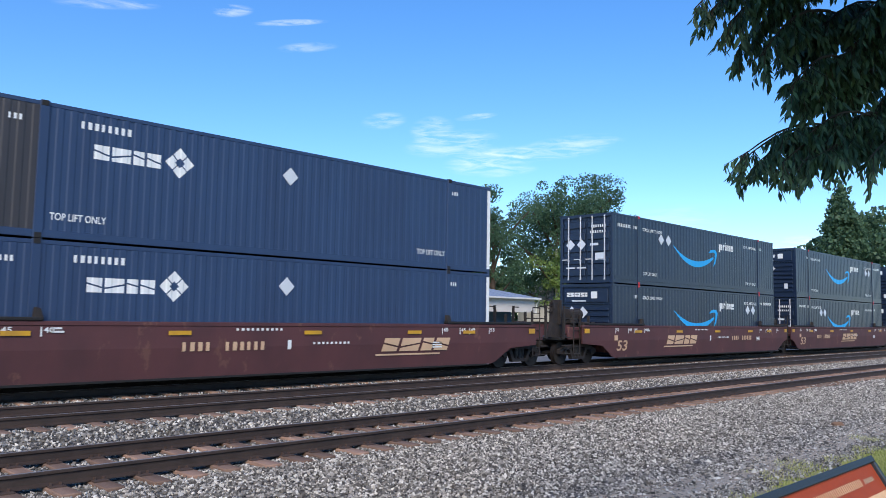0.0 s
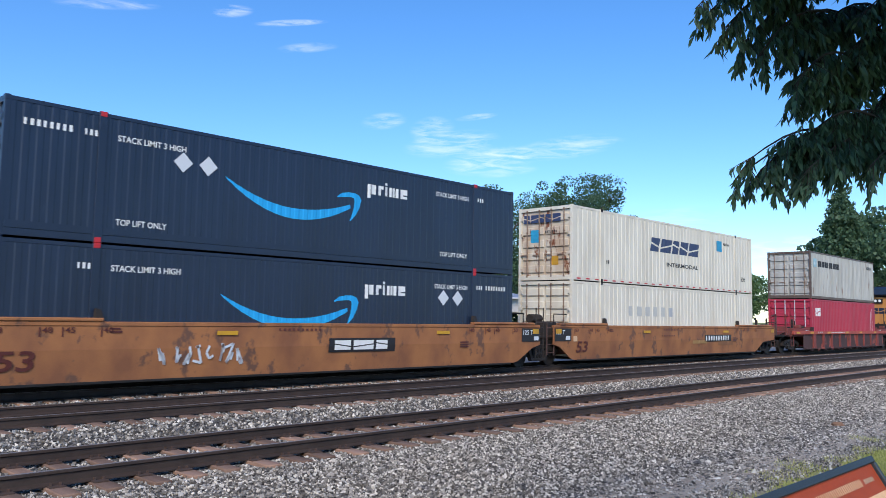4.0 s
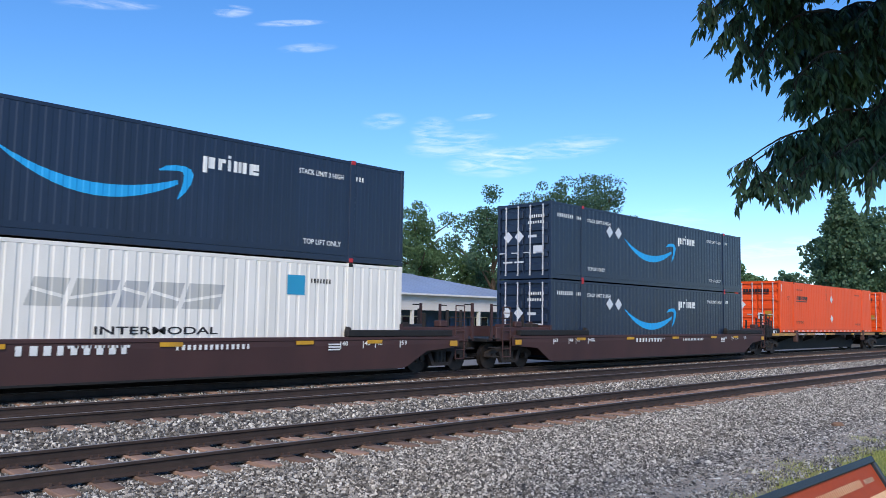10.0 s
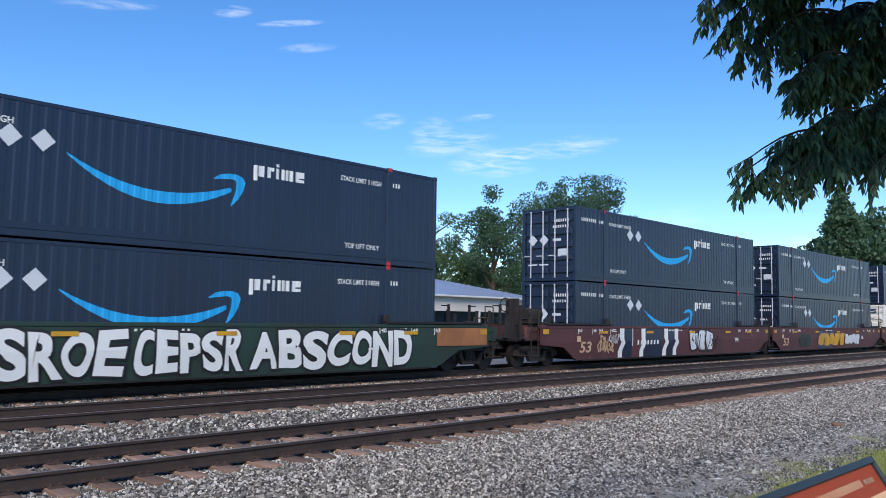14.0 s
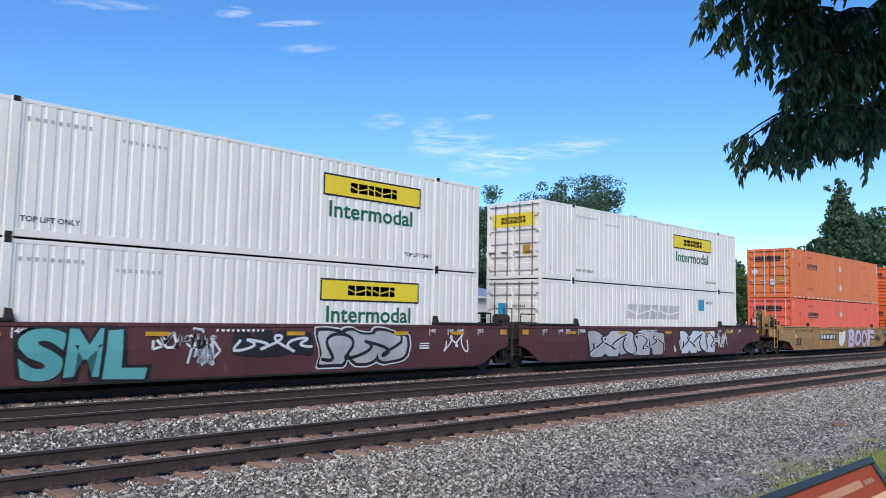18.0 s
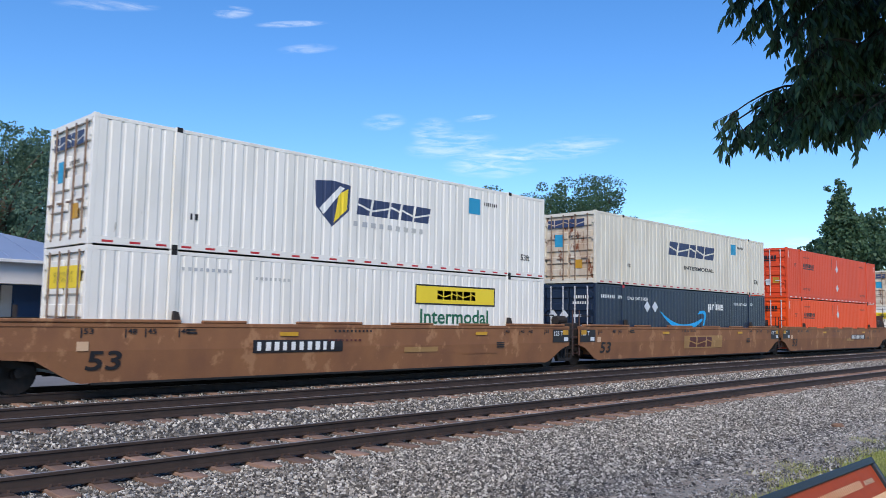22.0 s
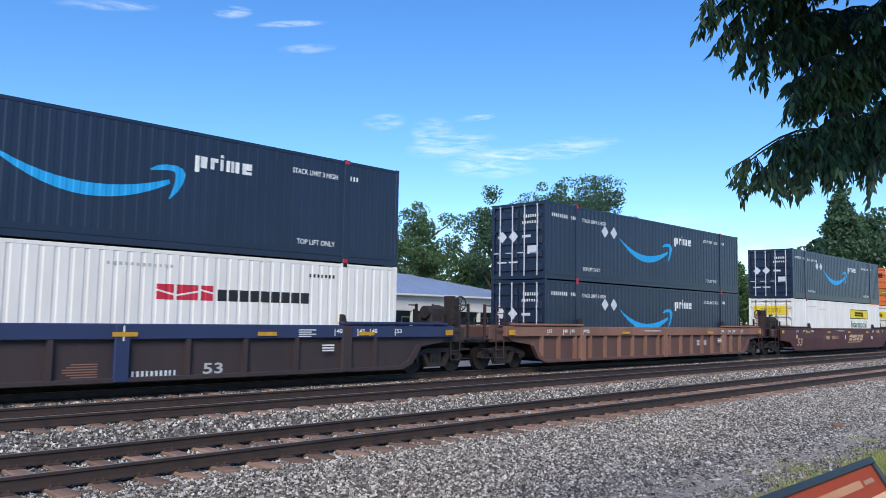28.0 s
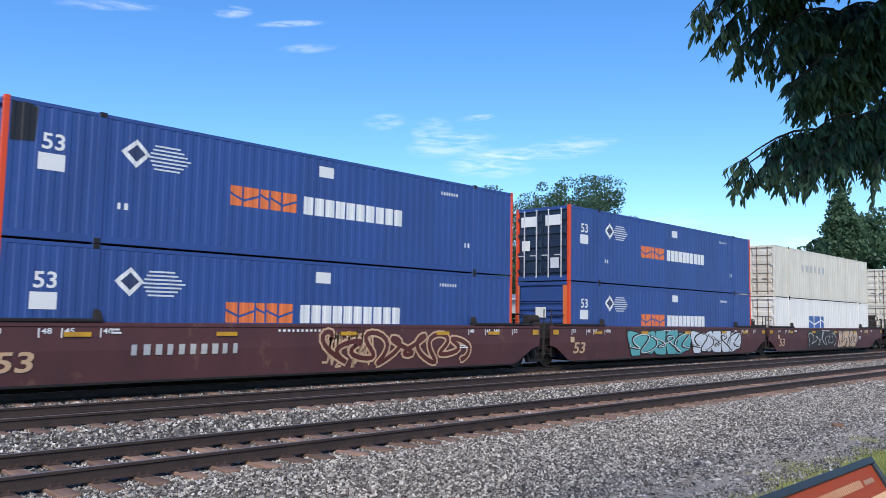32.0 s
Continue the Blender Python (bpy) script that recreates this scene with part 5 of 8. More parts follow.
def spine_car(label, left, right, seed=0):
    """Open spine car: a deep centre beam with short side brackets that carry one container."""
    c = thing("spine_car", label, "rail car", "cars of the train")
    part("centre_beam", plate([(-1.4, 1.05), (LEN + 1.4, 1.05), (LEN + 1.4, 0.7), (LEN - 0.5, 0.62), (LEN - 1.5, 0.17), (1.5, 0.17), (0.5, 0.62), (-1.4, 0.7)], MIDY - 0.32, MIDY + 0.32), M["dark"], c)
    for x in (-1.1 if left == "c" else -0.1, LEN - 1.9 if right == "c" else LEN - 2.5):
        for y in (-0.05, 2 * MIDY - 0.05):
            part("side_beam", box(x, x + 3.0, y, y + 0.10, 1.0, 1.16, bevel=0.01), M["khaki"], c, "worn yellow side beam")
        part("deck_plate", box(x, x + 3.0, 0.05, 2 * MIDY - 0.05, 1.08, 1.14), M["dark"], c)
    for y in (-0.05, 2 * MIDY - 0.05):
        part("side_rail", box(1.92, 8.6, y, y + 0.08, 1.03, 1.15, bevel=0.01), M["khaki"], c, "worn yellow side rail")
        part("side_rail", box(8.6, LEN - 1.92, y + 0.02, y + 0.08, 1.03, 1.15), M["dark"], c)
    for x in (3.2, 5.0, 6.8, 10.4, 12.2):
        part("side_bracket", plate([(x, 1.04), (x + 0.3, 1.04), (x + 0.22, 0.86), (x + 0.08, 0.86)], -0.02, 0.1), M["soot"], c)
    bm = bmesh.new()
    for x in (-0.9, 0.4, 6.9, 11.7):
        quad(bm, x, x + 0.55, 1.04, 1.13, -0.054)
    part("reflector", bm, M["ink_amber"], c)
    for x0, x1 in ((2.4, 3.7), (5.05, 6.85)):
        part("stencil_patch", quad(bmesh.new(), x0, x1, 1.035, 1.145, -0.0535), M["ink_black"], c)
    part("small_lettering", bars(bars(bmesh.new(), 2.5, 3.6, 1.05, 1.135, 8, -0.056, seed), 5.15, 6.75, 1.05, 1.135, 10, -0.056, seed), M["ink_white"], c)
    for x in (0.55, 2.2, LEN / 2 - 2, LEN / 2 + 2, LEN - 2.2, LEN - 0.8):
        part("cross_arm", plate([(0.0, 1.08), (2 * MIDY, 1.08), (2 * MIDY, 0.98), (MIDY + 0.3, 0.6), (MIDY - 0.3, 0.6), (0.0, 0.98)], 0, 0.16), M["dark"], c).matrix_basis = pose(x, 0, 0, 0, 0, 90) @ Matrix.Identity(4)
    for x in (2.05, LEN - 2.2):
        part("pedestal", box(x, x + 0.28, -0.1, 0.12, 0.66, 1.32, bevel=0.03), M["rib_brown"], c)
    end_gear(c, -1, -0.06, -1.67 if left == "a" else -2.6, "dark", left == "c", seed, True)
    end_gear(c, 1, LEN + 0.06, LEN + (1.67 if right == "a" else 2.6), "dark", right == "c", seed, True)
    truck(c, -1.67 if left == "a" else -0.9)
    if right == "c":
        truck(c, LEN + 0.9)
    return c


def red_car():
    """Worn red all-purpose car with ribbed sides that carries the two sea containers."""
    c = thing("well_car", "worn red ribbed container car with sooty side panels", "rail car", "cars of the train")
    for y, s in ((-0.17, 1), (2 * MIDY + 0.17, -1)):
        lo, hi = sorted((y + s * 0.1, y + s * 0.13))
        part("side_panel", box(-1.55, 13.75, lo, hi, 0.26, 1.1), M["red_panel"], c)
        lo, hi = sorted((y, y + s * 0.16))
        part("top_chord", box(-3.2, 16.0, lo, hi, 1.06, 1.27, bevel=0.02), M["red_chord"], c)
        part("bottom_chord", box(-1.5, 13.7, lo, hi, 0.2, 0.27), M["red_panel"], c)
        for x, w in ((-0.15, 0.34), (1.5, 0.12), (2.97, 0.12), (4.45, 0.12), (6.0, 0.13), (6.32, 0.15), (7.8, 0.12), (9.2, 0.12), (10.7, 0.12), (12.05, 0.3)):
            lo, hi = sorted((y + s * 0.005, y + s * 0.11))
            part("rib", plate([(x - 0.03, 0.25), (x + w + 0.03, 0.25), (x + w, 0.55), (x + w, 1.07), (x, 1.07), (x, 0.55)], lo, hi), M["red_car"], c)
        for k in range(11 if s > 0 else 0):
            x = -0.55 + 1.15 * k
            lo, hi = sorted((y + s * 0.03, y + s * 0.15))
            part("foot_plate", plate([(x, 0.21), (x + 0.36, 0.21), (x + 0.3, 0.1), (x + 0.06, 0.1)], lo, hi), M["red_panel"], c)
    for x in (-3.2, 12.5):
        part("end_platform", box(x, x + 3.4, 0.0, 2 * MIDY, 1.0, 1.2, bevel=0.02), M["red_car"], c)
        part("guide_plate", plate([(x + 0.8, 1.2), (x + 2.4, 1.2), (x + 2.2, 1.34), (x + 1.0, 1.34)], 0.1, 0.5), M["red_car"], c)
    part("container_guide", box(-0.28, -0.14, -0.16, 0.0, 1.27, 1.5, bevel=0.015), M["soot"], c)
    for x in (0.4, 4.0, 8.0, 11.5):
        part("floor_beam", box(x, x + 0.4, 0, 2 * MIDY, 0.2, 0.29), M["dark"], c)
    bm = bmesh.new()
    for x in (-0.75, 2.1, 5.5, 8.2, 11.3, -2.9, 15.2):
        quad(bm, x, x + 0.55, 1.11, 1.22, -0.174)
    part("reflector", bm, M["ink_amber"], c)
    part("small_lettering", bars(bmesh.new(), 2.8, 5.3, 1.13, 1.2, 18, -0.174), M["ink_white"], c)
    part("small_lettering", bars(bmesh.new(), 0.5, 1.4, 1.13, 1.22, 3, -0.174), M["ink_ghost"], c)
    end_gear(c, -1, -0.06, -4.0, "red_car", True, 91)
    end_gear(c, 1, 12.6, 16.2, "red_car", True, 92)
    truck(c, -2.6), truck(c, 14.8)
    return c


def loco_truck(l, x0):
    t = part("truck", box(x0 - 0.3, x0 + 0.3, 0.4, 2 * MIDY - 0.4, 0.5, 0.95), M["loco_grey"], l)
    for y in (0.22, 2 * MIDY - 0.42):
        bm = bmesh.new()
        poly(bm, [(x0 - 2.15, 0.72), (x0 - 2.15, 1.02), (x0 - 1.2, 1.05), (x0 - 0.45, 1.25), (x0 + 0.45, 1.25), (x0 + 1.2, 1.05), (x0 + 2.15, 1.02), (x0 + 2.15, 0.72), (x0 + 1.5, 0.78), (x0 + 1.15, 0.5), (x0 + 0.7, 0.5),
                  (x0 + 0.42, 0.85), (x0 - 0.42, 0.85), (x0 - 0.7, 0.5), (x0 - 1.15, 0.5), (x0 - 1.5, 0.78)], y, y + 0.2)
        poly(bm, [(x0 - 1.0, 0.98), (x0 - 0.2, 1.3), (x0 + 0.2, 1.3), (x0 + 1.0, 0.98), (x0 + 0.9, 0.88), (x0, 1.18), (x0 - 0.9, 0.88)], y - 0.07 if y < 1 else y + 0.2, y if y < 1 else y + 0.27)
        part("side_frame", bm, M["loco_grey"], t)
        for sx in (-1.85, 0, 1.85):
            bm = box(x0 + sx - 0.2, x0 + sx + 0.2, y - 0.06 if y < 1 else y + 0.2, y if y < 1 else y + 0.26, 0.36, 0.72, bevel=0.04)
            rod(bm, (x0 + sx, y - 0.12 if y < 1 else y + 0.2, 0.53), (x0 + sx, y if y < 1 else y + 0.32, 0.53), 0.15, 12)
            part("axle_box", bm, M["loco_grey"], t)
        for sx in (-2.2, 2.1):
            part("brake_cylinder", rod(bmesh.new(), (x0 + sx - 0.2, y + 0.05, 0.98), (x0 + sx + 0.25, y + 0.05, 0.98), 0.13, 12), M["loco_grey"], t)
    for sx in (-1.5, 0.35, 1.2):
        part("traction_motor", box(x0 + sx - 0.4, x0 + sx + 0.4, 0.7, 2 * MIDY - 0.7, 0.24, 0.88, bevel=0.08), M["dark"], t)
    for sx in (-1.85, 0, 1.85):
        shared("wheel", WHEEL, t, pose(x0 + sx, MIDY - 0.75, 0.53) @ Matrix.Scale(1.25, 4))
        shared("wheel", WHEEL, t, pose(x0 + sx, MIDY + 0.75, 0.53, 0, 0, 180) @ Matrix.Scale(1.25, 4))
        part("axle", rod(bmesh.new(), (x0 + sx, 0.6, 0.53), (x0 + sx, 2 * MIDY - 0.6, 0.53), 0.1, 8), M["dark"], t)


def locomotive():
    """Six-axle road locomotive, cab at the far end of x. x = 0 at the rear platform's edge."""
    l = thing("locomotive", "dark blue diesel freight locomotive with yellow rear end and stripe", "locomotive")
    Y0, Y1 = 0.42, 2 * MIDY - 0.42
    yb = Y0 - 0.012
    part("frame", box(0.3, 22.2, 0.1, 2 * MIDY - 0.1, 1.28, 1.62, bevel=0.03), M["loco_blue"], l)
    for y in (-0.155, 2 * MIDY + 0.115):
        for k in range(12):
            part("walkway_stripe", box(1.2 + k * 1.7, 2.82 + k * 1.7, y, y + 0.04, 1.58, 1.70), M["soot" if k == 9 else "loco_stripe"], l, "yellow reflective walkway edge" if k != 9 else "")
        part("walkway", box(1.2, 21.6, min(y, y + 0.02) + (0.03 if y < 1 else -0.5), (y + 0.6 if y < 1 else y + 0.02), 1.62, 1.70), M["loco_blue"], l)
    part("rear_hood", box(2.45, 8.0, Y0, Y1, 1.68, 3.92, bevel=0.05), M["loco_blue"], l)
    part("rear_end", box(2.38, 2.46, Y0 + 0.05, Y1 - 0.05, 1.70, 3.88, bevel=0.03), M["loco_yellow"], l, "yellow rear hood end")
    part("end_marking", word_end(2.372, 0.75, 1.85, 2.55, 3.0, 3), M["loco_blue"], l)
    wing = plate([(2.0, 4.02), (2.5, 3.86), (8.3, 3.86), (8.55, 4.0), (8.3, 4.5), (8.1, 4.62), (2.4, 4.62), (2.1, 4.5)], -0.12, 2 * MIDY + 0.12)
    bmesh.ops.bevel(wing, geom=wing.edges[:], offset=0.02, segments=1, affect="EDGES")
    part("radiator_housing", wing, M["loco_blue"], l, "overhanging dark blue radiator housing")
    part("engine_hood", box(8.0, 13.9, Y0, Y1, 1.68, 4.42, bevel=0.08), M["loco_blue"], l)
    part("hood_roof", plate([(8.2, 4.40), (13.9, 4.40), (13.7, 4.52), (8.4, 4.52)], Y0 + 0.2, Y1 - 0.2), M["loco_blue"], l)
    part("exhaust_stack", box(9.6, 10.5, MIDY - 0.3, MIDY + 0.3, 4.5, 4.68, bevel=0.03), M["dark"], l)
    part("inverter_cabin", box(13.9, 17.6, 0.16, 2 * MIDY - 0.16, 1.68, 4.36, bevel=0.06), M["loco_blue"], l)
    cab = plate([(17.6, 1.68), (17.6, 4.28), (17.9, 4.42), (20.25, 4.42), (20.45, 4.2), (20.62, 3.42), (20.8, 3.32), (20.8, 1.68)], -0.02, 2 * MIDY + 0.02)
    part("cab", cab, M["loco_blue"], l)
    part("cab_roof", plate([(17.7, 4.36), (20.35, 4.36), (20.15, 4.52), (17.95, 4.52)], 0.05, 2 * MIDY - 0.05), M["loco_roof"], l, "dusty off-white cab roof")
    part("nose", plate([(20.7, 1.68), (20.7, 3.34), (20.95, 3.30), (22.1, 2.92), (22.2, 2.75), (22.2, 1.68)], 0.08, 2 * MIDY - 0.08), M["loco_blue"], l)
    for y in (-0.035, 2 * MIDY + 0.015):
        for x0, x1 in ((18.2, 18.58), (18.72, 19.22), (19.3, 19.82), (19.9, 20.22)):
            w = part("cab_window", box(x0, x1, y, y + 0.02, 3.38, 4.0), M["glass"], l)
            ym, fmat = (y - 0.01, M["ink_pale" if 18.6 < x0 < 19.5 else "soot"]) if y < 1 else (y, M["dark"])
            fr = box(x0 - 0.035, x0 - 0.004, ym, y + 0.03, 3.34, 4.04)
            bx(fr, x1 + 0.004, x1 + 0.035, ym, y + 0.03, 3.34, 4.04), bx(fr, x0 - 0.004, x1 + 0.004, ym, y + 0.03, 3.34, 3.376), bx(fr, x0 - 0.004, x1 + 0.004, ym, y + 0.03, 4.004, 4.04)
            part("window_frame", fr, fmat, w)
    part("sun_shade", plate([(18.66, 4.06), (20.0, 4.06), (19.9, 3.86), (18.76, 3.86)], -0.3, -0.05), M["loco_blue"], l)
    part("window_sill", box(18.66, 19.9, -0.12, -0.03, 3.28, 3.33), M["ink_pale"], l)
    part("sill_beam", box(1.0, 21.4, MIDY - 0.75, MIDY + 0.75, 0.86, 1.3), M["dark"], l)
    for x in (3.0, 4.9, 6.8, 16.5, 18.3, 20.2):
        part("sand_hose", tube_path(bmesh.new(), [(x, 0.1, 1.28), (x + 0.25, 0.06, 1.02), (x + 0.7, 0.08, 0.98), (x + 1.0, 0.12, 1.26)], 0.03), M["soot"], l)
    for x in (20.15, 20.45):
        part("data_plate", box(x, x + 0.2, -0.028, -0.02, 2.25 if x < 20.3 else 2.0, 2.45 if x < 20.3 else 2.22), M["ink_white"], l)
    for k, (x, z) in enumerate(((3.6, 3.78), (4.9, 2.9), (7.0, 3.5), (7.4, 2.5), (10.5, 3.95), (13.3, 3.3), (13.7, 2.1), (9.8, 2.05))):
        part("data_plate", box(x, x + 0.2, yb - 0.03, yb - 0.02, z, z + 0.06), M["ink_pale"], l)
    part("cab_door", box(17.72, 17.88, -0.03, -0.02, 1.75, 3.9), M["dark"], l)
    part("number_stencil", letters(bmesh.new(), "842", 18.45, 19.5, 2.86, 3.2, -0.026, bold=0.004), M["ink_gold"], l)
    part("bolt_marking", flat(flat(bmesh.new(), [(18.2, 2.70), (19.0, 2.70), (18.9, 2.56)], -0.026), [(18.8, 2.62), (19.7, 2.62), (19.0, 2.5)], -0.0265), M["ink_gold"], l)
    for x in (17.7, 19.1):
        bm = bmesh.new()
        for i in range(9):
            bx(bm, x, x + 1.1, -0.035, -0.02, 1.85 + i * 0.075, 1.89 + i * 0.075)
        part("louvre", bm, M["dark"], l)
    # hood doors, grilles, letters
    for i in range(4):
        x = 2.9 + i * 1.25
        d = part("hood_door", box(x, x + 1.15, yb - 0.01, Y0 + 0.005, 1.8, 3.7, bevel=0.012), M["loco_blue"], l)
        for k in range(2):
            part("door_grille", box(x + 0.1 + k * 0.55, x + 0.5 + k * 0.55, yb - 0.022, yb - 0.008, 1.95, 3.15), M["dark"], d)
    for i in range(7):
        x = 8.1 + i * 0.82
        part("hood_door", box(x, x + 0.78, yb - 0.006, Y0 + 0.005, 1.8, 4.05, bevel=0.01), M["loco_blue"], l)
    part("intake_grille", box(14.2, 15.15, 0.135, 0.17, 3.72, 4.22), M["dark"], l)
    for x in (15.5, 16.1, 17.05):
        g = part("intake_grille", box(x, x + 0.44, 0.135, 0.17, 3.6, 4.2), M["dark"], l)
        for k in range(4):
            part("grille_bar", box(x + 0.05 + k * 0.1, x + 0.08 + k * 0.1, 0.11, 0.135, 3.6, 4.2), M["loco_blue"], g)
    part("cabin_door", box(16.62, 16.98, 0.13, 0.17, 2.5, 4.1, bevel=0.012), M["loco_blue"], l)
    for x in (15.6, 16.6):
        part("louvre", box(x, x + 0.4, -0.095, -0.078, 2.0, 2.25), M["dark"], l)
    part("brand_marking", big_letters(8.5, 12.5, 2.42, 3.85, yb - 0.014), M["ink_gold"], l, "large faded gold letter shapes")
    part("cabinet_box", box(13.9, 17.5, -0.08, 0.16, 1.7, 2.5, bevel=0.03), M["loco_blue"], l)
    for y in (-0.14, 2 * MIDY + 0.14):
        bm = tube_path(bmesh.new(), [(2.2, y, 2.65), (12.6, y, 2.62), (13.3, y, 3.2), (17.2, y, 3.2)], 0.02)
        part("handrail", bm, M["dark"], l)
        for i in range(9):
            x = 2.3 + i * 1.3
            part("stanchion", rod(bmesh.new(), (x, y, 1.65), (x, y, 2.65), 0.02, 6), M["dark"], l)
    bm = bmesh.new()
    bx(bm, 8.6, 16.4, 0.05, 2 * MIDY - 0.05, 0.28, 0.9, bevel=0.12)
    part("fuel_tank", bm, M["loco_grey"], l)
    for x0, x1 in ((10.1, 11.9), (12.5, 14.3)):
        for y in (0.18, 2 * MIDY - 0.18):
            part("air_reservoir", rod(bmesh.new(), (x0, y, 1.08), (x1, y, 1.08), 0.24, 18), M["loco_grey"], l)
    part("filter_canister", rod(bmesh.new(), (8.35, 0.1, 0.85), (8.35, 0.1, 1.3), 0.2, 14), M["soot"], l)
    loco_truck(l, 5.0), loco_truck(l, 18.4)
    for x, s in ((0.3, -1), (22.1, 1)):
        part("end_plate", box(min(x, x + s * 0.12), max(x, x + s * 0.12), -0.05, 2 * MIDY + 0.05, 0.6, 1.75), M["dark"], l)
        part("coupler", box(min(x, x + s * 0.75), max(x, x + s * 0.75), MIDY - 0.16, MIDY + 0.16, 0.66, 1.0, bevel=0.05), M["soot"], l)
        for y in (0.0, 2 * MIDY):
            for k in range(4):
                part("step", box(min(x - s * 0.1, x - s * 0.85), max(x - s * 0.1, x - s * 0.85), y - 0.14 if y < 1 else y - 0.2, y + 0.2 if y < 1 else y + 0.14, 0.3 + k * 0.36, 0.34 + k * 0.36), M["loco_grey"], l)
            part("step_well", box(min(x - s * 0.9, x - s * 1.5), max(x - s * 0.9, x - s * 1.5), y - 0.12 if y < 1 else y - 0.3, y + 0.3 if y < 1 else y + 0.12, 0.35, 1.55), M["loco_grey"], l)
            part("grab_rail", tube_path(bmesh.new(), [(x - s * 0.08, y, 0.8), (x - s * 0.08, y, 2.6), (x - s * 0.6, y, 2.7)], 0.02), M["ink_pale"], l)
        part("end_handrail", tube_path(bmesh.new(), [(x, 0, 2.6), (x, 2 * MIDY, 2.6)], 0.02), M["dark"], l)
        for y in (0.6, MIDY, 2 * MIDY - 0.6):
            part("stanchion", rod(bmesh.new(), (x, y, 1.7), (x, y, 2.6), 0.02, 6), M["dark"], l)
        part("plow", plate([(x, 0.12), (x + s * 0.35, 0.1), (x + s * 0.1, 0.75), (x, 0.75)], 0.2, 2 * MIDY - 0.2), M["soot"], l)
    for k in range(3):
        part("roof_fan", rod(bmesh.new(), (3.4 + k * 1.6, MIDY, 4.6), (3.4 + k * 1.6, MIDY, 4.72), 0.62, 20), M["dark"], l)
    part("dynamic_brake_housing", box(10.9, 13.4, MIDY - 0.55, MIDY + 0.55, 4.45, 4.66, bevel=0.05), M["loco_blue"], l)
    horn = box(12.0, 12.5, MIDY - 0.1, MIDY + 0.1, 4.62, 4.76, bevel=0.02)
    for k in range(3):
        rod(horn, (11.75 + 0.15 * k, MIDY - 0.25 + 0.2 * k, 4.86), (12.35, MIDY - 0.25 + 0.2 * k, 4.84), 0.1, 10, 0.035)
    rod(horn, (12.25, MIDY, 4.7), (12.25, MIDY, 4.86), 0.05, 8)
    part("air_horn", horn, M["dark"], l)
    for i in range(16):
        part("side_louvre", box(8.2, 13.8, Y0 - 0.03, Y0 - 0.01, 1.84 + i * 0.03, 1.856 + i * 0.03), M["dark"], l)
    for x in (8.0, 13.9, 17.6):
        part("body_seam", box(x - 0.03, x + 0.03, -0.02 if x > 17 else Y0 - 0.035, Y0, 1.7, 4.2), M["dark"], l)
    for x in (9.2, 11.6, 14.6, 16.8):
        part("pipe_run", tube_path(bmesh.new(), [(x, 0.02, 1.3), (x + 0.15, 0.02, 1.12), (x + 0.9, 0.02, 1.1)], 0.035), M["soot"], l)
    part("fuel_filler", rod(bmesh.new(), (12.2, -0.02, 0.75), (12.2, 0.08, 0.75), 0.1, 10), M["ink_gold"], l)
    part("headlight_box", box(2.28, 2.4, MIDY - 0.1, MIDY + 0.55, 3.35, 3.7), M["dark"], l)
    for y in (MIDY + 0.08, MIDY + 0.38):
        part("headlight", rod(bmesh.new(), (2.25, y, 3.55), (2.29, y, 3.55), 0.1, 14), M["ink_white"], l)
    return l


def word_end(x, y0, y1, z0, z1, n):
    bm = word_blocks(bmesh.new(), y0, y1, z0, z1, n, y=0)
    for v in bm.verts:
        v.co = (x, 2 * MIDY - v.co.x, v.co.z)
    return bm


def big_letters(x0, x1, z0, z1, y):
    """Three massive plain shapes: a ring, a slotted block and an hourglass."""
    bm = bmesh.new()
    w, h = x1 - x0, z1 - z0
    def put(pts):
        flat(bm, [(x0 + a * w, z0 + b * h) for a, b in pts], y)
    for i in range(16):
        a0, a1 = radians(i * 22.5), radians((i + 1) * 22.5)
        put([(0.17 + 0.17 * math.cos(a0), 0.5 + 0.5 * math.sin(a0)), (0.17 + 0.17 * math.cos(a1), 0.5 + 0.5 * math.sin(a1)), (0.18 + 0.085 * math.cos(a1), 0.5 + 0.26 * math.sin(a1)), (0.18 + 0.085 * math.cos(a0), 0.5 + 0.26 * math.sin(a0))])
    for a, b, c, d in ((0.37, 0.62, 0.56, 1.0), (0.37, 0.62, 0.0, 0.44)):
        put([(a, c), (b, c), (b, d), (a, d)])
    put([(0.66, 1.0), (0.78, 0.5), (0.88, 0.5), (1.0, 1.0)]), put([(0.66, 0.0), (1.0, 0.0), (0.88, 0.5), (0.78, 0.5)])
    return bm

# ---- the train, car by car: start of its container along the train, lower box, upper box ----
def smooth(body, art, ink="ink_white", chord=None):
    return lambda lab, l, r, i: well_car(lab, "smooth", body, l, r, chord=chord, ink=ink, art=art, seed=i)


def ribbed(body, panel, chord, art=()):
    return lambda lab, l, r, i: well_car(lab, "ribbed", body, l, r, chord=chord, panel=panel, art=art, seed=i)


MAROON = "maroon smooth-sided double-stack well car with white stencils"
TAN = "grimy yellow-tan smooth-sided well car with black stencils"
RIBS = "rusty ribbed-side well car with faded orange top chord"
TRAIN = []


def couple(start, car, label, left, right, low, high):
    """Adds one car to the train: how its two ends are held (a: shared bogie, c: coupler) and what it carries."""
    TRAIN.append((start, car, label, left, right, low, high))


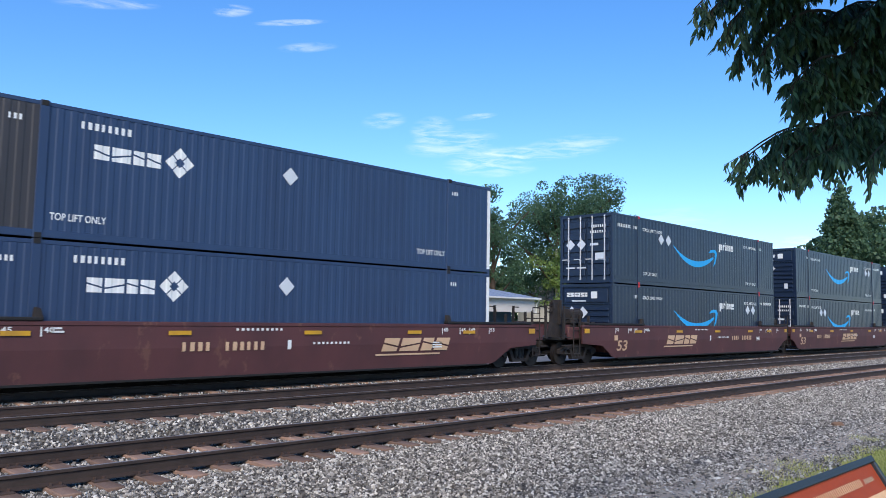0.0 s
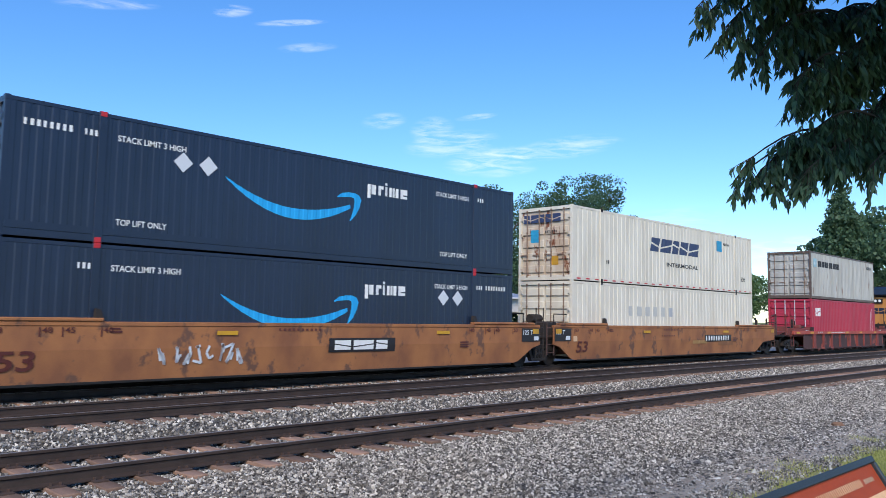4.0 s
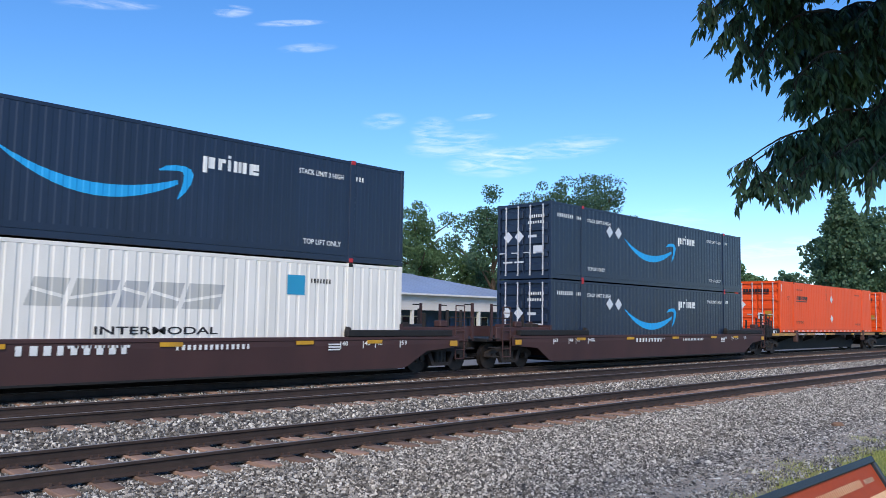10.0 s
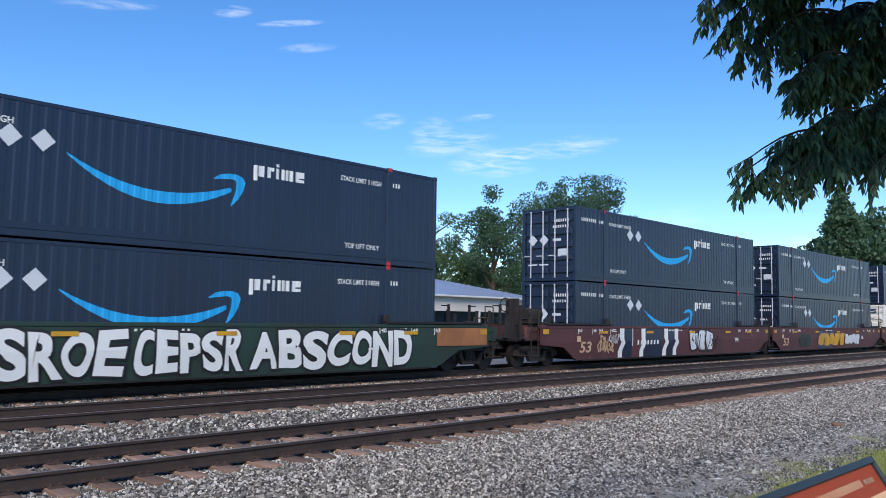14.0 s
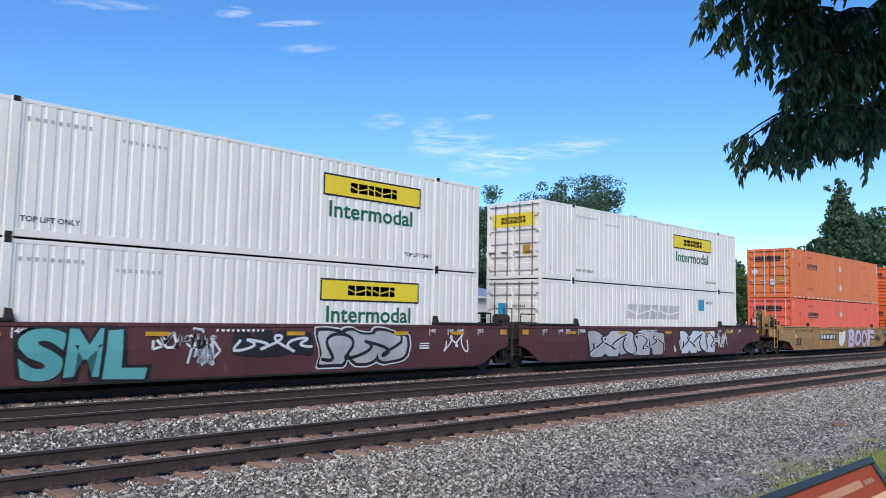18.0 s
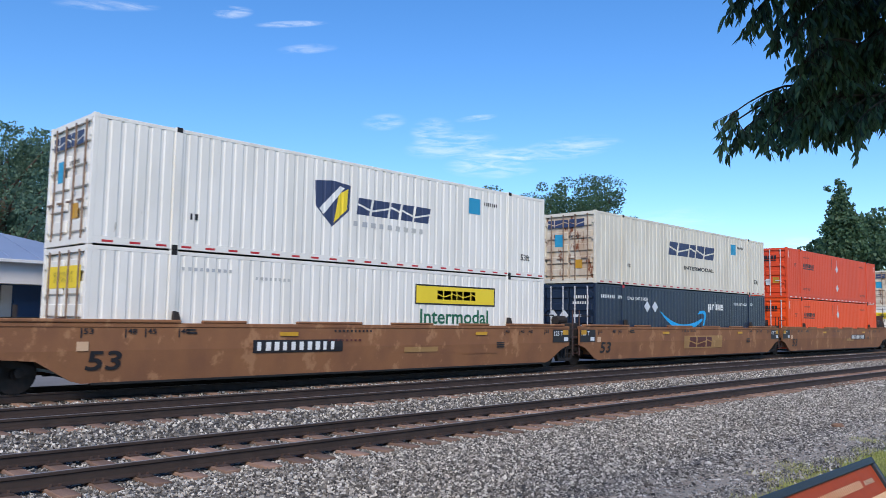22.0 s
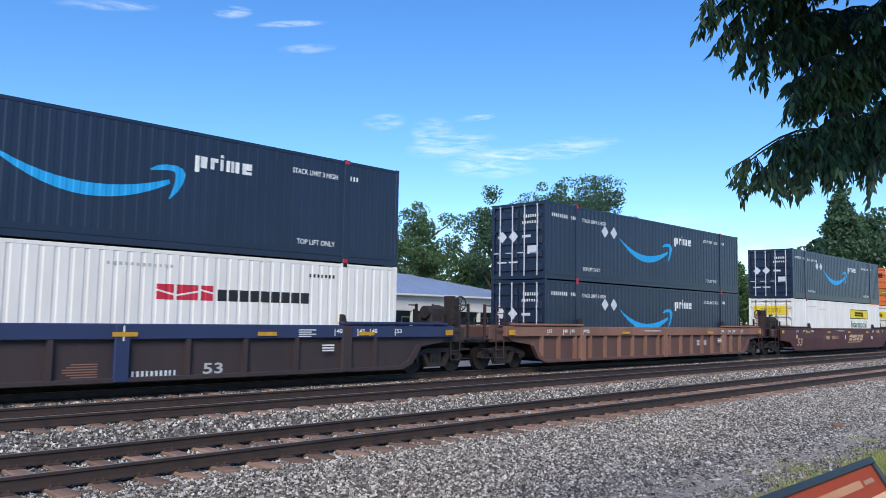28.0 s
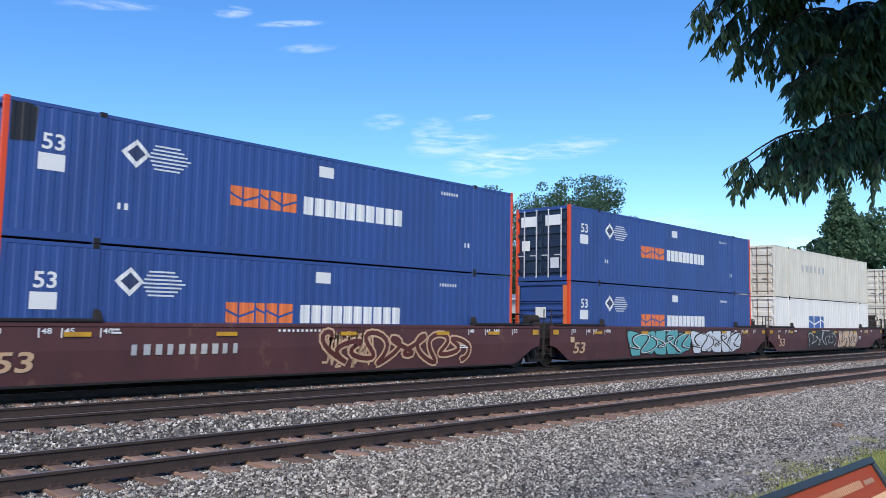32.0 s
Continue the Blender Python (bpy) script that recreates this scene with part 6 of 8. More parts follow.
couple(2.79, smooth("maroon", bnsf_art(11.2, 5.2)), MAROON, "c", "c", "umax", "umax_top")
couple(26.49, smooth("maroon", bnsf_art()), MAROON, "c", "a", "prime_front", "prime")
couple(45.96, smooth("maroon", bnsf_art(7.0, 2.6)), MAROON, "a", "a", "prime", "prime_front")
couple(65.3, smooth("maroon", bnsf_art(9.6, 3.2)), MAROON, "a", "c", "prime_front", "prime_front")
couple(88.89, smooth("rust_tan", dttx_art(3.6)), "rusty orange-tan smooth-sided well car, heavily weathered", "c", "a", "swift_blue", "swift_fade")
couple(108.38, smooth("rust_tan", [("quad", "ink_black", 8.2, 10.6, 0.72, 1.1), ("word", "ink_white", 8.4, 10.4, 0.78, 1.04, 3), ("scrawl", "ink_pale", 3.4, 5.6, 0.5, 1.0, 8, 3)]), "rusty orange-tan smooth-sided well car, heavily weathered", "a", "a", "prime_front", "prime")
couple(128.05, smooth("rust_tan", dttx_art(10.5)), "rusty orange-tan smooth-sided well car, heavily weathered", "a", "c", "white", "swift")
couple(152.66, None, "", "", "", "cai", "maersk")
couple(196.02, ribbed("rib_brown", "rib_brown", "chord_tan", [("bars", "ink_pale", 4.0, 6.0, 0.5, 0.72, 10)]), RIBS, "c", "a", "prime_front", "swift")
couple(215.5, ribbed("rib_brown", "rib_brown", "chord_tan", [("text", "ink_white", "125-T", 0.84, 1.75, 0.45, 0.76), ("quad", "rib_rust", 5.3, 8.2, 0.35, 1.05)]), RIBS, "a", "a", "prime", "prime")
couple(235.01, ribbed("rib_brown", "rib_brown", "chord_tan", [("bars", "ink_pale", 3.0, 5.4, 0.5, 0.8, 9)]), RIBS, "a", "c", "prime", "prime")
couple(258.56, smooth("fec", [("bars", "ink_white", 5.6, 8.0, 0.80, 1.0, 9), ("bars", "ink_white", 9.0, 11.0, 0.86, 0.98, 14)]), "dark brown smooth-sided well car with white stencils", "c", "c", "swift_ghost_white", "prime")
couple(282.09, smooth("fec", [("bars", "ink_white", 5.6, 7.8, 0.84, 1.0, 9), ("bars", "ink_white", 9.6, 11.6, 0.86, 0.96, 14)]), "dark brown smooth-sided well car with white stencils", "c", "c", "prime", "prime")
couple(303.25, "spine", "dark spine car with worn yellow side beams", "c", "a", "", "sch")
couple(321.9, "spine", "dark spine car with worn yellow side beams", "a", "a", "", "sch")
couple(342.39, "spine", "dark spine car with worn yellow side beams", "a", "c", "", "sch_peach")
couple(363.53, smooth("green_car", [("quad", "rust_tan", -0.1, 3.0, 0.24, 1.4), ("quad", "rust_tan", -2.3, -0.1, 0.84, 1.4), ("quad", "rust_tan", 16.1, 18.4, 0.84, 1.4), ("blob", "green_car", 2.6, 4.0, 0.25, 1.4, 2, 6)] + [("bubble", "ink_black", "ASROE", 3.1, 6.45, 0.34, 1.28, 0.085, 0), ("bubble", "ink_white", "ASROE", 3.1, 6.45, 0.34, 1.28, 0.04, 1), ("bubble", "ink_black", "CEPSR", 6.6, 9.4, 0.36, 1.28, 0.085, 0), ("bubble", "ink_white", "CEPSR", 6.6, 9.4, 0.36, 1.28, 0.04, 1), ("bubble", "ink_black", "ABSCOND", 9.6, 15.1, 0.36, 1.28, 0.085, 0), ("bubble", "ink_white", "ABSCOND", 9.6, 15.1, 0.36, 1.28, 0.042, 1), ("quad", "ink_amber", 5.9, 6.4, 1.14, 1.24), ("quad", "ink_amber", 12.3, 12.9, 1.14, 1.24)]), "dark green well car covered in white bubble graffiti", "c", "c", "prime", "prime")
couple(387.21, smooth("maroon", [("scrawl", "ink_tan", 1.2, 2.4, 0.4, 1.2, 8, 4), ("quad", "navy", 3.1, 3.75, 0.24, 1.4), ("quad", "navy", 4.75, 6.2, 0.24, 1.4), ("quad", "navy", 6.7, 7.2, 0.24, 1.4), ("zig", "ink_white", 2.7), ("zig", "ink_white", 4.35), ("zig", "ink_white", 6.25), ("zig", "ink_white", 7.15), ("quad", "ink_white", 3.72, 3.8, 0.7, 1.4), ("bars", "ink_white", 4.15, 6.0, 0.74, 0.92, 7), ("blob", "ink_black", 8.7, 11.0, 0.4, 1.36, 3, 9, 0.05), ("blob", "ink_pale", 8.7, 11.0, 0.4, 1.36, 3, 9, -0.04, 0.004), ("scrawl", "ink_black", 8.8, 11.6, 0.4, 1.3, 7, 11), ("scrawl", "ink_pale", 2.0, 2.6, 0.8, 1.2, 5, 12)]), "maroon well car with black and white graffiti", "c", "a", "prime", "prime")
couple(406.7, smooth("maroon", [("blob", "ink_navy", 5.4, 8.0, 0.3, 1.25, 3, 14, 0.05), ("blob", "ink_amber", 5.5, 10.0, 0.4, 1.15, 5, 15, 0, 0.003), ("blob", "ink_pale", 10.2, 13.0, 0.45, 1.1, 4, 16), ("blob", "green_car", 2.4, 4.2, 0.4, 1.1, 2, 12)]), "maroon well car with yellow and pale graffiti", "a", "a", "prime", "prime")
couple(426.12, smooth("maroon", [("bubble", "ink_black", "PHONE", 9.0, 13.0, 0.32, 1.38, 0.085, 0), ("bubble", "ink_cream", "PHONE", 9.0, 13.0, 0.32, 1.38, 0.055, 1), ("blob", "ink_cream", 12.9, 13.7, 0.32, 1.05, 1, 28), ("text", "ink_white", "A", 7.0, 7.25, 0.72, 0.98), ("bubble", "ink_black", "KILL", 13.9, 16.4, 0.5, 1.24, 0.07, 0), ("bubble", "ink_pale", "KILL", 13.9, 16.4, 0.5, 1.24, 0.045, 1), ("blob", "ink_red", 5.7, 6.9, 0.32, 1.3, 1, 24, 0.05), ("blob", "ink_blue", 5.7, 6.9, 0.32, 1.3, 1, 24, -0.05, 0.004), ("blob", "ink_white", 7.8, 8.3, 0.72, 0.98, 1, 25), ("scrawl", "ink_white", 8.4, 8.8, 0.4, 0.8, 3, 26)]), "maroon well car with pale bubble graffiti", "a", "c", "swift_blue2", "prime")
couple(449.62, smooth("maroon", tags(31, zones=((1.3, 5.2, 3, "ink_silver"), (5.5, 10.2, 4, "ink_pale"))) + [("wild", "ink_white", 11.3, 13.7, 0.5, 1.36, 5, 32, 0.045, 0.002), ("scrawl", "ink_pale", 10.4, 11.1, 0.8, 1.3, 4, 36), ("wild", "ink_white", 0.7, 1.3, 0.3, 1.0, 1, 34, 0.14, 0.002), ("wild", "ink_white", 14.0, 16.6, 0.36, 1.3, 5, 33, 0.2, 0.0), ("wild", "ink_orange", 14.0, 16.6, 0.36, 1.3, 5, 33, 0.11, 0.004)]), "rust-brown well car with silver graffiti along its side", "c", "a", "jb_plain", "swift")
couple(469.1, smooth("maroon", [("bubble", "ink_black", "SML", 2.3, 4.9, 0.34, 1.32, 0.1, 0), ("bubble", "ink_teal", "SML", 2.3, 4.9, 0.34, 1.32, 0.05, 1)] + [("blob", "ink_pale", 9.6, 12.7, 0.42, 1.32, 3, 43, 0.13), ("blob", "ink_black", 9.6, 12.7, 0.42, 1.32, 3, 43, 0.09, 0.002), ("blob", "ink_silver", 9.6, 12.7, 0.42, 1.32, 3, 43, 0.0, 0.005), ("wild", "ink_black", 9.7, 12.6, 0.46, 1.24, 3, 43, 0.09, 0.008), ("scrawl", "ink_white", 5.0, 6.0, 0.9, 1.3, 6, 44), ("scrawl", "ink_pale", 5.9, 6.5, 0.5, 1.4, 9, 46), ("blob", "ink_black", 7.1, 9.4, 0.7, 1.3, 4, 47, 0.03), ("wild", "ink_pale", 7.1, 9.4, 0.78, 1.22, 4, 47, 0.07, 0.004), ("wild", "ink_white", 14.4, 15.5, 0.66, 1.3, 3, 45, 0.05, 0.002)]), "rust-brown well car with teal and grey graffiti", "a", "a", "jb", "jb")
couple(488.6, smooth("maroon", tags(51, zones=((2.8, 8.5, 5, "ink_silver"), (10.0, 13.4, 4, "ink_pale"))) + [("scrawl", "ink_white", 9.2, 10.2, 0.4, 1.0, 4, 52), ("scrawl", "ink_white", 13.5, 14.6, 0.5, 1.3, 6, 53)]), "rust-brown well car with silver and white graffiti", "a", "c", "swift_ghost_white", "jb")
couple(512.15, smooth("khaki", dttx_art(3.9) + [("bubble", "ink_black", "BOOF", 8.9, 14.1, 0.32, 1.36, 0.09, 0), ("bubble", "ink_lilac", "BOOF", 8.9, 14.1, 0.32, 1.36, 0.05, 1), ("scrawl", "ink_black", 14.4, 15.6, 0.5, 1.1, 7, 65)] + [("blob", "ink_white", 7.2, 8.2, 0.3, 1.3, 1, 62)], ink="ink_black"), TAN, "c", "a", "sch_salmon", "sch_tan")
couple(531.6, smooth("khaki", tags(71, zones=((2.3, 8.8, 5, "ink_white"),)) + [("word", "ink_brown", 9.0, 10.6, 0.62, 1.1, 3), ("wild", "ink_pale", 11.2, 13.5, 0.4, 1.3, 4, 72, 0.05, 0.002)], ink="ink_black"), TAN, "a", "a", "sch_back", "sch_back")
couple(550.95, smooth("khaki", dttx_art(10.2) + [("wild", "ink_pale", 4.3, 6.5, 0.4, 1.2, 3, 81, 0.26, 0.0), ("wild", "ink_blue", 4.3, 6.5, 0.4, 1.2, 3, 81, 0.06, 0.004), ("scrawl", "ink_white", 3.8, 4.6, 0.6, 1.2, 4, 82)], ink="ink_black"), TAN, "a", "c", "sch", "sch_red")
couple(574.41, smooth("ttx_tan", dttx_art(4.2), ink="ink_black"), "brown-tan grimy smooth-sided well car with black stencils", "c", "a", "jb", "swift_shield")
couple(593.9, smooth("ttx_tan", [("quad", "khaki", 6.8, 10.6, 0.55, 1.12), ("word", "ink_brown", 7.3, 9.6, 0.6, 1.06, 3)], ink="ink_black"), "brown-tan grimy smooth-sided well car with black stencils", "a", "a", "prime", "swift")
couple(613.3, smooth("ttx_tan", dttx_art(10.2), ink="ink_black"), "brown-tan grimy smooth-sided well car with black stencils", "a", "c", "sch", "sch_red")
couple(636.77, ribbed("rib_rust", "rib_rust", "rib_rust", [("quad", "rib_umber", 2.5, 4.4, 0.6, 0.95), ("bars", "ink_black", 2.6, 4.3, 0.68, 0.86, 9), ("wild", "chord_tan", 5.6, 10.4, 0.5, 1.0, 5, 88, 0.03, 0.002), ("wild", "ink_pale", 12.4, 14.2, 0.5, 0.95, 3, 89, 0.02, 0.002)]), "rusty red-brown ribbed-side well car", "c", "c", "jb", "swift")
couple(660.27, smooth("fec", [("bars", "ink_white", 4.6, 6.5, 0.86, 1.06, 9), ("bars", "ink_white", 12.0, 13.6, 0.9, 1.0, 12)]), "dark brown smooth-sided well car with white stencils", "c", "c", "jb_unit", "xpo_front")
couple(683.7, ribbed("rib_black", "rib_black", "blue_chord"), "sooty ribbed-side well car with navy top chord", "c", "a", "prime", "sch_red")
couple(703.1, ribbed("rib_black", "rib_black", "blue_chord"), "sooty ribbed-side well car with navy top chord", "a", "a", "sch_peach_back", "jb")
couple(722.61, ribbed("rib_black", "rib_black", "blue_chord"), "sooty ribbed-side well car with navy top chord", "a", "c", "xpo", "prime")
couple(746.0, ribbed("rib_umber", "rib_umber", "rib_chord", [("word", "ink_ghost", 11.5, 12.5, 0.66, 0.9, 3)]), "rusty red-brown ribbed-side well car", "c", "c", "prime", "prime")
couple(769.42, smooth("maroon", bnsf_art(8.8, 4.6)), MAROON, "c", "a", "jb", "prime")
couple(788.85, smooth("maroon", bnsf_art(11.2, 5.2)), MAROON, "a", "a", "jb", "sch_tan")
couple(808.15, smooth("maroon", bnsf_art(11.0, 4.2)), MAROON, "a", "c", "csx", "sch_red")
couple(831.54, smooth("maroon", [("bars", "ink_ghost", 2.8, 5.6, 0.78, 1.02, 10), ("wild", "ink_tan", 8.0, 13.8, 0.36, 1.3, 8, 90, 0.24, 0.0), ("wild", "ink_brown", 8.0, 13.8, 0.36, 1.3, 8, 90, 0.13, 0.004), ("scrawl", "ink_tan", 8.0, 9.6, 0.3, 1.36, 12, 91)]), "maroon well car with looping pale graffiti", "c", "a", "pacer", "pacer_patch")
couple(851.05, smooth("maroon", tags(95, zones=((3.9, 9.0, 5, "ink_teal"), (9.3, 14.3, 5, "ink_pale")))), "maroon well car with teal and pale grey graffiti", "a", "a", "pacer", "pacer_doors")
couple(870.4, smooth("maroon", tags(97, zones=((4.2, 9.0, 6, "ink_black"), (9.4, 13.0, 5, "ink_tan")))), "maroon well car with dark graffiti", "a", "c", "white_csx", "white")
couple(893.9, smooth("maroon", bnsf_art()), MAROON, "c", "a", "white", "white")
BOX["swift_blue2"] = container("white container with bold slanted blue word mark", "white", wave="groove", art=swift_art("ink_navy", sub=False), end_art=SWIFT_END)
TAKEN = set()


def take(kind, s, z):
    """The first of a kind is the built one, the rest are copies of it."""
    ob = BOX[kind]
    if kind in TAKEN:
        ob = copy_thing(ob, pose(s, FACE, z))
    TAKEN.add(kind)
    return ride(ob, s, FACE, z)


def assemble():
    for i, (s, car, label, left, right, low, high) in enumerate(TRAIN):
        if car is None:
            ride(red_car(), s)
        elif car == "spine":
            ride(spine_car(label, left, right, i), s)
        else:
            ride(car(label, left, right, i), s)
        if low:
            take(low, s, RAIL + 0.30)
            take(high, s, RAIL + 3.204)
        else:
            take(high, s, RAIL + 1.19)
    ride(locomotive(), 168.85)


assemble()
for kind in [k for k in BOX if k not in TAKEN]:
    for o in (*BOX[kind].children_recursive, BOX[kind]):
        bpy.data.objects.remove(o)

# ---- ground and tracks ----
def ground_mat(name, kind):
    m = bpy.data.materials.new(name)
    m.use_nodes = True
    n, l = m.node_tree.nodes, m.node_tree.links
    b = n["Principled BSDF"]
    b.inputs["Roughness"].default_value = 0.95
    b.inputs["Specular IOR Level"].default_value = 0.05
    tc = n.new("ShaderNodeTexCoord")
    big = n.new("ShaderNodeTexNoise")
    big.inputs["Scale"].default_value, big.inputs["Detail"].default_value = 0.8, 6
    l.new(tc.outputs["Object"], big.inputs["Vector"])
    if kind == "ballast":
        v = n.new("ShaderNodeTexVoronoi")
        v.inputs["Scale"].default_value = 22
        l.new(tc.outputs["Object"], v.inputs["Vector"])
        r = n.new("ShaderNodeValToRGB")
        # dark end puts the shade in gaps between loose stones into the colour
        r.color_ramp.elements[0].color, r.color_ramp.elements[1].color = rgb(38, 37, 37), rgb(150, 146, 142)
        sep = n.new("ShaderNodeSeparateColor")
        l.new(v.outputs["Color"], sep.inputs[0])
        l.new(sep.outputs[0], r.inputs[0])
        mix = n.new("ShaderNodeMixRGB")
        mix.blend_type = "MULTIPLY"
        mix.inputs[0].default_value = 0.5
        l.new(r.outputs[0], mix.inputs[1]), l.new(big.outputs[0], mix.inputs[2])
        l.new(mix.outputs[0], b.inputs["Base Color"])
        bp = n.new("ShaderNodeBump")
        bp.inputs["Strength"].default_value, bp.inputs["Distance"].default_value = 0.9, 0.03
        l.new(v.outputs["Distance"], bp.inputs["Height"])
        bp.invert = True
        l.new(bp.outputs[0], b.inputs["Normal"])
    return m


M["ballast"] = ground_mat("grey_crushed_stone_ballast", "ballast")
M["earth"] = mat("short_grass_and_earth", rgb(130, 136, 76), rgb(140, 128, 94), rough=0.95, scale=0.6, amount=0.8, fine=30, fine_amount=0.4, bump=0.5, third=rgb(112, 128, 60), third_cut=0.5)
M["asphalt"] = mat("worn_grey_pavement", rgb(132, 130, 128), rgb(112, 110, 108), rough=0.9, scale=0.5, amount=0.6, fine=50, fine_amount=0.2, bump=0.2)
M["dirt"] = mat("gritty_dusty_path", rgb(178, 164, 146), rgb(144, 130, 114), rough=0.95, scale=1.5, amount=0.7, fine=70, fine_amount=0.6, bump=0.9, third=rgb(120, 106, 92), third_cut=0.58)
M["stone"] = None


def stone_mat():
    m = bpy.data.materials.new("crushed_granite_stones")
    m.use_nodes = True
    n, l = m.node_tree.nodes, m.node_tree.links
    b = n["Principled BSDF"]
    b.inputs["Roughness"].default_value = 0.85
    g = n.new("ShaderNodeNewGeometry")
    r = n.new("ShaderNodeValToRGB")
    els = r.color_ramp.elements
    els[0].color, els[1].color = rgb(54, 51, 49), rgb(224, 218, 208)
    e = els.new(0.42)
    e.color = rgb(118, 113, 106)
    e = els.new(0.72)
    e.color = rgb(164, 158, 150)
    e = els.new(0.86)
    e.color = rgb(194, 188, 178)
    l.new(g.outputs["Random Per Island"], r.inputs[0])
    nz = n.new("ShaderNodeTexNoise")
    nz.inputs["Scale"].default_value = 0.9
    tc = n.new("ShaderNodeTexCoord")
    l.new(tc.outputs["Object"], nz.inputs["Vector"])
    mr = n.new("ShaderNodeMapRange")
    mr.inputs[3].default_value, mr.inputs[4].default_value = 0.75, 1.2
    l.new(nz.outputs[0], mr.inputs[0])
    h = n.new("ShaderNodeHueSaturation")
    l.new(r.outputs[0], h.inputs["Color"]), l.new(mr.outputs[0], h.inputs["Value"])
    l.new(h.outputs[0], b.inputs["Base Color"])
    return m


M["stone"] = stone_mat()


BED_Y = [-60, 2, 4.4, 5.6, 8.0, 9.0, 12.0, 13.0, 20.6, 22.5, 26, 200]
BED_Z = [0.05, 0.05, 0.02, -0.05, -0.05, -0.046, -0.046, 0.098, 0.1, -0.1, -0.12, -0.12]


def bed(y):
    """Height of the ground across the tracks."""
    xs = BED_Y
    zs = BED_Z
    return float(np.interp(y, xs, zs))


def strip(name, x0, x1, ys, material, label, dz=0.0, nx=60, jag=0.0, seed=0):
    bm = bmesh.new()
    rng = random.Random(seed)
    rows = []
    for i in range(nx + 1):
        x = x0 + (x1 - x0) * i / nx
        row = []
        for k, y in enumerate(ys):
            yy = y + (rng.uniform(-jag, jag) if k in (0, len(ys) - 1) else 0)
            sink = 0.06 if jag > 0.3 and k == 0 else 0
            row.append(bm.verts.new((x, yy, bed(yy) + dz - sink)))
        rows.append(row)
    for a, b in zip(rows, rows[1:]):
        for k in range(len(ys) - 1):
            bm.faces.new((a[k], b[k], b[k + 1], a[k + 1]))
    return tagged(part(name, bm, material), label, name, kind="structure")


def terrain():
    bm = bmesh.new()
    ys = [-2500, -60, 2, 4.4, 5.6, 8.0, 9.0, 12.0, 13.0, 20.6, 22.5, 26, 60, 3000]
    xs = [-2500, -60, 0, 60, 400, 3000]
    v = [[bm.verts.new((x, y, bed(y) - 0.03)) for y in ys] for x in xs]
    for a, b in zip(v, v[1:]):
        for k in range(len(ys) - 1):
            bm.faces.new((a[k], b[k], b[k + 1], a[k + 1]))
    return tagged(part("ground", bm, M["earth"]), "short green grass and bare earth reaching the horizon", "ground", kind="structure")


terrain()
strip("ballast_bed", -880, 980, [5.0, 6.0, 8.0, 9.0, 12.0, 13.0, 20.6, 22.3], M["ballast"], "grey crushed stone ballast under three tracks", 0.0, nx=900, jag=0.25)
strip("dirt_path", -40, 420, [3.9, 4.5, 5.1], M["dirt"], "dusty worn path beside the ballast", 0.012, nx=1100, jag=0.34, seed=3)
strip("pavement", -60, 300, [23.0, 26, 38], M["asphalt"], "pale grey paved yard behind the tracks", 0.02, nx=20)


def stones(name, n, x0, x1, y0, y1, size, seed, keep=None, label="loose grey crushed stones of the track ballast"):
    """Loose angular stones, each a squashed lump of its own."""
    rng = np.random.default_rng(seed)
    u = rng.random(n)
    x = x0 + (x1 - x0) * u ** 1.1
    y = y0 + (y1 - y0) * rng.random(n)
    if keep is not None:
        k = keep(x, y)
        x, y = x[k], y[k]
    n = len(x)
    z = np.interp(y, BED_Y, BED_Z)
    base = np.array([(1, 0, -0.1), (0.1, 0.85, 0.1), (-0.95, 0.1, 0), (-0.1, -0.85, -0.1), (0.15, 0.05, 0.72), (-0.1, 0.1, -0.68)], float)
    tri = np.array([(0, 1, 4), (1, 2, 4), (2, 3, 4), (3, 0, 4), (1, 0, 5), (2, 1, 5), (3, 2, 5), (0, 3, 5)])
    s = size * (0.5 + 0.9 * rng.random((n, 1, 1)) ** 1.4) * (1 + 0.6 * (rng.random((n, 6, 3)) - 0.5) + 0.5 * (rng.random((n, 1, 3)) - 0.5))
    q = rng.normal(size=(n, 4))
    q /= np.linalg.norm(q, axis=1, keepdims=True)
    w, a, b, c = q.T
    R = np.stack([1 - 2 * (b * b + c * c), 2 * (a * b - c * w), 2 * (a * c + b * w), 2 * (a * b + c * w), 1 - 2 * (a * a + c * c), 2 * (b * c - a * w), 2 * (a * c - b * w), 2 * (b * c + a * w), 1 - 2 * (a * a + b * b)], -1).reshape(n, 3, 3)
    P = np.einsum("nij,nkj->nki", R, base[None] * s) + np.stack([x, y, z + size * 0.25], -1)[:, None]
    me = bpy.data.meshes.new(name)
    F = (tri[None] + (np.arange(n) * 6)[:, None, None]).reshape(-1, 3)
    me.from_pydata(P.reshape(-1, 3), [], F)
    me.materials.append(M["stone"])
    return tagged(new(name, me), label, "gravel", kind="stuff")


def off_rails(x, y):
    ok = np.ones(len(x), bool)
    for c, _ in TRACKS:
        for r in (c - 0.75, c + 0.75):
            ok &= np.abs(y - r) > 0.11
        f = np.mod((x + 40) / 0.53 + 0.5, 1) - 0.5
        ok &= (np.abs(y - c) > 1.25) | (np.abs(f) > 0.19) | (np.sin(x * 91.7 + y * 57.3) > 0.72)
    return ok


def shoulder(x, y):
    """The open ballast beside the near track, thinning out towards the path."""
    return off_rails(x, y) & (x > 1.0 + (8.9 - y) * 1.25) & (np.sin(x * 12.9 + y * 78.2) * 0.5 + 0.5 < (y - 4.55 - 0.12 * np.sin(x * 0.9)) / 0.75)


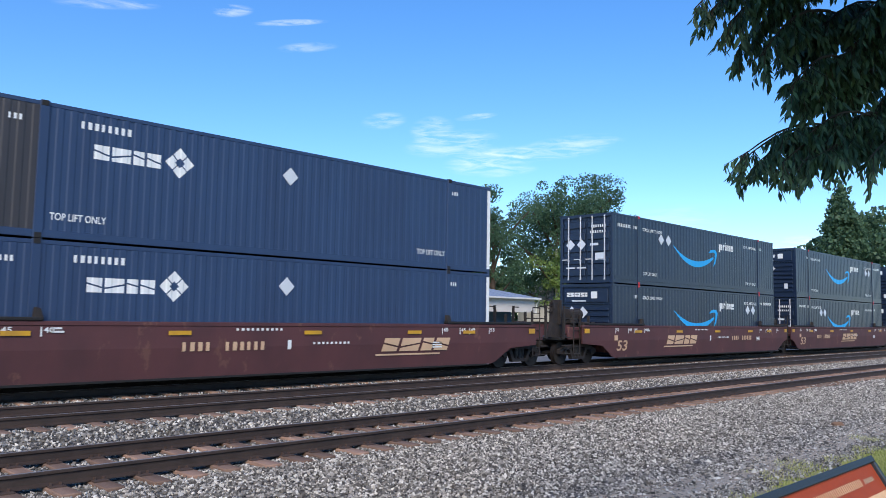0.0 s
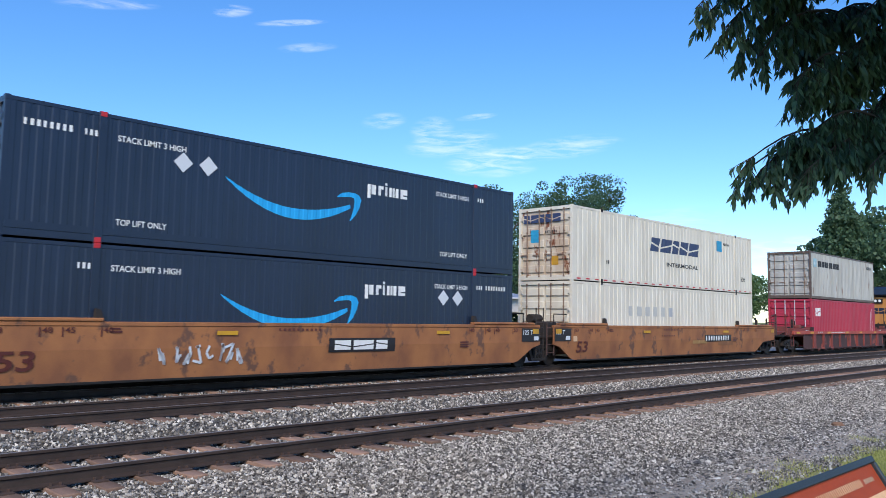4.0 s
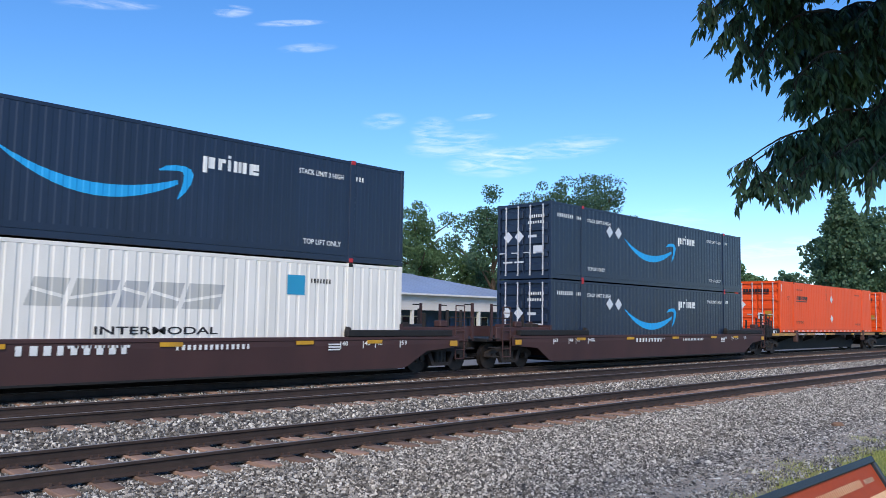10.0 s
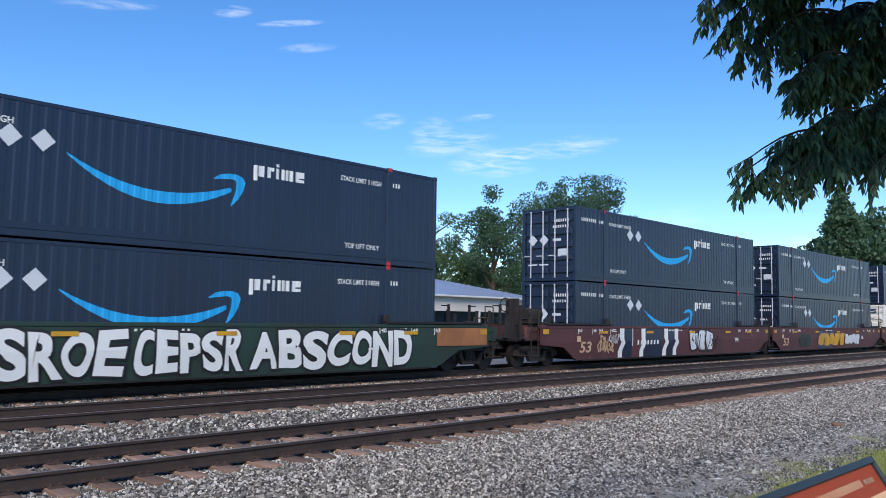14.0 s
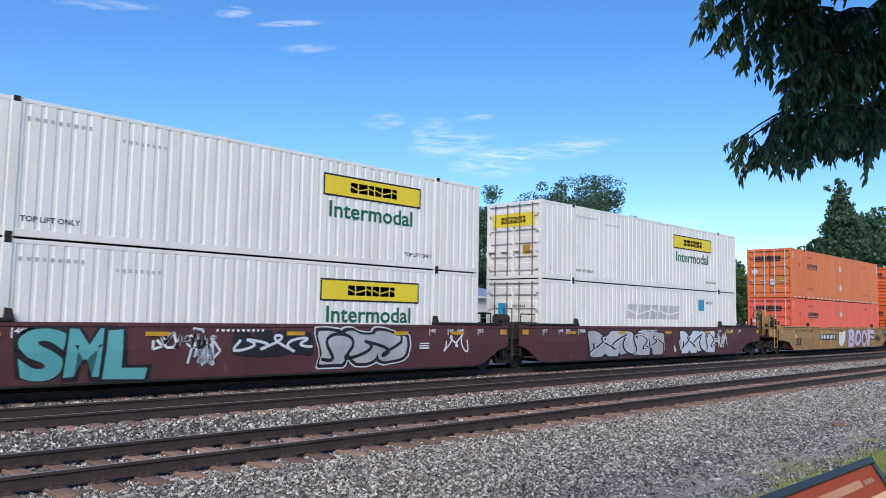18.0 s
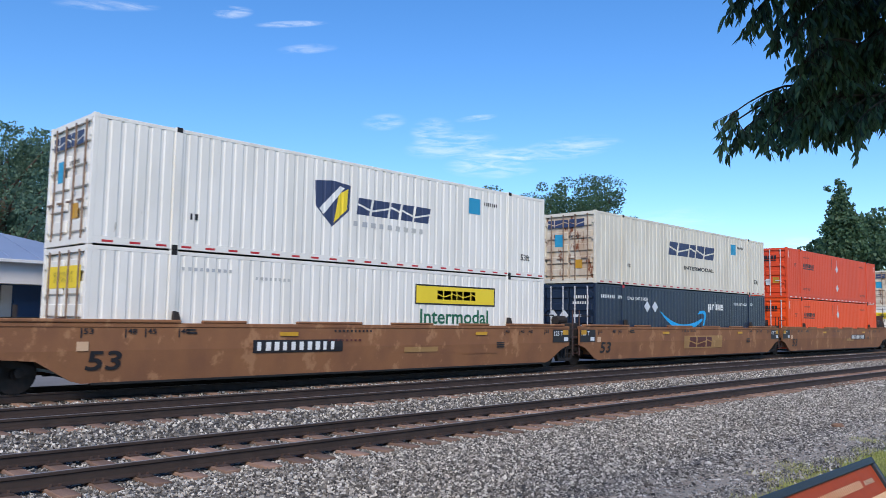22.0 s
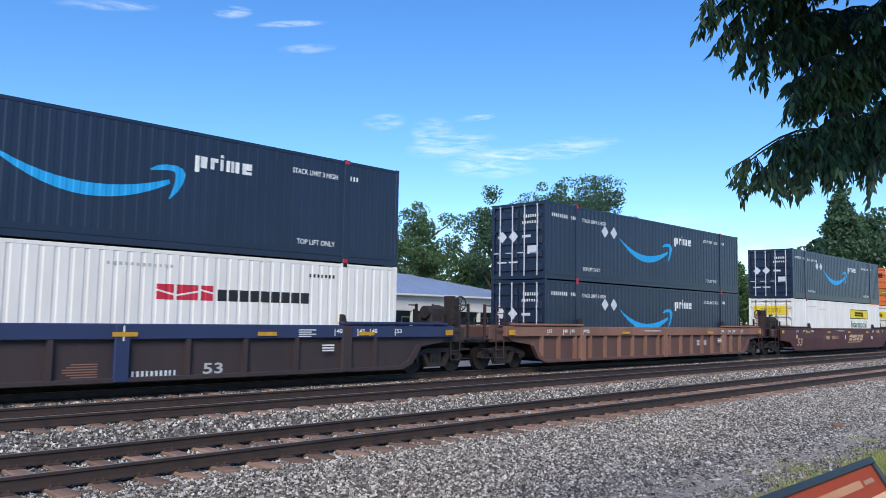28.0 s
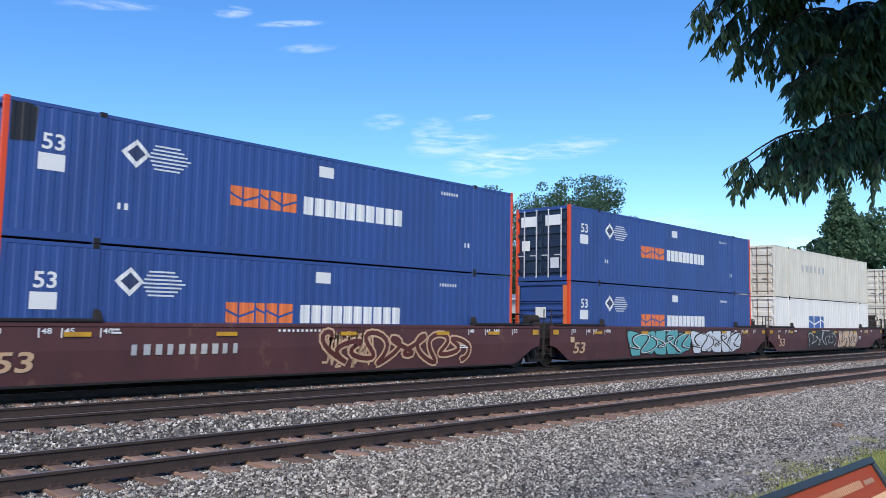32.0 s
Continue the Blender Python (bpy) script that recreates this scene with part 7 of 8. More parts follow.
stones("ballast_stones", 100000, 1.5, 27, 4.4, 9.75, 0.027, 1, shoulder)
stones("ballast_stones", 34000, 26, 62, 4.6, 9.7, 0.042, 9, shoulder)
stones("ballast_stones", 52000, 1.5, 50, 9.7, 13.8, 0.034, 2, off_rails)
stones("ballast_stones", 26000, 1.5, 60, 13.8, 17.9, 0.036, 3, off_rails)
PATH = "fine grey gravel strewn over the dusty path"
stones("path_gravel", 27000, 7, 24, 4.0, 5.4, 0.0145, 4, label=PATH)
stones("path_gravel", 3800, 6, 24, 3.9, 5.3, 0.026, 5, label=PATH)
stones("path_gravel", 160, 8, 22, 4.3, 6.2, 0.05, 6, label=PATH)


def rock(x, y, r, seed):
    """A rounded field stone half sunk in the path."""
    rng = random.Random(seed)
    bm = bmesh.new()
    bmesh.ops.create_icosphere(bm, subdivisions=2, radius=r)
    for v in bm.verts:
        v.co *= rng.uniform(0.82, 1.12)
        v.co.z *= 0.55
    t = thing("rock", "small brown rock lying at the path's edge", "rock")
    t.matrix_basis = pose(x, y, bed(y) + r * 0.2)
    part("stone_body", bm, M["rock"], t)
    part("soil_collar", rod(bmesh.new(), (0, 0, -r * 0.25), (0, 0, -r * 0.1), r * 1.5, 12, r * 1.1), M["dirt"], t)


M["rock"] = mat("brown_field_stone", rgb(140, 108, 86), rgb(96, 76, 64), rough=0.9, scale=9, amount=0.7, fine=60, fine_amount=0.3, bump=0.4)
rock(17.3, 5.62, 0.13, 5)

M["rail_side"] = mat("brown_rusted_rail_side", rgb(66, 54, 49), rgb(44, 37, 35), rough=0.75, metal=0.2, scale=4, amount=0.6, bump=0.15)
M["rail_top"] = mat("polished_rail_head", rgb(138, 134, 134), rgb(110, 106, 106), rough=0.5, metal=0.3, scale=3, stretch=(0.2, 1, 1), amount=0.4, bump=0.0)
M["tie"] = mat("weathered_timber_sleeper", rgb(150, 120, 102), rgb(92, 72, 62), rough=0.9, scale=5, stretch=(1, 0.15, 1), amount=0.7, fine=50, fine_amount=0.25, bump=0.4, random_tint=0.4)
M["tie_plate"] = mat("rusted_tie_plate", rgb(70, 56, 50), rgb(86, 62, 52), rough=0.85, scale=9, amount=0.6)


def track(idx, cy, top, x0=-40, x1=420, end0=-880, end1=980):
    t = thing("railway_track", "rusty steel rails on weathered timber sleepers in ballast", "railway track", "railway tracks", "structure")
    for s in (-0.7525, 0.7525):
        prof = [(-0.075, -0.172), (0.075, -0.172), (0.075, -0.16), (0.012, -0.135), (0.010, -0.05), (0.036, -0.036), (0.036, -0.008), (0.024, -0.001), (-0.024, -0.001), (-0.036, -0.008), (-0.036, -0.036), (-0.010, -0.05), (-0.012, -0.135), (-0.075, -0.16)]
        bm = bmesh.new()
        a = [bm.verts.new((end0, cy + s + y, top + z)) for y, z in prof]
        b = [bm.verts.new((end1, cy + s + y, top + z)) for y, z in prof]
        for i in range(len(prof)):
            bm.faces.new((a[i], a[(i + 1) % len(prof)], b[(i + 1) % len(prof)], b[i]))
        bm.faces.new(a), bm.faces.new(b[::-1])
        bmesh.ops.recalc_face_normals(bm, faces=bm.faces[:])
        r = part("rail", bm, M["rail_side"], t)
        part("rail_head", box(end0, end1, cy + s - 0.024, cy + s + 0.024, top - 0.0012, top + 0.001), M["rail_top"], r, "bright worn running surface")
    tie = bpy.data.meshes.new("sleeper")
    bm = box(-0.115, 0.115, -1.3, 1.3, -0.09, 0.085, bevel=0.012)
    bm.to_mesh(tie)
    bm.free()
    tie.materials.append(M["tie"])
    plate_me = bpy.data.meshes.new("tie_plate")
    bm = box(-0.09, 0.09, -0.19, 0.19, 0.0, 0.014)
    for sx, sy in ((-0.05, -0.09), (0.05, 0.09), (-0.05, 0.1), (0.05, -0.1)):
        bx(bm, sx - 0.012, sx + 0.012, sy - 0.016, sy + 0.016, 0.014, 0.045)
    bm.to_mesh(plate_me)
    bm.free()
    plate_me.materials.append(M["tie_plate"])
    near = 110 if idx == 0 else 30
    rng = random.Random(idx + 5)
    rest = bmesh.new()
    for i in range(int((x1 - x0) / 0.53)):
        x = x0 + i * 0.53 + rng.uniform(-0.04, 0.04)
        m = pose(x, cy + rng.uniform(-0.06, 0.06), top - 0.172 - 0.085 + rng.uniform(-0.008, 0.004), 0, 0, rng.uniform(-1.5, 1.5))
        if 0 < x < near * 0.53:
            shared("sleeper", tie, t, m)
            if x < 22 and idx == 0:
                for s in (-0.7525, 0.7525):
                    shared("tie_plate", plate_me, t, pose(x, cy + s, top - 0.174))
        else:
            k = len(rest.verts)
            bx(rest, x - 0.115, x + 0.115, cy - 1.3, cy + 1.3, top - 0.34, top - 0.172)
    tagged(part("sleepers_beyond", rest, M["tie"], t), kind="stuff")
    return t


for i, (cy, top) in enumerate(TRACKS):
    track(i, cy, top)

# ---- buildings behind the tracks ----
M["roof"] = mat("pale_blue_grey_metal_roof", rgb(168, 180, 202), rgb(152, 164, 188), rough=0.4, metal=0.3, scale=0.6, amount=0.5, fine=30, fine_amount=0.05, bump=0.02)
M["siding"] = mat("cream_metal_fascia", rgb(206, 202, 198), rgb(188, 184, 178), rough=0.6, scale=0.7, amount=0.5, fine=40, fine_amount=0.05, bump=0.03)
M["blue_wall"] = mat("deep_blue_steel_wall", rgb(40, 74, 116), rgb(34, 62, 98), rough=0.5, scale=0.8, amount=0.5, bump=0.03)
M["pane"] = mat("dark_window_glass", rgb(40, 52, 66), rgb(34, 42, 52), rough=0.08, bump=0, spec=0.8)
M["trim"] = mat("white_painted_trim", rgb(214, 214, 212), rgb(196, 196, 194), rough=0.5)
M["grey_roof"] = mat("grey_shingle_roof", rgb(112, 116, 120), rgb(96, 98, 104), rough=0.85, scale=3, amount=0.5, fine=25, fine_amount=0.2, bump=0.3)


def shed(x0, x1, y_face, z_top, z_fascia, y_ridge, z_ridge, hip0, hip1, doors, label, depth=3.0):
    """Long low commercial building: metal roof, deep cream fascia over a recessed front with blue doors."""
    b = thing("commercial_building", label, "building", "buildings behind the tracks")
    yb = 2 * y_ridge - y_face
    g = bed(40)
    bm = bmesh.new()
    e = [(x0 - 0.4, y_face - 0.35, z_top), (x1 + 0.4, y_face - 0.35, z_top), (x1 + 0.4, yb + 0.35, z_top), (x0 - 0.4, yb + 0.35, z_top)]
    r = [(x0 + hip0, y_ridge, z_ridge), (x1 - hip1, y_ridge, z_ridge)]
    v = [bm.verts.new(p) for p in e + r]
    v2 = [bm.verts.new((p[0], p[1], p[2] - 0.12)) for p in e]
    for f in ((0, 1, 5, 4), (2, 3, 4, 5), (1, 2, 5), (3, 0, 4)):
        bm.faces.new([v[i] for i in f])
    for i in range(4):
        bm.faces.new((v2[i], v2[(i + 1) % 4], v[(i + 1) % 4], v[i]))
    bm.faces.new(v2[::-1])
    roof = part("roof", bm, M["roof"], b)
    n = int((x1 - x0) / 1.2)
    for i in range(n):
        x = x0 + (i + 0.5) * (x1 - x0) / n
        f = min(1.0, (x - x0) / max(hip0, 0.01), (x1 - x) / max(hip1, 0.01))
        if f > 0.15:
            p0, p1 = Vector((x, y_face - 0.33, z_top + 0.02)), Vector((x, y_face - 0.33 + (y_ridge - y_face) * f, z_top + 0.02 + (z_ridge - z_top) * f))
            part("roof_seam", rod(bmesh.new(), p0, p1, 0.014, 4), M["roof"], roof)
    part("gutter", box(x0 - 0.4, x1 + 0.4, y_face - 0.46, y_face - 0.34, z_top - 0.16, z_top - 0.02, bevel=0.02), M["trim"], b)
    part("fascia", box(x0, x1, y_face, y_face + 0.2, z_fascia, z_top - 0.1), M["siding"], b, "cream metal fascia band")
    part("fascia", box(x0, x0 + 0.2, y_face + 0.2, yb, z_fascia, z_top - 0.1), M["siding"], b)
    part("fascia", box(x1 - 0.2, x1, y_face + 0.2, yb, z_fascia, z_top - 0.1), M["siding"], b)
    part("soffit", box(x0 + 0.2, x1 - 0.2, y_face + 0.2, y_face + depth, z_fascia + 0.05, z_fascia + 0.12), M["trim"], b)
    part("front_wall", box(x0 + 0.1, x1 - 0.1, y_face + depth, y_face + depth + 0.25, g, z_fascia + 0.05), M["blue_wall"], b)
    part("rear_wall", box(x0 + 0.1, x1 - 0.1, yb - 0.2, yb, g, z_fascia), M["siding"], b)
    for x in (x0 + 0.1, x1 - 0.3):
        part("end_wall", box(x, x + 0.2, y_face + depth + 0.25, yb - 0.2, g, z_fascia), M["siding"], b)
    x = x0 + 1.0
    k = 0
    while x < x1 - 2.5:
        if k % 3 != 2:
            d = part("shutter_door", box(x, x + 2.1, y_face + depth - 0.08, y_face + depth, g + 0.02, g + 2.6), M["blue_wall"], b, "deep blue ribbed roller shutter")
            for i in range(13):
                part("slat", box(x + 0.02, x + 2.08, y_face + depth - 0.1, y_face + depth - 0.08, g + 0.1 + i * 0.19, g + 0.24 + i * 0.19), M["blue_wall"], d)
        else:
            d = part("window", box(x + 0.2, x + 1.9, y_face + depth - 0.05, y_face + depth, g + 1.0, g + 2.2), M["trim"], b)
            for i in range(2):
                part("pane", box(x + 0.28 + i * 0.82, x + 1.02 + i * 0.82, y_face + depth - 0.07, y_face + depth - 0.05, g + 1.08, g + 2.12), M["pane"], d)
        part("pier", box(x - 0.55, x - 0.1, y_face + depth - 0.12, y_face + depth, g, z_fascia), M["trim" if depth > 2.8 else "blue_wall"], b)
        x += 2.75
        k += 1
    x = x0 + 0.1
    while x < x1:
        part("porch_post", box(x, x + 0.22, y_face + 0.02, y_face + 0.24, g, z_fascia), M["trim"], b)
        x += 5.2 if depth > 2.8 else 7.3
    part("downspout", tube_path(bmesh.new(), [(x1 + 0.25, y_face - 0.36, z_top - 0.12), (x1 + 0.25, y_face - 0.05, z_top - 0.5), (x1 + 0.1, y_face - 0.05, z_fascia - 0.2)], 0.06), M["trim"], b)
    return b


shed(-14.0, 16.0, 36.0, 4.18, 3.15, 44.0, 6.2, 6.0, 5.0, 0, "low cream commercial building with pale blue metal roof")
shed(17.5, 54.0, 42.0, 3.75, 2.5, 50.0, 5.75, 0.5, 8.0, 0, "long low building with pale blue metal roof and blue doors", 2.5)


def house(x, y, w, d, h, ridge, label):
    b = thing("house", label, "house", "houses beyond the trees")
    g = bed(60)
    part("wall", box(x, x + w, y, y + d, g, h), M["siding"], b)
    part("roof", plate([(x - 0.5, h - 0.05), (x + w + 0.5, h - 0.05), (x + w / 2, ridge)], y - 0.4, y + d + 0.4), M["grey_roof"], b)
    for i in range(2):
        for z in (g + 1.0, h - 1.7):
            wn2 = part("window", box(x + 1.0 + i * (w - 3.2), x + 2.2 + i * (w - 3.2), y - 0.05, y, z, z + 1.2), M["trim"], b)
            part("pane", box(x + 1.08 + i * (w - 3.2), x + 2.12 + i * (w - 3.2), y - 0.07, y - 0.05, z + 0.08, z + 1.12), M["pane"], wn2)
    part("door", box(x + w / 2 - 0.5, x + w / 2 + 0.5, y - 0.06, y, g, g + 2.05), M["trim"], b)
    part("chimney", box(x + w * 0.7, x + w * 0.7 + 0.7, y + d * 0.5, y + d * 0.5 + 0.7, h, ridge + 0.6), M["grey_roof"], b)
    return b


house(66.5, 46, 9.0, 8.0, 3.9, 6.4, "small pale house with grey gabled roof among trees")
house(54.5, 52, 3.4, 5.0, 2.4, 3.6, "small white shed with low roof")

# ---- trees ----


def leaf_mat(name, a, b2, trans=0.25):
    m = bpy.data.materials.new(name)
    m.use_nodes = True
    n, l = m.node_tree.nodes, m.node_tree.links
    b = n["Principled BSDF"]
    b.inputs["Roughness"].default_value = 0.55
    g = n.new("ShaderNodeNewGeometry")
    r = n.new("ShaderNodeValToRGB")
    r.color_ramp.elements[0].color, r.color_ramp.elements[1].color = a, b2
    l.new(g.outputs["Random Per Island"], r.inputs[0])
    l.new(r.outputs[0], b.inputs["Base Color"])
    t = n.new("ShaderNodeBsdfTranslucent")
    l.new(r.outputs[0], t.inputs[0])
    mix = n.new("ShaderNodeMixShader")
    mix.inputs[0].default_value = trans
    l.new(b.outputs[0], mix.inputs[1]), l.new(t.outputs[0], mix.inputs[2])
    l.new(mix.outputs[0], n["Material Output"].inputs[0])
    return m


M["leaf"] = leaf_mat("mid_green_leaves", rgb(74, 104, 68), rgb(112, 140, 94), 0.45)
M["leaf_dark"] = leaf_mat("dark_green_leaves", rgb(64, 94, 70), rgb(98, 128, 96), 0.45)
M["leaf_light"] = leaf_mat("light_green_leaves", rgb(94, 120, 62), rgb(142, 164, 92), 0.4)
M["leaf_blue"] = leaf_mat("grey_green_needles", rgb(82, 110, 92), rgb(110, 138, 114), 0.45)
M["blade"] = leaf_mat("yellow_green_grass_blades", rgb(156, 164, 70), rgb(226, 218, 142), 0.45)
M["leaf_near"] = leaf_mat("glossy_dark_near_leaves", rgb(40, 66, 50), rgb(90, 120, 88), 0.3)
M["bark"] = mat("grey_brown_bark", rgb(92, 78, 66), rgb(66, 56, 50), rough=0.95, scale=4, stretch=(1, 1, 0.2), amount=0.7, fine=30, fine_amount=0.3, bump=0.6)
M["pole"] = mat("pale_weathered_pole", rgb(186, 186, 174), rgb(160, 158, 148), rough=0.85, scale=3, stretch=(1, 1, 0.2), amount=0.6, fine=30, fine_amount=0.15)
M["twig"] = mat("dark_brown_twigs", rgb(62, 54, 46), rgb(44, 38, 34), rough=0.9, scale=6, amount=0.6)
M["bare"] = mat("grey_bare_branches", rgb(128, 122, 118), rgb(104, 98, 96), rough=0.9, scale=3, amount=0.5)


def leaf_cloud(name, centers, size, material, parent, seed, per=40):
    """Many small pointed leaves in ragged clumps."""
    rng = np.random.default_rng(seed)
    P = []
    for c, r in centers:
        n = int(per * (r / 1.0) ** 1.7)
        d = rng.normal(size=(n, 3))
        d /= np.linalg.norm(d, axis=1, keepdims=True)
        rad = r * (0.45 + 0.6 * rng.random((n, 1)) ** 0.6)
        p = np.array(c) + d * rad * np.array([1, 1, 0.8])
        u = rng.normal(size=(n, 3)) + np.array([0, 0, -0.3])
        u /= np.linalg.norm(u, axis=1, keepdims=True)
        w = np.cross(u, rng.normal(size=(n, 3)))
        w /= np.linalg.norm(w, axis=1, keepdims=True)
        s = size * (0.6 + 0.8 * rng.random((n, 1)))
        P.append(np.stack([p - u * s, p + w * s * 0.75, p + u * s, p - w * s * 0.75], 1))
    P = np.concatenate(P)
    n = len(P)
    me = bpy.data.meshes.new(name)
    me.from_pydata(P.reshape(-1, 3), [], np.arange(n * 4).reshape(n, 4))
    me.materials.append(material)
    ob = new(name, me)
    ob.parent = parent
    return ob


def tree(label, x, y, height, spread, leaf, seed, trunk_h=0.3, size=0.105, dense=1.0, conical=False, per=185):
    height *= 1.05
    rng = random.Random(seed)
    t = thing("tree", label, "tree", "trees behind the tracks")
    t.matrix_basis = pose(x, y, bed(y))
    th = height * trunk_h
    trunk = bmesh.new()
    rod(trunk, (0, 0, 0), (0.15, 0.1, th), height * 0.028, 10, height * 0.02)
    rod(trunk, (0.15, 0.1, th), (0.1, 0, height * 0.8), height * 0.02, 8, height * 0.006)
    centers = []
    nl = int(9 * dense) + 3
    for i in range(nl):
        a = i * 2.4 + rng.uniform(-0.4, 0.4)
        f = (i + 0.5) / nl
        z0 = th * 0.8 + (height * 0.75 - th * 0.8) * f
        reach = spread * ((1.05 - f) if conical else (0.55 + 0.55 * math.sin(math.pi * min(1, 0.25 + 0.65 * f)))) * rng.uniform(0.5, 1.22)
        tip = Vector((math.cos(a) * reach, math.sin(a) * reach, z0 + height * (0.02 if conical else 0.16) * rng.uniform(0.3, 1.2)))
        rod(trunk, (0.1, 0.05, z0 - height * 0.05), tip, height * 0.01, 6, height * 0.003)
        for k in range(9):
            q = Vector((0, 0, z0)).lerp(tip, 0.25 + 0.1 * k)
            q += Vector((rng.uniform(-1, 1), rng.uniform(-1, 1), rng.uniform(-0.6, 0.9))) * spread * 0.28
            centers.append((tuple(q), spread * rng.uniform(0.10, 0.30)))
    for k in range(9):
        centers.append(((rng.uniform(-0.42, 0.42) * spread, rng.uniform(-0.42, 0.42) * spread, height * rng.uniform(0.76, 0.98)), spread * rng.uniform(0.12, 0.24) * (0.5 if conical else 1)))
    for k in range(16 if conical else 0):
        f = k / 15
        centers.append(((rng.uniform(-0.1, 0.1) * spread, rng.uniform(-0.1, 0.1) * spread, height * (0.55 + 0.43 * f)), spread * (0.55 * (1 - f) + 0.12)))
    part("trunk", trunk, M["bark"], t)
    leaf_cloud("crown", centers, size, leaf, t, seed, per)
    return t


def bare_tree(x, y, height, seed):
    rng = random.Random(seed)
    t = thing("tree", "bare leafless tree with a fine round crown of grey twigs", "tree", "trees behind the tracks")
    t.matrix_basis = pose(x, y, bed(y))
    stem = rod(bmesh.new(), (0, 0, 0), (0.05, 0, height * 0.6), 0.2, 8, 0.1)
    rod(stem, (0.05, 0, height * 0.6), (0, 0.1, height * 0.98), 0.1, 6, 0.012)
    part("trunk", stem, M["bare"], t)

    def grow(p, d, length, r, depth, bm):
        q = p + d * length
        rod(bm, p, q, r, 4, r * 0.6)
        if depth:
            for k in range(4):
                nd = (d + Vector((rng.uniform(-1, 1), rng.uniform(-1, 1), rng.uniform(-0.1, 0.8))) * 0.55).normalized()
                grow(p.lerp(q, 0.35 + 0.2 * k + rng.uniform(-0.08, 0.05)), nd, length * rng.uniform(0.42, 0.62), max(0.011, r * 0.55), depth - 1, bm)
    for k in range(11):
        f = k / 10
        bm = bmesh.new()
        a = k * 2.4
        lean = 0.85 - 0.45 * f
        grow(Vector((0.03, 0.03, height * (0.42 + 0.46 * f))), Vector((math.cos(a) * lean, math.sin(a) * lean, 0.9)).normalized(), height * (0.2 - 0.12 * f), 0.05 - 0.025 * f, 3, bm)
        part("branch", bm, M["bare"], t)
    return t


BROAD = "broad green deciduous tree with ragged summer crown"
tree(BROAD, 17.0, 60, 15.2, 4.6, M["leaf_blue"], 1, 0.3)
tree(BROAD, 20.5, 66, 15.5, 4.2, M["leaf_dark"], 2, 0.3)
tree("grey-green willow-like tree with drooping ragged crown", 24.5, 60, 12.0, 4.4, M["leaf_blue"], 3, 0.2)
tree(BROAD, 12.0, 62, 14.5, 5.0, M["leaf_dark"], 4, 0.25)
tree(BROAD, 28.5, 66, 10.2, 3.2, M["leaf_light"], 5, 0.2)
tree(BROAD, 35.5, 68, 10.5, 3.4, M["leaf_dark"], 6, 0.2)
tree(BROAD, 31.5, 70, 9.0, 3.0, M["leaf_light"], 21, 0.2)
bare_tree(43.5, 75, 15.0, 7)
bare_tree(48.0, 75, 17.2, 8)
tree(BROAD, 41.0, 78, 9.5, 3.4, M["leaf_dark"], 22, 0.2)
tree(BROAD, 47.5, 66, 11.6, 3.8, M["leaf_dark"], 9, 0.2)
tree(BROAD, 50.5, 67, 11.4, 3.0, M["leaf"], 23, 0.2)
tree("slender light grey-green tree", 51.0, 61, 14.0, 2.2, M["leaf_blue"], 10, 0.3, per=110)
tree(BROAD, 57.0, 60, 13.6, 4.4, M["leaf"], 11, 0.2, dense=1.3)
tree(BROAD, 54.0, 62, 12.0, 3.6, M["leaf_dark"], 24, 0.15)
tree(BROAD, 60.5, 63, 11.0, 3.4, M["leaf"], 25, 0.15)
tree(BROAD, 60.0, 52, 14.6, 4.0, M["leaf_dark"], 12, 0.2, dense=1.2)
tree("tall dark green spreading tree with open crown", 73.5, 51, 17.7, 6.9, M["leaf_dark"], 113, 0.28, dense=1.6)
tree(BROAD, 68.0, 50, 16.2, 4.2, M["leaf_dark"], 14, 0.2, dense=1.2)
tree(BROAD, 66.0, 46.5, 9.0, 3.0, M["leaf_light"], 15, 0.15)
tree(BROAD, 79.5, 51, 14.0, 3.8, M["leaf"], 16, 0.22)
tree("tall dark green tree with ragged upright crown", 80.5, 25.3, 15.6, 3.4, M["leaf_dark"], 17, 0.12, dense=2.2, per=150, size=0.17, conical=True)
tree(BROAD, 89.0, 26, 13.5, 4.6, M["leaf_dark"], 18, 0.12, dense=1.8, per=120, size=0.2)
tree(BROAD, 93.0, 29, 9.0, 3.2, M["leaf"], 26, 0.1)
for i, (px, hh) in enumerate(((176, 20), (186, 22), (197, 21), (207, 20.5), (216, 18.5), (243, 19), (252, 18), (232, 16), (225, 15), (150, 21), (158, 21), (166, 21.5), (171, 20), (192, 21), (201, 21), (211, 20))):
    tree("distant green tree in a low line", px, 96 + (i % 3) * 5, hh, 6.5, M["leaf"] if i % 2 else M["leaf_dark"], 30 + i, 0.15, size=0.34, dense=1.0, per=34)
for i, (px, py) in enumerate(((6.0, 70), (15, 74), (25, 76), (33, 80), (52, 80), (62, 74), (70, 64), (76, 62), (88, 60), (100, 64), (112, 66))):
    tree("dense green undergrowth thicket", px, py, 9.6 if 24 < px < 72 else 8.5, 4.8, M["leaf_dark"] if i % 2 else M["leaf"], 50 + i, 0.1, size=0.24, dense=0.8, per=48)


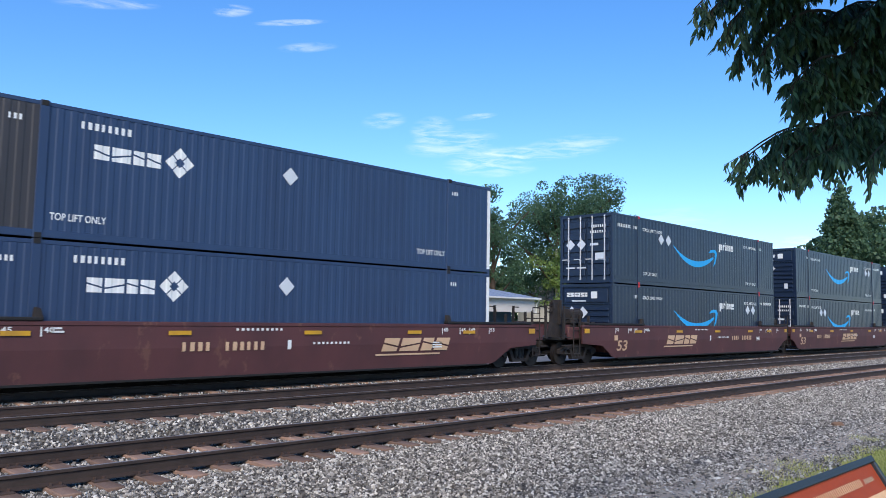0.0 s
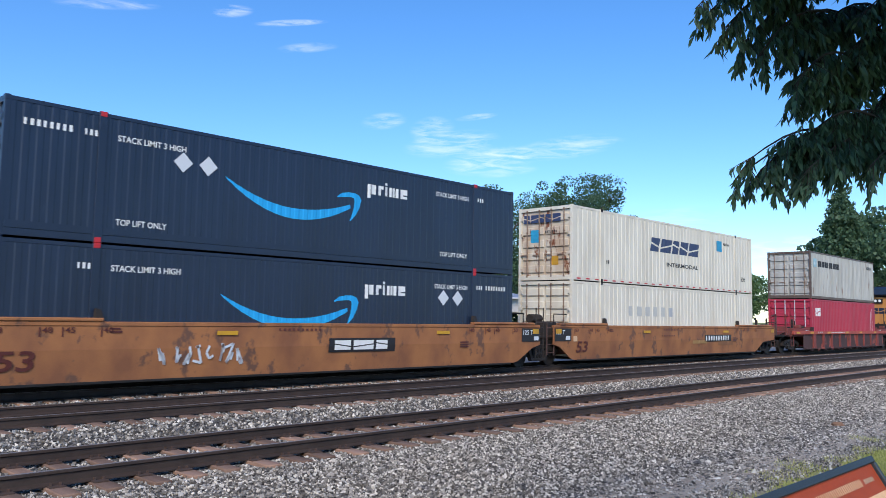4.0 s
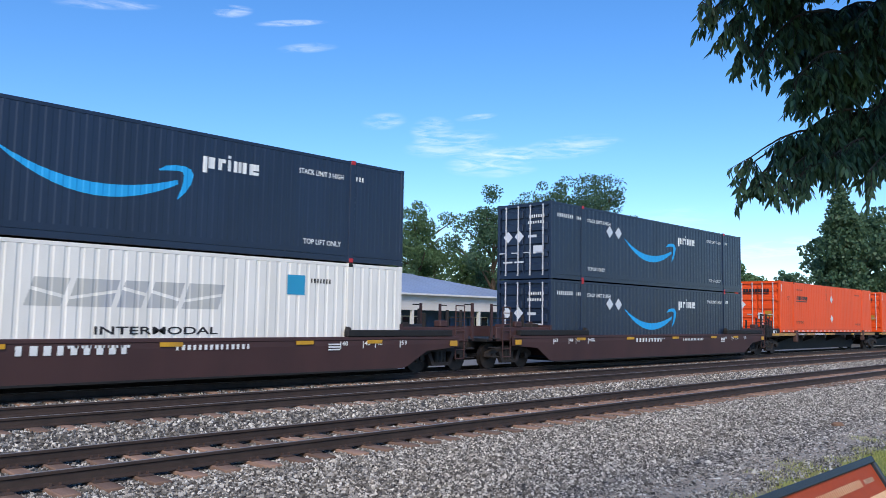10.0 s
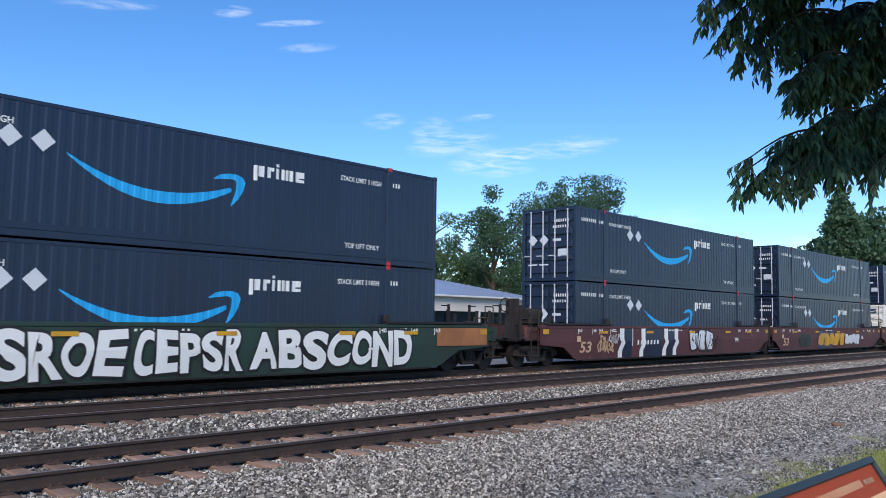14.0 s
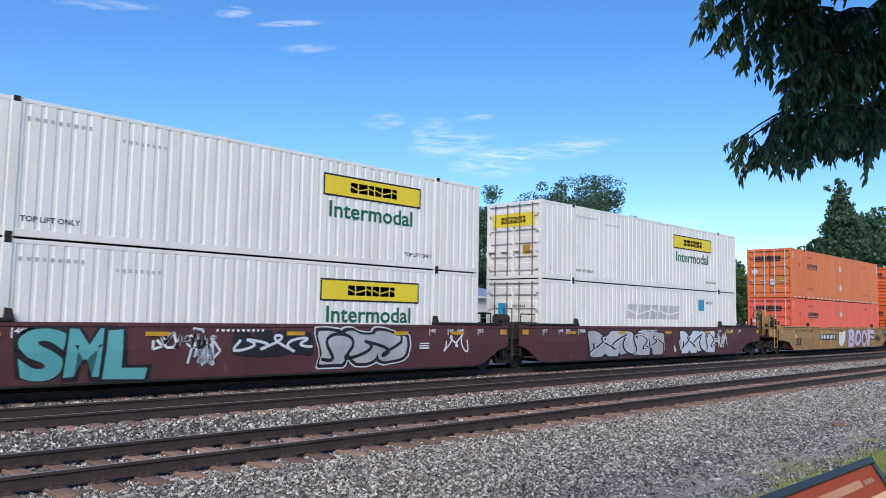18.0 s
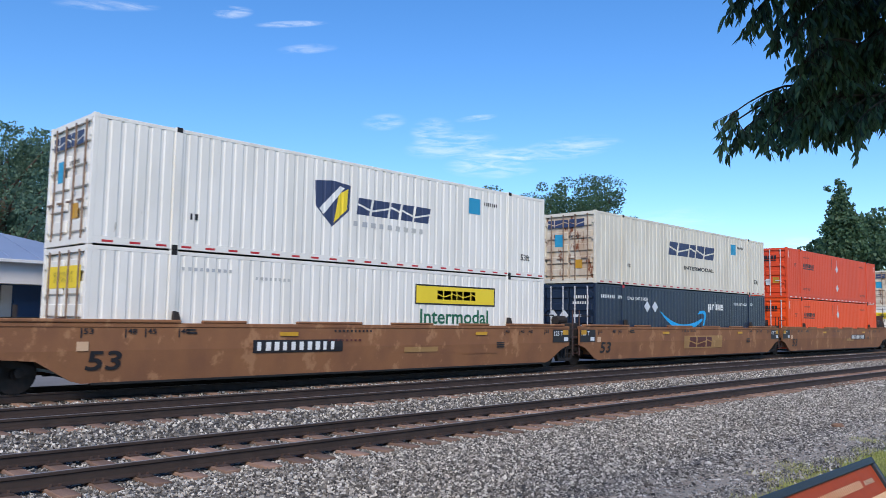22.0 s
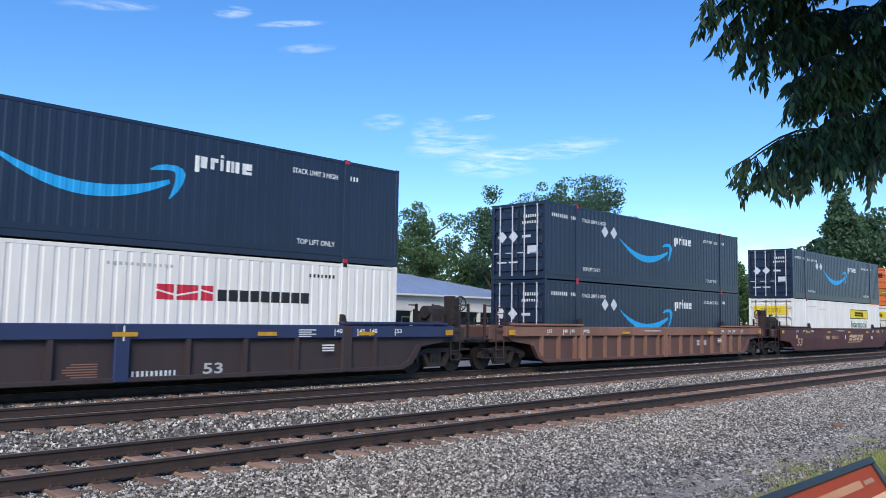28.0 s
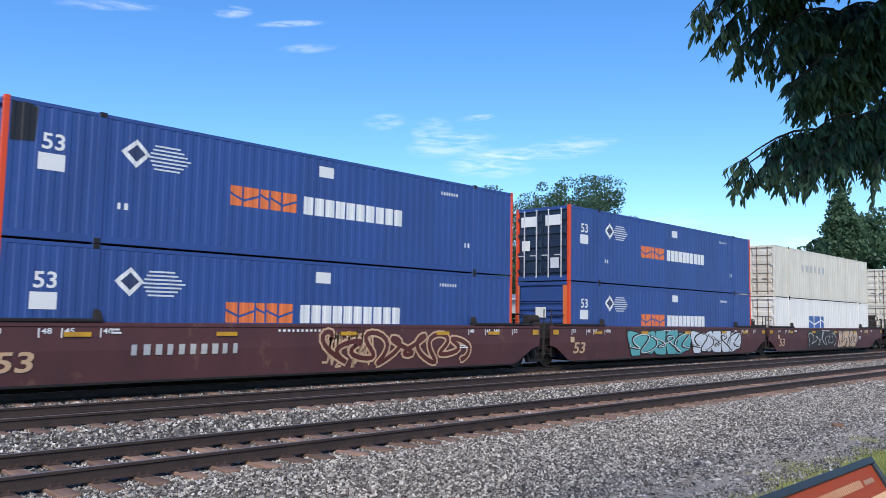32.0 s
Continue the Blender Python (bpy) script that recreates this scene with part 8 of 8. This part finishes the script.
def pole(x, y, h, label, arm=False):
    p = thing("utility_pole", label, "pole")
    p.matrix_basis = pose(x, y, bed(y))
    part("shaft", rod(bmesh.new(), (0, 0, 0), (0, 0, h), 0.14, 10, 0.1), M["pole"], p)
    part("cap", rod(bmesh.new(), (0, 0, h), (0, 0, h + 0.08), 0.12, 10, 0.05), M["pole"], p)
    if arm:
        part("crossarm", box(-0.9, 0.9, -0.06, 0.06, h - 0.5, h - 0.38), M["pole"], p)
    return p


pole(44.5, 57, 10.8, "pale weathered utility pole standing behind the building")
pole(66.0, 48.5, 9.2, "pale weathered utility pole among trees")

# ---- slanted information panel ----
M["panel_frame"] = mat("dark_slate_powder_coat", rgb(38, 46, 54), rgb(48, 54, 60), rough=0.5, scale=8, amount=0.4, fine=120, bump=0.1)
M["panel_band"] = mat("rust_orange_printed_band", rgb(152, 58, 22), rgb(162, 66, 28), rough=0.7, scale=3, amount=0.4, bump=0)
M["panel_cream"] = mat("cream_printed_panel", rgb(222, 180, 140), rgb(212, 168, 126), rough=0.6, scale=3, amount=0.4, bump=0)


def sign_panel():
    s = thing("information_panel", "slanted information panel with rust-orange heading in a dark frame", "sign")
    s.matrix_basis = pose(4.43, 1.30, 1.375, -32)
    # local: x to -1.2 (width), z down the slope, y normal
    part("backing", box(-1.62, 0.0, 0.0, 0.03, -0.8, 0.0, bevel=0.004), M["panel_frame"], s)
    part("frame_top", box(-1.62, 0.0, -0.022, 0.0, -0.034, 0.0, bevel=0.004), M["panel_frame"], s)
    part("frame_bottom", box(-1.62, 0.0, -0.022, 0.0, -0.8, -0.766, bevel=0.004), M["panel_frame"], s)
    part("frame_side", box(-0.034, 0.0, -0.022, 0.0, -0.766, -0.034, bevel=0.004), M["panel_frame"], s)
    part("frame_side", box(-1.62, -1.586, -0.022, 0.0, -0.766, -0.034, bevel=0.004), M["panel_frame"], s)
    part("heading_band", box(-1.586, -0.034, -0.004, 0.0, -0.17, -0.034), M["panel_band"], s, "rust-orange heading band")
    part("text_field", box(-1.586, -0.034, -0.004, 0.0, -0.766, -0.17), M["panel_cream"], s)
    bm = bmesh.new()
    bars(bm, -1.36, -0.29, -0.116, -0.08, 44, -0.006, 5)
    part("heading_print", bm, M["panel_cream"], s)
    part("heading_print", bars(bmesh.new(), -0.26, -0.12, -0.112, -0.09, 16, -0.006, 6), M["ink_tan"], s)
    bm = bmesh.new()
    for i in range(9):
        bars(bm, -1.1, -0.2, -0.27 - i * 0.045, -0.25 - i * 0.045, 14, -0.006, i)
    part("text_print", bm, M["ink_brown"], s)
    for x in (-1.4, -0.25):
        part("leg", box(x, x + 0.08, 0.03, 0.09, -1.6, -0.05), M["panel_frame"], s).matrix_basis = pose(0, 0, 0, 0) @ pose(0, 0.0, -0.0, 32)
    return s


sign_panel()

# ---- overhanging tree near the camera ----
SWAY = []


def bough(parent, start, tip, seed, twigs, drop, leaf_size=0.076, spread=0.35):
    """A side branch: bent wood with hanging twigs; its leaves are folded blades."""
    rng = random.Random(seed)
    start, tip = Vector(start), Vector(tip)
    wood = bmesh.new()
    V, F = [], []
    pts = [start.lerp(tip, i / 6) + Vector((0, 0, 0.10 * math.sin(math.pi * i / 6))) for i in range(7)]
    for i, (a, b) in enumerate(zip(pts, pts[1:])):
        rod(wood, a, b, 0.008 * (1 - i / 7) + 0.002, 6, 0.008 * (1 - (i + 1) / 7) + 0.002)
    side = (tip - start).normalized()
    for k in range(twigs):
        f = rng.uniform(0.05, 1.0) ** 0.7
        p = start.lerp(tip, f) + Vector((0, 0, 0.1 * math.sin(math.pi * f)))
        d = (side * rng.uniform(0.1, 0.8) + Vector((rng.uniform(-1, 1) * spread * 2, rng.uniform(-1, 1) * spread * 2, -rng.uniform(0.1, 1.0) * drop * 2))).normalized()
        ln = rng.uniform(0.08, 0.19)
        q = p + d * ln + Vector((0, 0, -0.03))
        rod(wood, p, q, 0.003, 3, 0.0015)
        nl = rng.randint(9, 14)
        for j in range(nl):
            base = p.lerp(q, (j + 0.6) / nl)
            ld = (d * 0.5 + Vector((rng.uniform(-1, 1), rng.uniform(-1, 1), -rng.uniform(0.7, 2.2)))).normalized()
            w = ld.cross(Vector((rng.uniform(-1, 1), rng.uniform(-1, 1), rng.uniform(-1, 1)))).normalized()
            nrm = ld.cross(w)
            s = leaf_size * rng.uniform(0.65, 1.2)
            o = len(V)
            V += [base, base + ld * s * 0.35 + w * s * 0.15 + nrm * s * 0.04, base + ld * s * 0.7 + w * s * 0.11 + nrm * s * 0.02, base + ld * s, base + ld * s * 0.7 - w * s * 0.11 + nrm * s * 0.02, base + ld * s * 0.35 - w * s * 0.15 + nrm * s * 0.04, base + ld * s * 0.5]
            F += [(o, o + 1, o + 6), (o + 1, o + 2, o + 6), (o + 2, o + 3, o + 6), (o + 3, o + 4, o + 6), (o + 4, o + 5, o + 6), (o + 5, o, o + 6)]
    b = part("bough", wood, M["twig"], parent)
    me = bpy.data.meshes.new("foliage")
    me.from_pydata([tuple(v) for v in V], [], F)
    me.materials.append(M["leaf_near"])
    lf = new("foliage", me)
    lf.parent = b
    return b


def near_tree():
    t = thing("tree", "overhanging tree with long dark pointed leaves, seen from below", "tree")
    t.matrix_basis = pose(7.6, -0.6, 0)
    trunk = bmesh.new()
    rod(trunk, (0, 0, -0.1), (-0.1, 0.05, 2.4), 0.24, 14, 0.19)
    rod(trunk, (-0.1, 0.05, 2.4), (-0.3, 0.3, 5.5), 0.19, 12, 0.1)
    part("trunk", trunk, M["bark"], t)

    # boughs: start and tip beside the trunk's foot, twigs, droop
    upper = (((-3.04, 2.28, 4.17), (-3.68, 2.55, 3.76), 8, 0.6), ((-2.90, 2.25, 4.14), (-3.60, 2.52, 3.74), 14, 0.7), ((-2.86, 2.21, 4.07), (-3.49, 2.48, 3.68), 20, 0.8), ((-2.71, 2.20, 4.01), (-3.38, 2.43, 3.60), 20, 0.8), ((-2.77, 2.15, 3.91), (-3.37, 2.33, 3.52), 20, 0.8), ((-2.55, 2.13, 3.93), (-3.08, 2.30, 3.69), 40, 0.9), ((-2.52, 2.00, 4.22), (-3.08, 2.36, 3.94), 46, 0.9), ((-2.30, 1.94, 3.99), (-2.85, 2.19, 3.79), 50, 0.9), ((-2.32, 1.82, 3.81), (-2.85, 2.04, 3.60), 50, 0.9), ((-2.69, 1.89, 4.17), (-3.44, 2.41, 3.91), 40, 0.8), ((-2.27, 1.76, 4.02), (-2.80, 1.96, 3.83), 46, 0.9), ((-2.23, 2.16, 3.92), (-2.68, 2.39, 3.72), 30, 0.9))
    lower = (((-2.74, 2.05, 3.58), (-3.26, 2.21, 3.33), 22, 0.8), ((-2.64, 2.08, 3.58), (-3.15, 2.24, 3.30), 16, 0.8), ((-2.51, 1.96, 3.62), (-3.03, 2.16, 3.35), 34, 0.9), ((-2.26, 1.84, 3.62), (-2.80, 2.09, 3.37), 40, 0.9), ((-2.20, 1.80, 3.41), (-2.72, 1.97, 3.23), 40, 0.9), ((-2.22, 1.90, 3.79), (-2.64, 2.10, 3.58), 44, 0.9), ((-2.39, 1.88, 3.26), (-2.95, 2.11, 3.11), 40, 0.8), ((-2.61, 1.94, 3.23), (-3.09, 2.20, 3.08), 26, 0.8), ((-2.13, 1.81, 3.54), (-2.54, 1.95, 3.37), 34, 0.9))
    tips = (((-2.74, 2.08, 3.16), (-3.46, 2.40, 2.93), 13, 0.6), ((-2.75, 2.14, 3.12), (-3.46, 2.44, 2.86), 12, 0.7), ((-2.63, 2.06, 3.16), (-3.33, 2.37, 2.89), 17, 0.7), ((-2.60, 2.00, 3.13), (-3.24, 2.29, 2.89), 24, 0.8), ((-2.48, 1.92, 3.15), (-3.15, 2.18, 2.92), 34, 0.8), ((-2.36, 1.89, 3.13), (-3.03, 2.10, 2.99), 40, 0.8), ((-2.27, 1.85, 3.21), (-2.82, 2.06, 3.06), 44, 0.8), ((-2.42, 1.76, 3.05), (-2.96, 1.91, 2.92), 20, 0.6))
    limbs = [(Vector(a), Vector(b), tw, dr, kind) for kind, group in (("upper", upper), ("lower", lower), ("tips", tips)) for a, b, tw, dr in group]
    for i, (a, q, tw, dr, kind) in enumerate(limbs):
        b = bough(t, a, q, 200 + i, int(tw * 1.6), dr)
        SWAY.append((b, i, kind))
    for i in range(3):
        part("limb", rod(bmesh.new(), (-0.2, 0.2, 3.2 + i * 0.8), (-2.2 - 0.12 * i, 1.62 - 0.045 * i, 3.19 + 0.43 * i), 0.06, 8, 0.02), M["bark"], t)
    # the rest of the crown, added unseen over and beside the standpoint
    rng = random.Random(77)
    clumps = []
    while len(clumps) < 22:
        d = Vector((rng.gauss(0, 1), rng.gauss(0, 1), rng.gauss(0, 1))).normalized() * rng.random() ** 0.4
        p = Vector((7.0 + d.x * 4.2, -3.4 + d.y * 2.8, 5.8 + d.z * 1.9))
        flat_dist = math.hypot(p.x, p.y)
        if p.y > 0.1 * p.x - 0.6 and p.z - 2.05 < 0.62 * flat_dist + 0.7:
            continue
        clumps.append((tuple(p - Vector((7.6, -0.6, 0))), rng.uniform(0.45, 0.8)))
    # added clumps on the sunward side, out of view, that shade each bough's leaves
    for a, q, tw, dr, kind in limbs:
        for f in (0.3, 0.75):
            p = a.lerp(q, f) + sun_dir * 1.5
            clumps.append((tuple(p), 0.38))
    leaf_cloud("crown", clumps, 0.075, M["leaf_near"], t, 78, 520)
    for k in range(0, 22, 4):
        part("limb", rod(bmesh.new(), (-0.2, 0.2, 3.4 + 0.1 * (k % 7)), clumps[k][0], 0.05, 6, 0.012), M["bark"], t)
    return t


near_tree()

# ---- grass by the panel ----


def grass(n, seed):
    rng = np.random.default_rng(seed)
    x = rng.uniform(4, 30, n)
    y = rng.uniform(0.2, 5.8, n)
    patch = np.sin(x * 1.9 + 2.1 * np.sin(y * 2.3)) + np.sin(y * 4.1 + 1.3 * x) + np.sin(x * 5.3 - y * 3.7)
    k = (x / np.maximum(y, 0.05) > 1.6) & (rng.random(n) < np.clip((4.36 + 0.26 * patch - y) / 0.6, 0.0, 1)) & ((patch > -1.2) | (rng.random(n) < 0.35))
    x, y = x[k], y[k]
    n = len(x)
    z = np.interp(y, [2, 4.4, 5.6], [0.05, 0.03, -0.03]) - 0.03
    a = rng.uniform(0, 6.28, n)
    h = rng.uniform(0.03, 0.085, n)
    w = 0.006
    dx, dy = np.cos(a) * w, np.sin(a) * w
    lx, ly = rng.normal(0, 0.03, n), rng.normal(0, 0.03, n)
    P = np.stack([np.stack([x - dx, y - dy, z], -1), np.stack([x + dx, y + dy, z], -1), np.stack([x + lx, y + ly, z + h], -1)], 1)
    me = bpy.data.meshes.new("grass")
    me.from_pydata(P.reshape(-1, 3), [], np.arange(n * 3).reshape(n, 3))
    me.materials.append(M["blade"])
    return tagged(new("grass", me), "short bright green mown grass", "grass", kind="stuff")


grass(230000, 5)


# ---- motion ----
SPEED = 25.892


def along(s, t):
    """Steady speed with two slight surges."""
    return s - SPEED * t + float(np.interp(t, [1.8, 1.9, 18.3, 18.4], [0.8, 0.0, 0.0, 1.8]))


def motions():
    for ob, s, y, z in KEYED:
        walk(ob, [(t, pose(along(s, t), y, z)) for t in (0, 0.5, 1.0, 1.3, 1.5, 1.6, 1.7, 1.8, 1.9, 2.0, 2.1, 2.2, 2.4, 2.8, 3.4, 4.5, 6.5, 10, 13, 15, 16.3, 17.1, 17.6, 17.9, 18.0, 18.1, 18.2, 18.3, 18.4, 18.5, 18.6, 18.7, 18.8, 19.1, 19.6, 20.4, 21.5, 23.5, 27, 32)])
    # (time, metres to the side, metres up) of a gust that lifts the hanging tips
    lift = {"upper": ([0, 20.8, 21.5, 22.5, 23.2, 24, 32], [0, 0, 0.16, 0.20, 0.05, 0, 0], [0, 0, 0.10, 0.13, 0.03, 0, 0]),
            "lower": ([0, 18, 19, 20.8, 21.5, 22.5, 23.2, 24, 32], [0, 0, 0, 0, 0.03, 0.05, 0, 0, 0], [0, 0.05, 0.02, 0.03, 0.09, 0.11, 0.04, 0, 0]),
            "tips": ([0, 2, 6, 9, 11, 13, 17, 18, 19, 20, 20.6, 21, 21.5, 22, 22.5, 23, 24, 28, 30, 32], [0] * 11 + [-0.06, -0.04, -0.07, -0.08, -0.03, 0, 0, 0, 0],
                     [0.03, -0.03, -0.02, 0, -0.06, -0.04, 0, 0.13, 0.04, 0.09, 0.07, 0.05, 0.20, 0.24, 0.22, 0.10, 0, 0, -0.03, 0])}
    for b, i, kind in SWAY:
        rng = random.Random(300 + i)
        times, aside, up = lift[kind]
        rows = []
        for t in sorted(set(times) | set(range(0, 33, 2))):
            da, du = float(np.interp(t, times, aside)), float(np.interp(t, times, up))
            rows.append((t, pose(da * 0.70, -da * 0.71, du, rng.uniform(-0.3, 0.3), rng.uniform(-0.3, 0.3), rng.uniform(-0.35, 0.35))))
        walk(b, rows)


motions()
